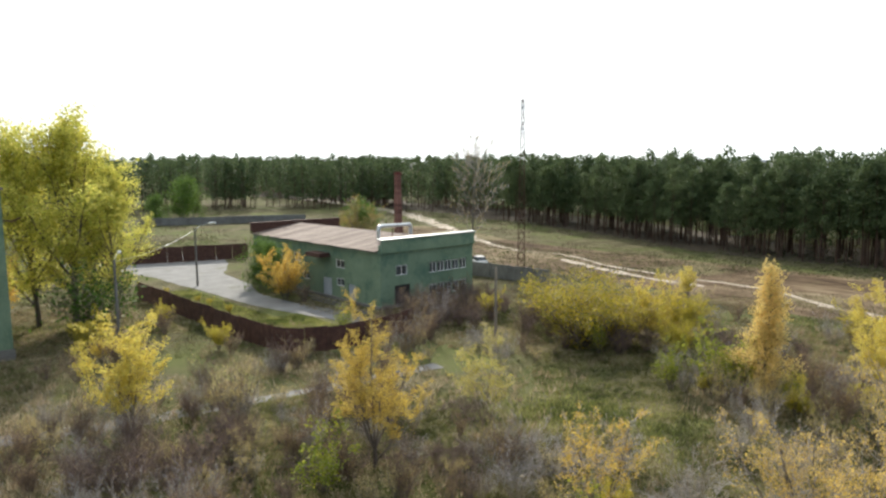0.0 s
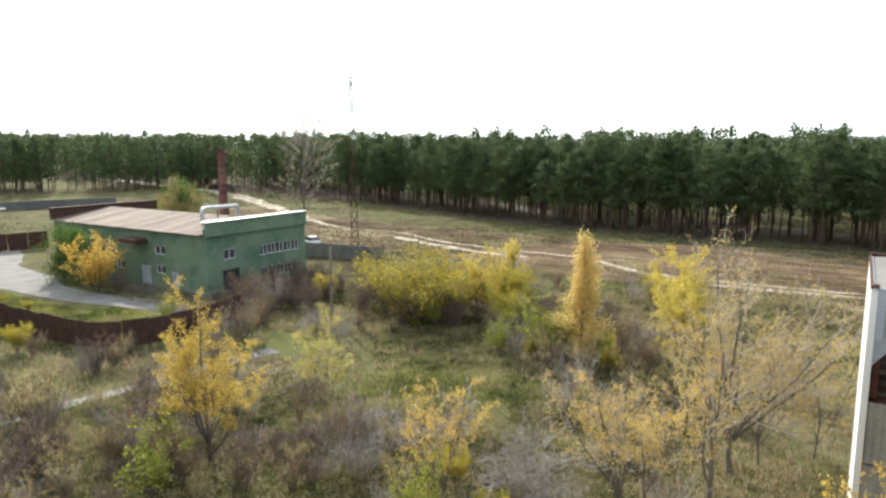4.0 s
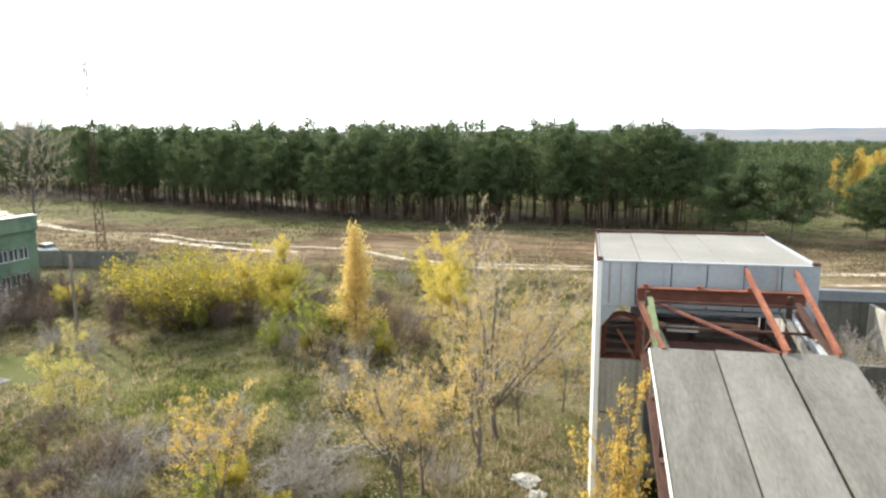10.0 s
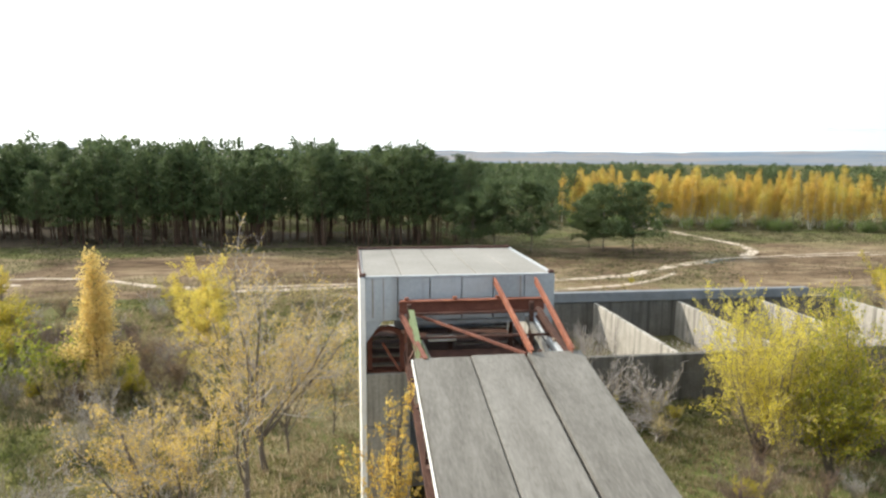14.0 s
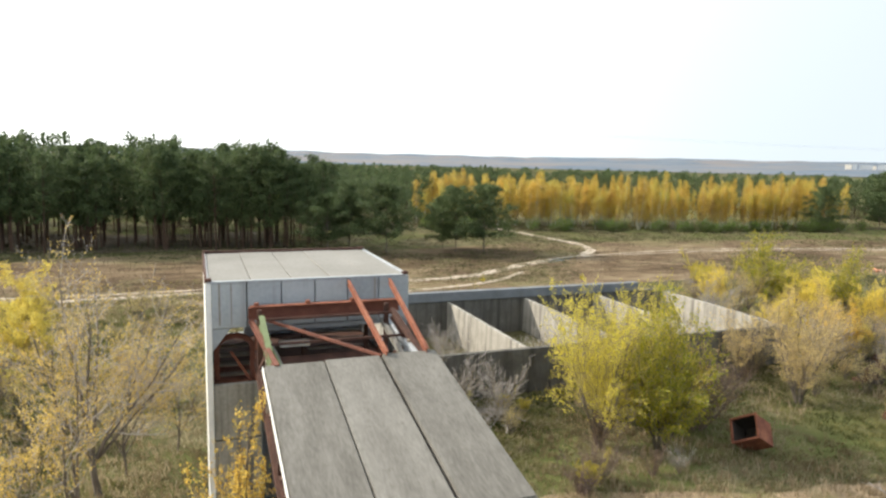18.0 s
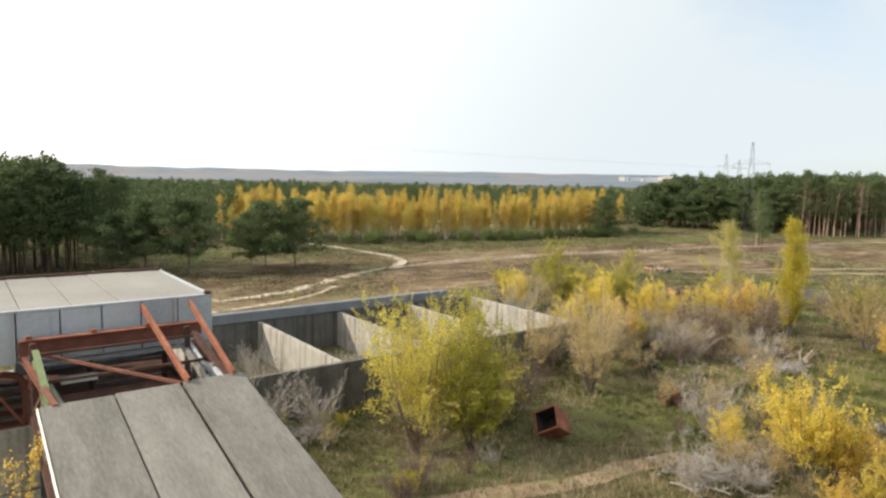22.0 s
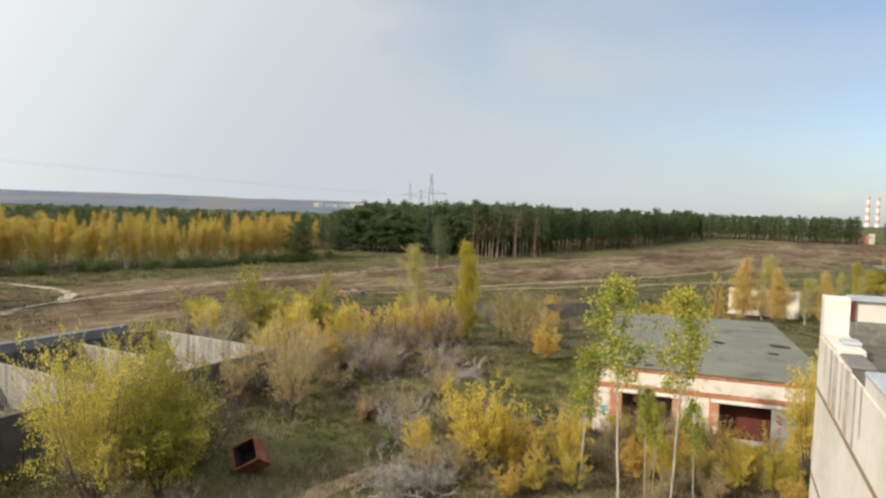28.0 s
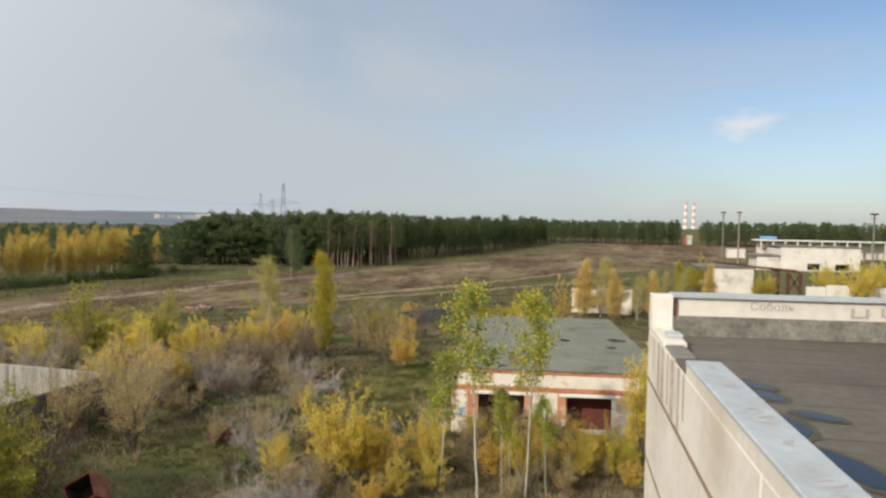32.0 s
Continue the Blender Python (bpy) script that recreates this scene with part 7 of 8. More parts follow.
P("goldtall", 16.2, -36.0, 3.2)
P("orangebush", 12.6, -34.8, 3.4)
P("ytall", 10.6, -36.4, 3.8)
P("bareshrub", 17.5, -28.6, 3.0)
P("bareshrub", 15.8, -30.5, 2.6)
P("slender", 6.8, -34.7, 11.4, 1.05, 20)
P("slender", 4.3, -35.6, 11.0, 1.0, 140)
P("slender", 9.0, -35.2, 7.6, 1.2, 250)
P("slender", 5.1, -35.0, 5.2, 0.9, 300)
P("slender", 5.6, -35.4, 6.0, 0.9, 80)
P("slender", 3.2, -35.9, 5.4, 1.0, 10)
P("ytall", -2.2, -41.5, 7.6, 0.6)
P("ytall", 4.7, -37.0, 3.4, 0.7)
P("ytall", 1.6, -38.4, 2.8, 0.8)
P("gyoung", -0.8, -39.2, 3.6, 0.8)
P("orangebush", 6.4, -37.6, 2.6)
P("ytall", 9.0, -78.0, 6.4)
P("gyoung", 13.5, -79.0, 7.0)
P("gallerytree", 6.5, -92.0, 8.0, 1.0)
P("poplar", 4.2, -111.0, 9.6, 1.35)
P("palepoplar", 1.6, -112.0, 9.0, 1.2)
P("poplar", -0.6, -110.5, 8.4, 1.3)
P("palepoplar", -4.2, -110.5, 6.4, 1.2)
P("poplar", -7.0, -111.5, 8.0, 1.3)
P("palepoplar", -9.0, -116.0, 7.0, 0.8)
P("palepoplar", -11.5, -118.0, 6.6, 0.8)
P("poplar", -17.5, -128.0, 8.6, 1.3)
P("ypoplar", -12.0, -125.0, 8.5)
P("gyoung", -18.0, -150.0, 8.5)
P("gyoung", -27.6, -134.5, 7.4, 0.8)
P("ytall", -29.0, -135.5, 6.0, 0.8)
P("ytall", -45.0, -158.0, 7.0)
P("ytall", -62.0, -150.0, 8.0)
P("ytall", -68.0, -156.0, 8.5)
P("ytall", -45.5, -139.0, 9.0)
P("goldtall", -42.0, -142.0, 7.0)
P("ytall", -50.0, -146.0, 8.5)
P("ytall", -125.0, -330.0, 17.0)
P("ytall", -150.0, -330.0, 19.0)
P("ytall", -168.0, -330.0, 18.0)


def scatter(keys, n, x0, x1, y0, y1, lo, hi, seed, keep_off=()):
    r = random.Random(seed)
    done = 0
    while done < n:
        x, y = r.uniform(x0, x1), r.uniform(y0, y1)
        if any(abs(x - a) < c and abs(y - b) < d for a, b, c, d in keep_off):
            continue
        P(r.choice(keys), x, y, r.uniform(lo, hi))
        done += 1


CLEAR = ((34, 24, 6, 7), (29, 15, 4, 3.5), (25, 2.5, 3, 2))
scatter(("brownshrub", "thinshrub", "brownshrub", "darkthicket", "bareshrub"), 120, 3, 25, 20, 44, 1.4, 3.0, 1, CLEAR)
scatter(("thinshrub", "bareshrub", "thinshrub", "brownshrub", "gyoung"), 30, 20, 44, 5, 24, 1.2, 2.6, 2, CLEAR)
scatter(("thinshrub", "brownshrub", "bareshrub"), 18, 24, 42, 27, 46, 1.4, 3.0, 3, CLEAR + ((34.5, 46, 3, 3),))
scatter(("thinshrub", "bareshrub", "thinshrub", "gyoung", "brownshrub"), 44, 40, 66, 2, 46, 1.6, 3.6, 4, CLEAR)
scatter(("gyoung", "thinshrub", "brownshrub"), 8, 16, 24.4, 48, 66, 1.4, 3.0, 5)
scatter(("ytall", "gyoung", "brownshrub"), 10, 5, 17, 50, 64, 1.6, 3.4, 6)
scatter(("gyoung", "greenbush"), 8, 27, 31.5, 56, 82, 0.5, 1.3, 7)
scatter(("brownshrub", "bareshrub", "thinshrub", "gyoung"), 16, 24, 36, -24, -9, 1.0, 2.6, 8, ((25, -28, 3, 4),))
scatter(("strawtree", "ytall", "brownshrub", "strawtree", "thinshrub", "bareshrub", "darkthicket"), 28, 29, 56, -76, -45, 3.2, 5.8, 19, ((31, -50, 3, 3), (38, -57, 3, 5), (45, -68, 4, 7)))
scatter(("thinshrub", "strawtree", "brownshrub", "strawtree"), 14, 22, 36, -60, -32, 1.6, 3.2, 29, ((25.5, -29, 4, 5),))
scatter(("brownshrub", "thinshrub", "brownshrub", "bareshrub"), 14, 31.5, 39.5, 34, 49.5, 1.6, 2.5, 20)
scatter(("thinshrub", "brownshrub", "darkthicket", "bareshrub"), 26, 30, 52, -76, -44, 1.4, 3.4, 9, ((45, -68, 4, 6),))
scatter(("strawtree", "thinshrub", "orangebush"), 12, -2, 12, -44.5, -38, 1.6, 2.8, 31)
scatter(("strawtree", "ytall", "goldtall", "thinshrub", "strawtree"), 20, 2, 20, -45, -32, 1.4, 3.4, 30)
scatter(("thinshrub", "strawtree", "thinshrub", "brownshrub", "ytall"), 30, 0, 13, -46, -36, 1.3, 2.8, 36)
scatter(("bareshrub", "thinshrub", "orangebush", "brownshrub"), 16, 9, 24, -40, -31, 0.8, 2.0, 10)
scatter(("brownshrub", "orangebush", "thinshrub", "gyoung"), 22, -3, 10, -45, -36.5, 0.8, 2.4, 11)
scatter(("orangebush", "brownshrub", "thinshrub"), 14, 16, 34, -100, -70, 1.2, 3.0, 12)
scatter(("darkthicket", "bareshrub", "darkthicket"), 34, 46, 66, 12, 40, 1.8, 3.4, 32)
scatter(("darkthicket", "brownshrub"), 18, 39, 54, 42, 54.5, 1.8, 3.0, 33)
scatter(("strawtree", "bareshrub", "thinshrub", "goldtall"), 22, 30, 40, -58, -36, 2.0, 5.0, 34)
for i, (x, y) in enumerate(along(BELT, 64, 0.8, -4.5, -1.0, rng)):
    P("greenbush", x, y, 1.3 + 0.9 * ((i * 37) % 10) / 10)
scatter(("thinshrub", "gyoung"), 14, 56, 76, -52, 8, 0.7, 1.6, 14)

# ---- grass and weeds ----
KEEP = ((GX0 - 0.5, GX1 + 0.5, GY0 - 0.5, GY1), (32, 37, 34, 84), (27, 52, 84, 118), (TX0, TX1, TY0, TY1), (37, 52, -42.5, -7), (-45, -0.6, -11, 8), (-5, 11.2, -72, -46.5))


def tufts(name, n, r0, r1, seed, mat, label, high, blades, width, lean, mask_scale, mask_cut, power=0.75, loose=0.12):
    """Grass: triangles in small bundles, in drifts."""
    r = np.random.default_rng(seed)
    rad = r0 + (r1 - r0) * r.random(n * 3) ** power
    az = np.radians(r.uniform(-100, 98, n * 3))
    x, y = rad * np.cos(az), rad * np.sin(az)
    ok = np.ones(len(x), bool)
    for a, b, c, d in KEEP:
        ok &= ~((x > a) & (x < b) & (y > c) & (y < d))
    drift = np.array([noise.noise(Vector((px * mask_scale, py * mask_scale, seed * 3.3))) for px, py in zip(x[ok], y[ok])])
    x, y = x[ok][drift > mask_cut][:n], y[ok][drift > mask_cut][:n]
    k = len(x)
    base = np.repeat(np.stack([x, y, rise_np(x, y)], axis=1), blades, axis=0) + np.concatenate([r.normal(size=(k * blades, 2)) * loose, np.zeros((k * blades, 1))], axis=1)
    h = np.repeat(r.uniform(0.5, 1.0, k), blades) * r.uniform(0.6, 1.1, k * blades) * high
    a = r.uniform(0, math.tau, k * blades)
    side = np.stack([np.cos(a), np.sin(a), np.zeros(k * blades)], axis=1) * width
    b = r.uniform(0, math.tau, k * blades)
    tip = np.stack([np.cos(b) * lean * h, np.sin(b) * lean * h, h], axis=1)
    v = np.stack([base - side, base + side, base + tip], axis=1).reshape(-1, 3)
    tagged(new(name, mesh_np(name, v, np.arange(len(v)).reshape(-1, 3), mat)), label, "grass", kind="stuff")


tufts("dry_grass", 52000, 12, 82, 21, L_DRYGRASS, "dry straw-coloured meadow grass", 0.34, 6, 0.028, 0.5, 0.09, -0.08)
tufts("green_grass", 54000, 12, 75, 22, L_GRASS, "green meadow grass", 0.28, 6, 0.03, 0.5, 0.07, -0.12)
tufts("dead_weeds", 7000, 13, 70, 23, L_WEED, "tall dead brown weed stalks", 0.8, 5, 0.022, 0.35, 0.10, 0.02)
tufts("short_grass", 50000, 12, 84, 25, L_GRASS, "short green turf between the tufts", 0.16, 4, 0.035, 0.7, 0.11, -0.3)
tufts("heath_tussocks", 30000, 58, 160, 24, L_HEATHER, "low brown heath tussocks", 0.22, 5, 0.06, 0.7, 0.045, 0.0, 0.8, 0.7)
tufts("far_tussocks", 16000, 140, 330, 26, L_HEATHER, "dark weeds on the far heath", 0.4, 4, 0.12, 0.7, 0.03, 0.0, 0.8, 1.2)
tufts("far_grass", 44000, 82, 200, 27, L_OLDGRASS, "dull olive grass on the far meadow", 0.28, 4, 0.08, 0.7, 0.03, -0.05, 0.9, 0.6)


def turf(x0, x1, y0, y1, n, seed, label, soft=True, mat=None):
    """A plot of short green grass."""
    r = np.random.default_rng(seed)
    if soft:
        c = np.stack([r.normal((x0 + x1) / 2, (x1 - x0) / 4, n), r.normal((y0 + y1) / 2, (y1 - y0) / 4, n), np.zeros(n)], axis=1)
    else:
        c = np.stack([r.uniform(x0, x1, n), r.uniform(y0, y1, n), np.zeros(n)], axis=1)
    a = r.uniform(0, math.tau, n)
    side = np.stack([np.cos(a), np.sin(a), a * 0], axis=1) * 0.035
    tip = np.stack([r.normal(size=n) * 0.08, r.normal(size=n) * 0.08, r.uniform(0.1, 0.3, n)], axis=1)
    v = np.stack([c - side, c + side, c + tip], axis=1).reshape(-1, 3)
    tagged(new("turf", mesh_np("turf", v, np.arange(len(v)).reshape(-1, 3), mat or L_TURF)), label, "grass", kind="stuff")


turf(26.4, 31.9, 47.5, 82, 16000, 41, "bright green grass strip inside the fence", False)
turf(30.5, 34.6, 47.5, 60, 6000, 44, "bright green grass strip inside the fence", False)
turf(11, 25, -68, -45, 30000, 42, "green grass beside the garage")
turf(27, 37, 16, 28, 7000, 43, "green clearing in the meadow")
turf(-1.5, 12, -46.3, -32, 30000, 45, "dry straw-coloured grass before the garage", False, L_DRYGRASS)

# leaves shed under the thin trees
rl = np.random.default_rng(61)
heap = []
for x, y, sg, n in ((22.3, 14.4, 1.6, 1400), (24.8, 7.6, 1.8, 900), (29.0, 4.8, 2.2, 900), (18.7, 25.2, 1.8, 2400), (32.0, 3.6, 1.6, 400), (11.4, 39.7, 1.8, 1600), (29.5, -20.5, 2.0, 500), (14.0, -33.4, 1.5, 700), (32.5, -37.5, 2.4, 700)):
    heap.append(np.stack([rl.normal(x, sg, n), rl.normal(y, sg, n), rl.uniform(0.06, 0.3, n)], axis=1))
v, f = leaves_np(rl, np.concatenate(heap), 0.085, 0.0, 0.7, 0.6)
tagged(new("fallen_leaves", mesh_np("fallen_leaves", v, f, L_SHED)), "pale yellow leaves shed in the grass", "leaves", kind="stuff")


# ---- far works buildings, seen over the roof ----
fb = tagged(empty("works_building"), "white block building with a broken slab eave", "building")
part("front_wall", wall_bm("x", -138.5, -0.4, -26.8, -19.0, 0, 7.4, []), M_BLOCKWORK, fb)
part("side_wall", boxes((-19.4, -148, 0, -19.0, -138.9, 7.0)), M_BLOCKWORK, fb)
part("rear_wall", boxes((-26.8, -148.4, 0, -19.0, -148, 7.0), (-26.8, -148, 0, -26.4, -138.9, 7.0)), M_BLOCKWORK, fb)
part("roof", boxes((-27.0, -148.6, 7.404, -16.4, -138.2, 7.65), bevel=0.04), M_CONCRETE, fb, "pale slab roof with a wide side eave")
cf = tagged(empty("steel_canopy"), "bare rusty steel canopy frame beside the white block", "canopy")
for x in (-31.2, -33.0, -35.2):
    part("post", bar((x, -138.8, 0), (x, -138.8, 7.0 - (x + 27) * -0.05), 0.55, 0.5), M_DARK_RUST, cf)
part("beam", bar((-19.5, -139.4, 8.4), (-35.4, -138.8, 7.0), 0.5, 0.4), M_DARK_RUST, cf)
part("brace", bar((-33.0, -138.8, 3.0), (-35.2, -138.8, 6.8), 0.3, 0.3), M_DARK_RUST, cf)
part("brace", bar((-35.2, -138.8, 3.0), (-33.0, -138.8, 6.8), 0.3, 0.3), M_DARK_RUST, cf)
part("roof_plate", bar((-26.9, -140.6, 7.75), (-35.4, -140.6, 7.1), 4.2, 0.12), M_DARKRED, cf, "rusty sheet roof of the canopy")
part("beam", bar((-27.2, -142.8, 7.6), (-35.4, -142.8, 7.0), 0.4, 0.35), M_DARK_RUST, cf)
for x in (-31.4, -35.2):
    part("rafter", bar((x, -138.8, 7.0), (x, -142.8, 7.0), 0.3, 0.3), M_DARK_RUST, cf)
lw = tagged(empty("ruined_wall"), "low broken white block wall", "wall")
for i, (x0, x1, z) in enumerate(((-36.5, -40, 4.2), (-40.05, -44, 4.6), (-44.05, -49, 4.3), (-49.05, -56, 4.5))):
    part("block_panel", boxes((x1, -140.4, 0, x0, -140, z), bevel=0.04), M_BLOCKWORK, lw)
wb = tagged(empty("white_hall"), "large windowless white works hall", "building")
Z0 = rise(-60, -233)
part("front_wall", wall_bm("x", -233, -0.5, -76, -53, Z0 - 0.3, 9.6, [(-64.6, -61, Z0 + 0.4, Z0 + 2.4), (-73, -69, Z0 + 0.4, Z0 + 2.4)]), M_BLOCKWORK, wb)
part("side_wall", boxes((-53.5, -252, Z0 - 0.3, -53, -233.5, 9.0)), M_BLOCKWORK, wb)
part("side_wall", boxes((-76, -252, Z0 - 0.3, -75.5, -233.5, 9.6)), M_BLOCKWORK, wb)
part("rear_wall", boxes((-75.5, -252.5, Z0 - 0.3, -53.5, -252, 9.6)), M_BLOCKWORK, wb)
part("roof", boxes((-76.3, -252.8, 9.604, -52.7, -232.7, 9.85)), M_CONCRETE, wb)
part("annex_roof", boxes((-53.0, -246, 6.6, -44.5, -232.5, 6.95)), M_CONCRETE, wb, "slab eave of the low annex")
part("annex_wall", boxes((-52.9, -246, Z0 - 0.3, -46, -233.2, 6.59)), M_BLOCKWORK, wb)
# Added black sheet behind the openings stands in for shade within the hall.
part("dark_interior", boxes((-74, -236, Z0 - 0.1, -60, -235.8, 6)), M_BLACK, wb)
lh = tagged(empty("long_shed"), "long pale shed with a thin white roof edge", "building")
Z1 = rise(-80, -300)
part("wall", boxes((-108, -306, Z1, -60, -305.5, 9.4)), M_CREAM, lh)
part("roof", boxes((-110, -307, 10.5, -58, -299, 10.9)), M_WHITE, lh)
for i in range(11):
    part("column", boxes((-107 + i * 4.6, -300.2, Z1 - 0.2, -106.4 + i * 4.6, -299.6, 10.49)), M_CREAM, lh)
tk = tagged(part("roof_tank", tube([(-67, -302, 11.6), (-60.5, -302, 11.6)], 0.7, 12), surface("faded_blue_paint", [(0.3, (0.12, 0.25, 0.42)), (0.7, (0.2, 0.36, 0.55))])), "blue cylindrical tank on the long shed", "tank")
sm = tagged(empty("small_shed"), "small white shed on the heath", "shed")
zs = rise(-48, -296)
part("wall", boxes((-54, -300, zs - 0.2, -47, -296, 7.0)), M_BLOCKWORK, sm)
part("roof", boxes((-54.3, -300.3, 7.004, -46.7, -295.7, 7.25)), M_CONCRETE, sm)

for az, r, zt, mat in ((-98.64, 260, 20.8, M_CONCRETE), (-99.8, 262, 20.9, M_WOOD), (-108.82, 205, 19.3, M_CONCRETE)):
    x, y = r * math.cos(radians(az)), r * math.sin(radians(az))
    fp = tagged(empty("floodlight_mast", x, y, rise(x, y)), "tall concrete floodlight mast among the works buildings", "mast", "floodlight masts")
    h = zt - rise(x, y)
    part("post", tube([(0, 0, -0.2), (0, 0, h)], [0.34, 0.2], 8), mat, fp)
    part("lamp_head", boxes((-0.9, -0.3, h, 0.9, 0.3, h + 0.5), bevel=0.05), M_DARK_RUST, fp)
    part("bracket", boxes((-0.5, -0.5, h - 0.9, 0.5, 0.5, h - 0.75)), M_DARK_RUST, fp)

M_RED = surface("red_chimney_paint", [(0.3, (0.50, 0.28, 0.25)), (0.7, (0.58, 0.35, 0.31))], scale=0.1, fine=1)
for az, r in ((-95.8, 1500), (-96.42, 1560)):
    x, y = r * math.cos(radians(az)), r * math.sin(radians(az))
    ch = tagged(empty("power_station_chimney", x, y, 13.5), "tall red and white banded chimney far off", "chimney", "banded chimneys")
    for i in range(8):
        z0, z1 = i * 7.4, (i + 1) * 7.4 - 0.05
        part("band", tube([(0, 0, z0), (0, 0, z1)], [4.0 - i * 0.16, 4.0 - (i + 1) * 0.16], 14), M_RED if i % 2 else M_WHITE, ch)
gx, gy = 426 * math.cos(radians(-95.95)), 426 * math.sin(radians(-95.95))
gh = tagged(empty("gatehouse", gx, gy, rise(gx, gy)), "small red and white building in the gap of the far wood", "building")
part("wall", boxes((-2.6, -3, -0.3, 0.0, 3, 5.6)), M_BLOCKWORK, gh, "white wall")
part("brick_wing", boxes((0.004, -3, -0.3, 3.2, 3, 4.6)), M_BRICK, gh, "red brick wing")
part("roof", boxes((-2.9, -3.2, 5.604, 0.1, 3.2, 5.9)), M_CONCRETE, gh)
# Town plaster with the bluish distance haze painted into its colour.
M_HAZE = surface("haze_blue_town_plaster", [(0.3, (0.30, 0.33, 0.37)), (0.7, (0.42, 0.45, 0.48))], scale=0.05, fine=0.3, bump=0.0)
rng2 = random.Random(3)
for i in range(16):
    az = -51.9 - i * 0.56 + rng2.uniform(-0.2, 0.2)
    r = 2150 + rng2.uniform(-60, 60)
    w, hgt = rng2.uniform(8, 30), rng2.uniform(1, 6)
    if 6 <= i <= 8:
        w, hgt = 34, 6 + 2 * (i % 2)
    x, y = r * math.cos(radians(az)), r * math.sin(radians(az))
    ap = tagged(empty("apartment_block", x, y, 13.8 + 12, az), "pale apartment block of the distant town", "apartment block", "distant town")
    part("wall", boxes((-6, -w / 2, -14, 6, w / 2, hgt)), M_CREAM if 6 <= i <= 8 else (M_HAZE if i % 3 else M_CREAM), ap)
    part("roof", boxes((-6.5, -w / 2 - 0.5, hgt + 0.01, 6.5, w / 2 + 0.5, hgt + 0.8)), M_HAZE, ap)

# ---- power line ----
M_PYLON = surface("dull_dark_lattice_steel", [(0.3, (0.05, 0.05, 0.05)), (0.7, (0.10, 0.10, 0.10))], scale=2, fine=9, rough=0.8)
lattice("power_pylon", 88.4, -165.2, 24.5, 3.4, [(19.0, 4.2)], "steel lattice power pylon at the wood's edge", 28, M_PYLON, 7, 0.05)
lattice("power_pylon", 190, -329, 26, 5, [(19.5, 4.2)], "distant steel power pylon", 30, M_STEELDARK, 8, 0.11)
lattice("power_pylon", 206, -371, 24, 5, [(18.5, 4.2)], "distant steel power pylon", 30, M_STEELDARK, 8, 0.11)


def wire(a, b, sag):
    a, b = Vector(a), Vector(b)
    pts = [a.lerp(b, i / 24) - Vector((0, 0, sag * 4 * (i / 24) * (1 - i / 24))) for i in range(25)]
    return tagged(part("power_line", tube(pts, 0.016, 4), M_STEEL), "thin sagging overhead power line", "power line", "overhead power lines")


for s in (-1, 1):
    wire((88.4 + s * 3.7, -165.2 + s * 2.0, 18.9), (176 + s * 2.8, 14 - s * 1.6, 27.0), 1.2)
    wire((88.4 + s * 3.7, -165.2 + s * 2.0, 18.9), (190 + s * 3.6, -329 + s * 2.1, 22.0), 3.0)
wire((17.6, 62.4, 7.0), (33.9, 84.4, 7.4), 0.5)

# ---- brick ruin behind the garage, corner of the green works hall ----
ru = tagged(empty("brick_ruin"), "roofless brick ruin behind yellow trees", "ruin")
part("wall", wall_bm("x", -116.5, -0.4, -3.6, 6.6, 0, 4.2, [(-1.6, 0.2, 0.8, 3.0), (2.4, 4.4, 0.8, 3.0)]), M_WHITEWASH, ru)
part("wall", wall_bm("y", 6.2, 0.4, -123, -116.9, 0, 3.6, []), M_BRICK, ru)
part("wall", wall_bm("y", -3.6, 0.4, -123, -116.9, 0, 3.9, []), M_BRICK, ru)
hall = tagged(empty("works_hall"), "tall dark green sheet-clad hall beside the lane", "building")
part("wall", boxes((-30, 61.2, 0.9, 9.35, 61.6, 13.6)), M_GREEN_PAINT, hall)
part("wall", boxes((8.95, 61.604, 0.9, 9.35, 78, 13.6)), M_GREEN_PAINT, hall)
part("plinth", boxes((-30, 61.1, 0, 9.45, 78, 0.9)), M_CONCRETE, hall, "grey concrete plinth")
part("roof", boxes((-30.2, 61.0, 13.603, 9.5, 78.2, 13.8)), M_CORRUGATED, hall)
part("bracket_lamp", tube([(9.3, 61.4, 11.2), (10.0, 61.3, 11.1), (10.6, 61.2, 11.4)], 0.07, 6), M_DARK_RUST, hall)

# ---- scrap, rubble and litter ----
tub = tagged(empty("rusty_container", 25.6, -28.1, 0.05, 30), "open red-brown rusty steel container lying askew", "container")
tub.matrix_basis = pose(25.6, -28.1, 0.55, -52, 30, 24) @ Matrix.Scale(0.78, 4)
for nm, s in (("side_panel", (-0.95, -0.85, 0, -0.89, 0.85, 1.7)), ("side_panel", (0.89, -0.85, 0, 0.95, 0.85, 1.7)), ("end_panel", (-0.885, -0.85, 0, 0.885, -0.79, 1.7)),
              ("end_panel", (-0.885, 0.79, 0, 0.885, 0.85, 1.7)), ("base_panel", (-0.885, -0.785, 0, 0.885, 0.785, 0.06))):
    part(nm, boxes(s), M_RUST if nm != "base_panel" else M_BLACK, tub)
# Black inner sheets, like the black base, stand in for shade inside the container.
part("liner", boxes((-0.88, -0.78, 0.065, -0.87, 0.78, 1.69), (0.87, -0.78, 0.065, 0.88, 0.78, 1.69), (-0.865, -0.78, 0.065, 0.865, -0.77, 1.69), (-0.865, 0.77, 0.065, 0.865, 0.78, 1.69)), M_BLACK, tub, "black sheets put in for the shade inside")
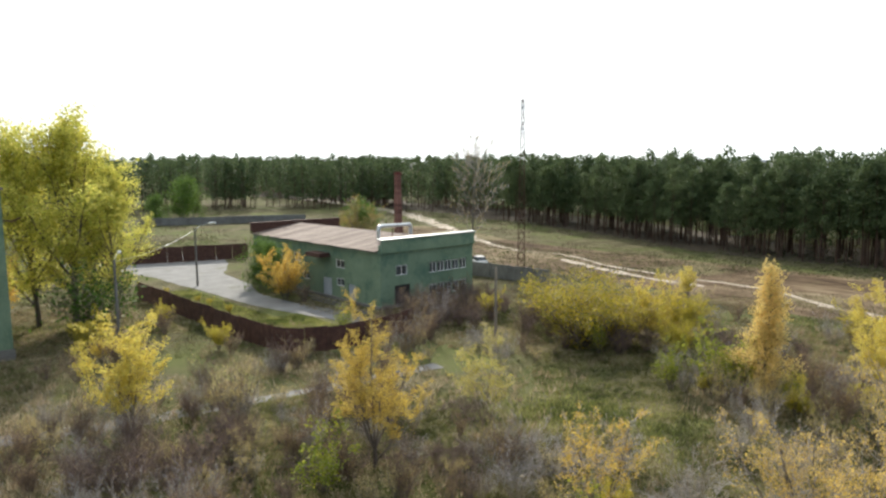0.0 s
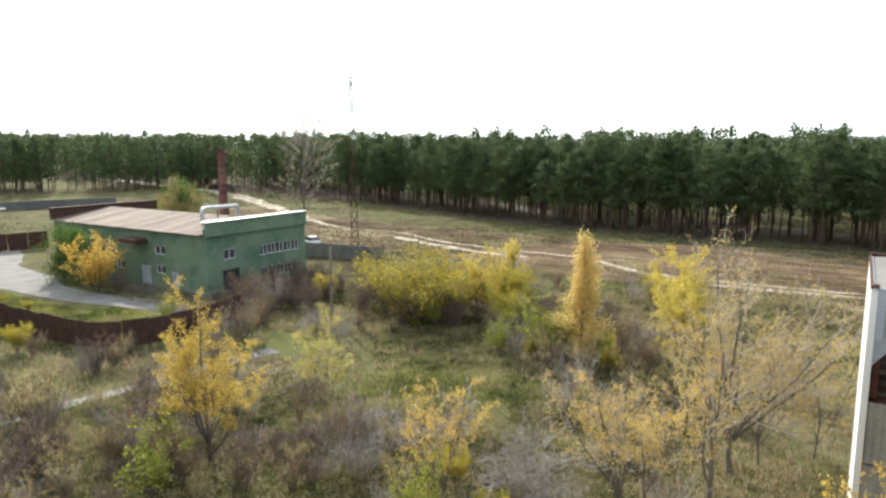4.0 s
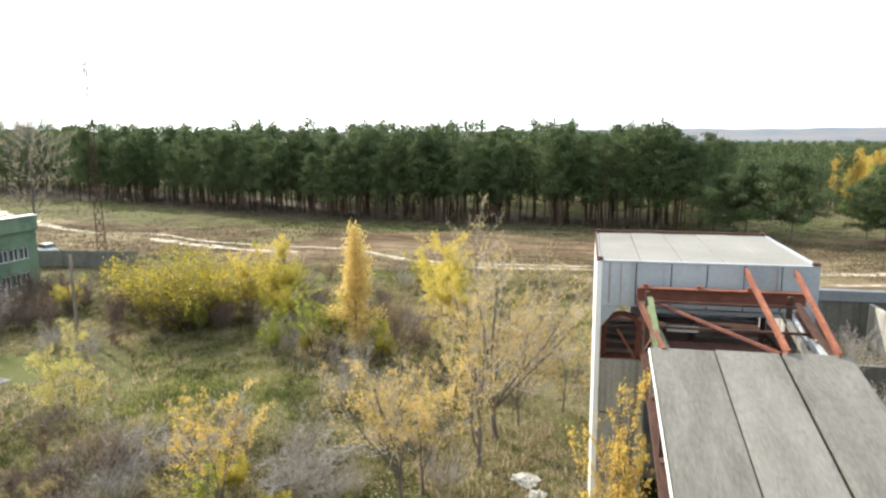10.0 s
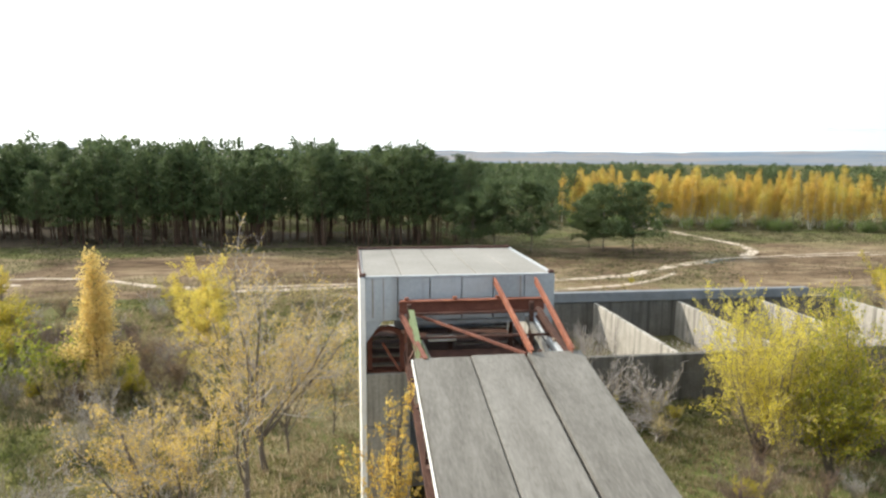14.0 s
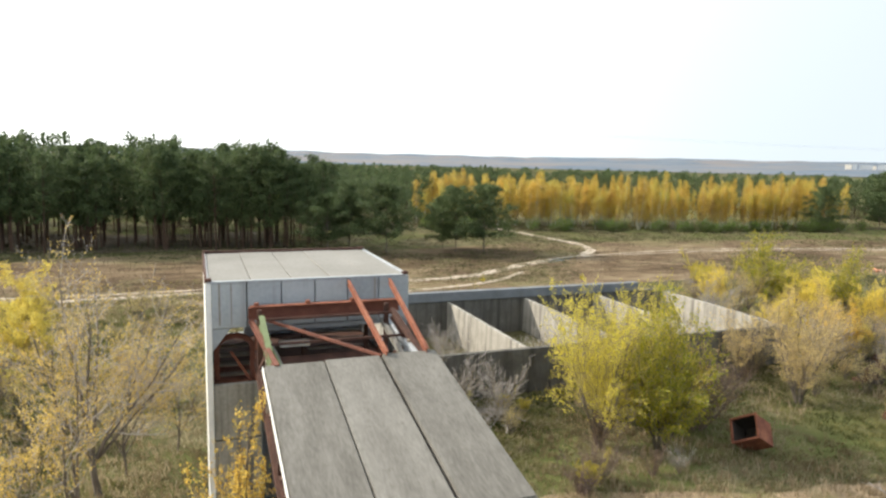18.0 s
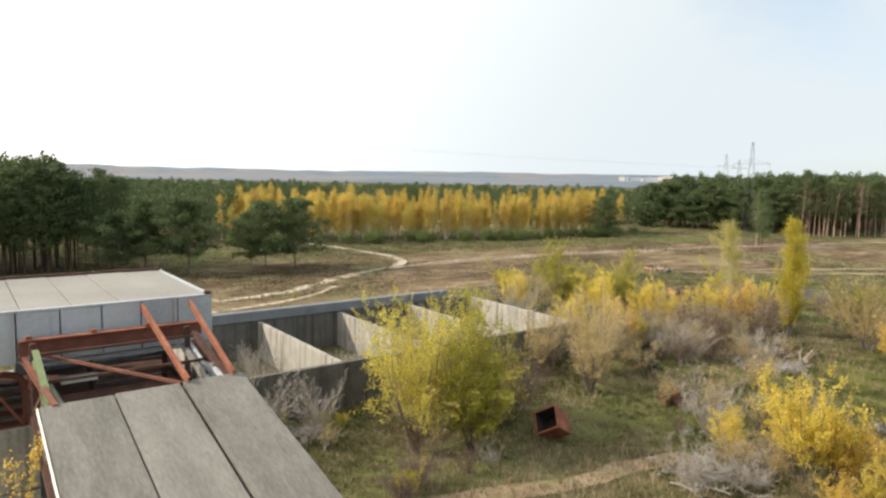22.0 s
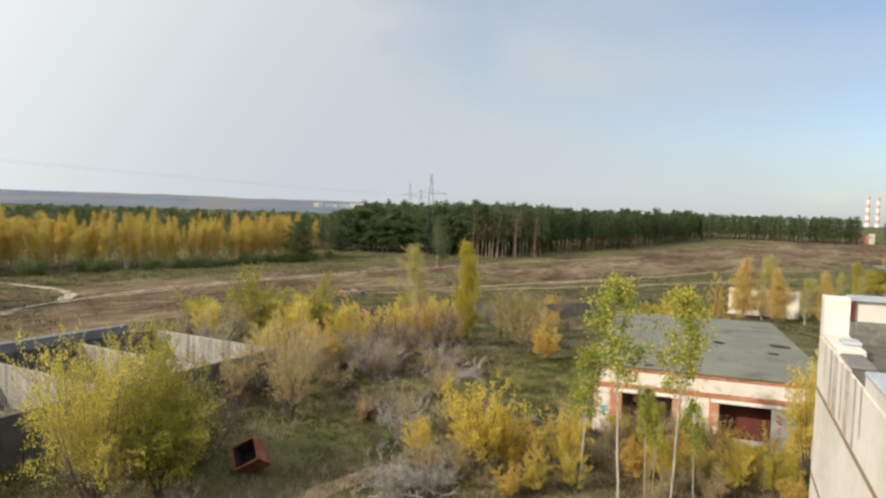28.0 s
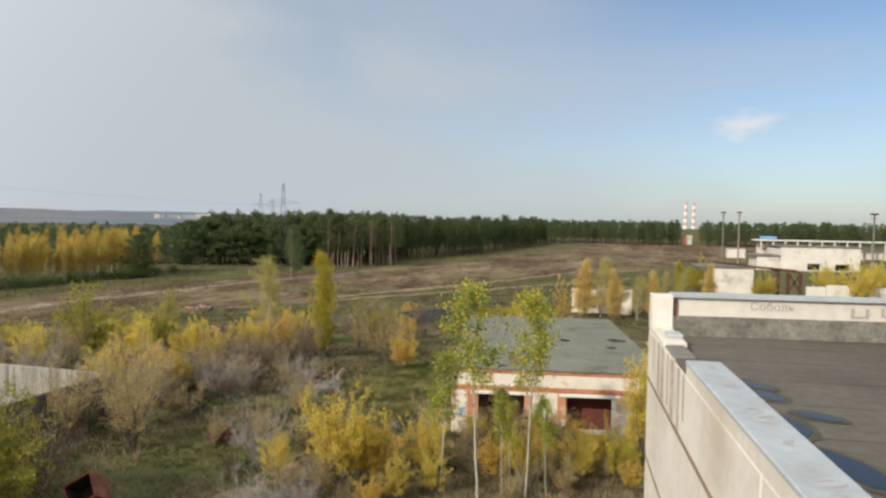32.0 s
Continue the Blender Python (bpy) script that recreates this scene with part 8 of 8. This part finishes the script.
part("rim", boxes((-1.0, -0.92, 1.703, 1.0, -0.78, 1.8), (-1.0, 0.78, 1.703, 1.0, 0.92, 1.8), (-1.0, -0.775, 1.703, -0.86, 0.775, 1.8), (0.86, -0.775, 1.703, 1.0, 0.775, 1.8)), M_RUST, tub)


def scrap(x, y, size, n, label, seed, mat):
    root = tagged(empty("scrap_heap", x, y, 0), label, "scrap heap", "scrap heaps in the grass")
    r = random.Random(seed)
    for i in range(n):
        a, b = (r.uniform(-size, size), r.uniform(-size, size), r.uniform(0.02, 0.3)), (r.uniform(-size, size), r.uniform(-size, size), r.uniform(0.3, size * 1.1))
        w = r.uniform(0.06, 0.2)
        part("bent_bar" if w < 0.13 else "plate", bar(a, b, w, w if w < 0.13 else r.uniform(0.3, 0.7)), mat if i % 3 else M_DARK_RUST, root)
    return root


scrap(25.2, -39.0, 1.1, 16, "tangle of rusty red machine parts", 1, M_RUST)
scrap(31.4, -44.6, 0.9, 10, "dark heap of scrap metal", 2, M_BLACK)
scrap(33.5, -48.5, 0.8, 8, "dark heap of scrap metal", 3, M_BLACK)
scrap(27.2, -56.0, 1.2, 12, "grey heap of broken timber and scrap", 4, M_WOOD)
scrap(25.0, -57.5, 1.0, 9, "grey heap of broken timber and scrap", 5, M_WOOD)


def rubble(x, y, size, n, label, seed, mats, flat=0.4):
    root = tagged(empty("rubble_heap", x, y, rise(x, y)), label, "rubble heap", "rubble heaps")
    r = random.Random(seed)
    for i in range(n):
        s = r.uniform(0.25, 0.6) * size
        q = part("slab_piece", boxes((-s / 2, -s * 0.35, -s * 0.2, s / 2, s * 0.35, s * 0.2), bevel=s * 0.07), mats[i % len(mats)], root)
        q.matrix_basis = pose(r.uniform(-1, 1) * size, r.uniform(-1, 1) * size, s * 0.2 + r.uniform(0, flat) * size, r.uniform(-25, 25), r.uniform(-25, 25), r.uniform(0, 180))
    return root


def brush_heap(x, y, size, n, label, seed, mat):
    """Fallen branches with side twigs, thrown together."""
    root = tagged(empty("brush_heap", x, y, rise(x, y)), label, "brush heap", "heaps of fallen branches")
    r = np.random.default_rng(seed)
    kinds = []
    for k in range(4):
        segs, pts = wander(r, (-1.0, 0, 0.1), (1, 0, 0.12), 2.0, 0.028, 0.01, 7, 0.14, 0.0)
        for q in pts[1:7]:
            for _ in range(3):
                segs += wander(r, q, (r.uniform(0.1, 1), r.normal(), r.uniform(-0.1, 0.9)), r.uniform(0.3, 0.9), 0.012, 0.006, 3, 0.2, 0.0)[0]
        v, f = limbs_np(np.array(segs), 4)
        kinds.append(mesh_np("branch", v, f, mat))
    for i in range(n):
        piece("branch", kinds[i % 4], root, pose(r.normal() * size * 0.5, r.normal() * size * 0.5, r.uniform(0.0, 0.35), r.uniform(-30, 30), r.uniform(-14, 6), r.uniform(0, 360)) @ Matrix.Scale(r.uniform(0.6, 1.15), 4))
    return root


GREY_BRUSH = "loose heap of pale grey fallen branches in the grass"
for i, (x, y, size, n) in enumerate(((24.9, 20.4, 2.4, 34), (26.6, 18.6, 2.0, 22), (24.2, 12.4, 2.0, 26), (26.4, 11.4, 2.0, 18), (28.4, 9.6, 1.6, 14), (17.2, -29.6, 1.8, 22), (15.6, -30.9, 1.4, 14), (24.6, -53.6, 1.8, 26), (27.0, -52.2, 1.4, 14),
                                     (43.4, -10.5, 2.2, 24), (42.6, -14.5, 1.8, 16), (33.6, -12.6, 2.0, 26), (33.0, -15.4, 1.8, 18), (19.6, -36.2, 1.6, 16))):
    brush_heap(x, y, size, n, GREY_BRUSH, 200 + i, M_PALETWIG)
for i, (x, y) in enumerate(((20.6, 24.4), (22.4, 23.0), (16.8, 27.0), (13.0, 31.0), (10.0, 33.5), (27.0, 28.0), (45.0, 46.5), (48.0, 47.5))):
    brush_heap(x, y, 1.8, 20, "dark tangle of fallen branches in the weeds", 240 + i, M_THICKET)

rubble(49.4, -74.4, 1.7, 34, "heap of pale and reddish building rubble", 1, (M_CONCRETE, M_BRICK, M_BRICK, M_CONCRETE, M_DARK_RUST), 0.5)
rubble(66.3, -96.5, 1.8, 14, "scattered pale slabs on the heath", 2, (M_CONCRETE, M_CONCRETE, M_BRICK), 0.06)
rubble(35.6, -90.0, 0.8, 4, "pale concrete blocks on the grass", 3, (M_WHITE, M_BRICK), 0.3)
rubble(13.4, -43.6, 1.3, 12, "dark mound of rubble beside the garage", 4, (M_TAR, M_BLACK, M_CONCRETE), 0.7)
for cx, cy, s, sd in ((26.9, 2.5, 1.0, 5), (25.7, 1.9, 0.75, 8)):     # crumpled sheets
    rs = random.Random(sd)
    bm = bmesh.new()
    gv = [[bm.verts.new((s * (i / 8 - 0.5) * 1.3 + rs.uniform(-0.05, 0.05), s * (j / 6 - 0.5) + rs.uniform(-0.05, 0.05), 0.05 + rs.uniform(0, 0.22) * s * (1.0 - abs(i / 4 - 1) * 0.6)))
           for j in range(7)] for i in range(9)]
    for i in range(8):
        for j in range(6):
            if (i, j) not in ((0, 0), (7, 5), (7, 4), (0, 5)):
                bm.faces.new((gv[i][j], gv[i + 1][j], gv[i + 1][j + 1], gv[i][j + 1]))
    bmesh.ops.solidify(bm, geom=bm.faces[:], thickness=0.012)
    ws = part("crumpled_sheet", bm, M_WHITE)
    ws.matrix_basis = pose(cx, cy, rise(cx, cy), 0, 0, 25 + 40 * sd)
    tagged(ws, "crumpled white plastic sheet lying in the grass", "sheet", "crumpled sheets in the grass")
rubble(28.6, 60.5, 0.35, 3, "bits of white litter on the grass strip", 6, (M_WHITE,), 0.1)
rubble(17.4, 43.0, 0.3, 3, "bits of white litter beside the lane", 7, (M_WHITE,), 0.1)
rubble(28.5, -62.0, 0.9, 6, "grey stones in the weeds", 8, (M_CONCRETE, M_TAR), 0.2)

car = tagged(empty("parked_car", 73.4, 71.3, 0, 65), "small white car parked behind the fence", "car")
bm = boxes((-2.0, -0.82, 0.35, 2.0, 0.82, 0.95), bevel=0.12)
part("body", bm, M_WHITE, car)
bm = bmesh.new()
v = [bm.verts.new(p) for p in ((-1.6, -0.74, 0.9), (1.0, -0.74, 0.9), (1.0, 0.74, 0.9), (-1.6, 0.74, 0.9), (-1.2, -0.62, 1.45), (0.45, -0.62, 1.45), (0.45, 0.62, 1.45), (-1.2, 0.62, 1.45))]
for f in ((0, 3, 2, 1), (4, 5, 6, 7), (0, 1, 5, 4), (1, 2, 6, 5), (2, 3, 7, 6), (3, 0, 4, 7)):
    bm.faces.new([v[j] for j in f])
part("cabin", bm, M_GLASS, car, "dark glazed cabin")
part("roof", boxes((-1.15, -0.6, 1.452, 0.42, 0.6, 1.5), bevel=0.02), M_WHITE, car)
for x in (-1.25, 1.25):
    for y in (-0.8, 0.8):
        part("wheel", tube([(x, y - 0.1, 0.32), (x, y + 0.1, 0.32)], 0.32, 14), M_BLACK, car)

# ---- scrawls, stains and puddles on the roof ----
water = surface("roof_rain_water", [(0.3, (0.02, 0.027, 0.038)), (0.7, (0.032, 0.04, 0.054))], rough=0.12, bump=0.0, spec=0.08)
for x, y, a, b, rz in ((-1.35, -7.32, 0.22, 0.10, 135), (-1.40, -6.87, 0.18, 0.10, 120), (-1.33, -5.9, 0.32, 0.14, 98), (-1.66, -6.27, 0.18, 0.09, 150), (-1.50, -4.98, 0.38, 0.13, 108)):
    bm = bmesh.new()
    ring = [bm.verts.new((math.cos(k * math.tau / 28) * a * (1 + 0.18 * noise.noise(Vector((k * 0.5, x, y)))), math.sin(k * math.tau / 28) * b * (1 + 0.3 * noise.noise(Vector((k * 0.4, y, x)))), 0)) for k in range(28)]
    bm.faces.new(ring)
    q = tagged(part("roof_puddle", bm, water), "dark rain puddle on the felt roof", "puddle", "puddles on the roof")
    q.matrix_basis = pose(x, y, RZ + 0.011, 0, 0, rz)
    bm = bmesh.new()
    bm.faces.new([bm.verts.new((math.cos(k * math.tau / 28) * (a * 1.22 + 0.03) * (1 + 0.25 * noise.noise(Vector((k * 0.6, y, x)))), math.sin(k * math.tau / 28) * (b * 1.35 + 0.03) * (1 + 0.3 * noise.noise(Vector((k * 0.5, x, y)))), 0)) for k in range(28)])
    q = tagged(part("wet_patch", bm, M_SEAM), "dark wet rim round a puddle on the felt", "wet patch", "wet patches on the roof")
    q.matrix_basis = pose(x, y, RZ + 0.007, 0, 0, rz)
M_SCRAWL = surface("dark_marker_scrawl", [(0.3, (0.33, 0.31, 0.31)), (0.7, (0.44, 0.42, 0.40))])
cu = bpy.data.curves.new("scrawl", "FONT")
cu.body, cu.size, cu.extrude, cu.shear, cu.space_character = "Соболь", 0.165, 0.002, -0.12, 1.05
tmp = bpy.data.objects.new("scrawl", cu)
me = bpy.data.meshes.new_from_object(tmp)
bpy.data.objects.remove(tmp)
me.materials.append(M_SCRAWL)
PAR = base.matrix_basis @ Matrix.Translation((PX - 0.3, -10.3, 0)) @ Matrix.Rotation(radians(4.6), 4, "Z") @ Matrix.Translation((0.3 - PX, 10.3, 0))
q = tagged(new("wall_scrawl", me), "dark sprayed word on the cream parapet", "graffiti")
q.matrix_world = PAR @ pose(-2.12, -10.294, 13.79, 90, 0, 180)
q = tagged(part("wall_scrawl", boxes((-3.55, -10.296, 13.72, -3.5, -10.29, 13.86), (-3.75, -10.296, 13.72, -3.7, -10.29, 13.86), (-3.7, -10.296, 13.72, -3.55, -10.29, 13.75), (-3.95, -10.296, 13.74, -3.91, -10.29, 13.88),
                            (-4.1, -10.296, 13.74, -3.95, -10.29, 13.77), (-4.3, -10.296, 13.73, -4.25, -10.29, 13.87)), M_SCRAWL), "faded unreadable sprayed marks on the parapet", "graffiti")
q.matrix_world = PAR
r = random.Random(9)
q = tagged(empty("coping_scrawl"), "unreadable dark marker scrawls on the coping", "graffiti")
for y0, y1 in ((-7.0, -6.8), (-6.35, -6.1), (-5.6, -5.0), (-4.7, -4.55), (-4.2, -3.6)):
    y = y0
    while y < y1:
        bm = bmesh.new()
        x = PX - 0.27 + r.uniform(0, 0.08)
        bar((x, y, 13.613), (x + r.uniform(0.06, 0.16), y + r.uniform(-0.05, 0.08), 13.613), 0.008, 0.003, bm)
        part("stroke", bm, M_SCRAWL, q)
        y += 0.055
q.matrix_world = base.matrix_basis
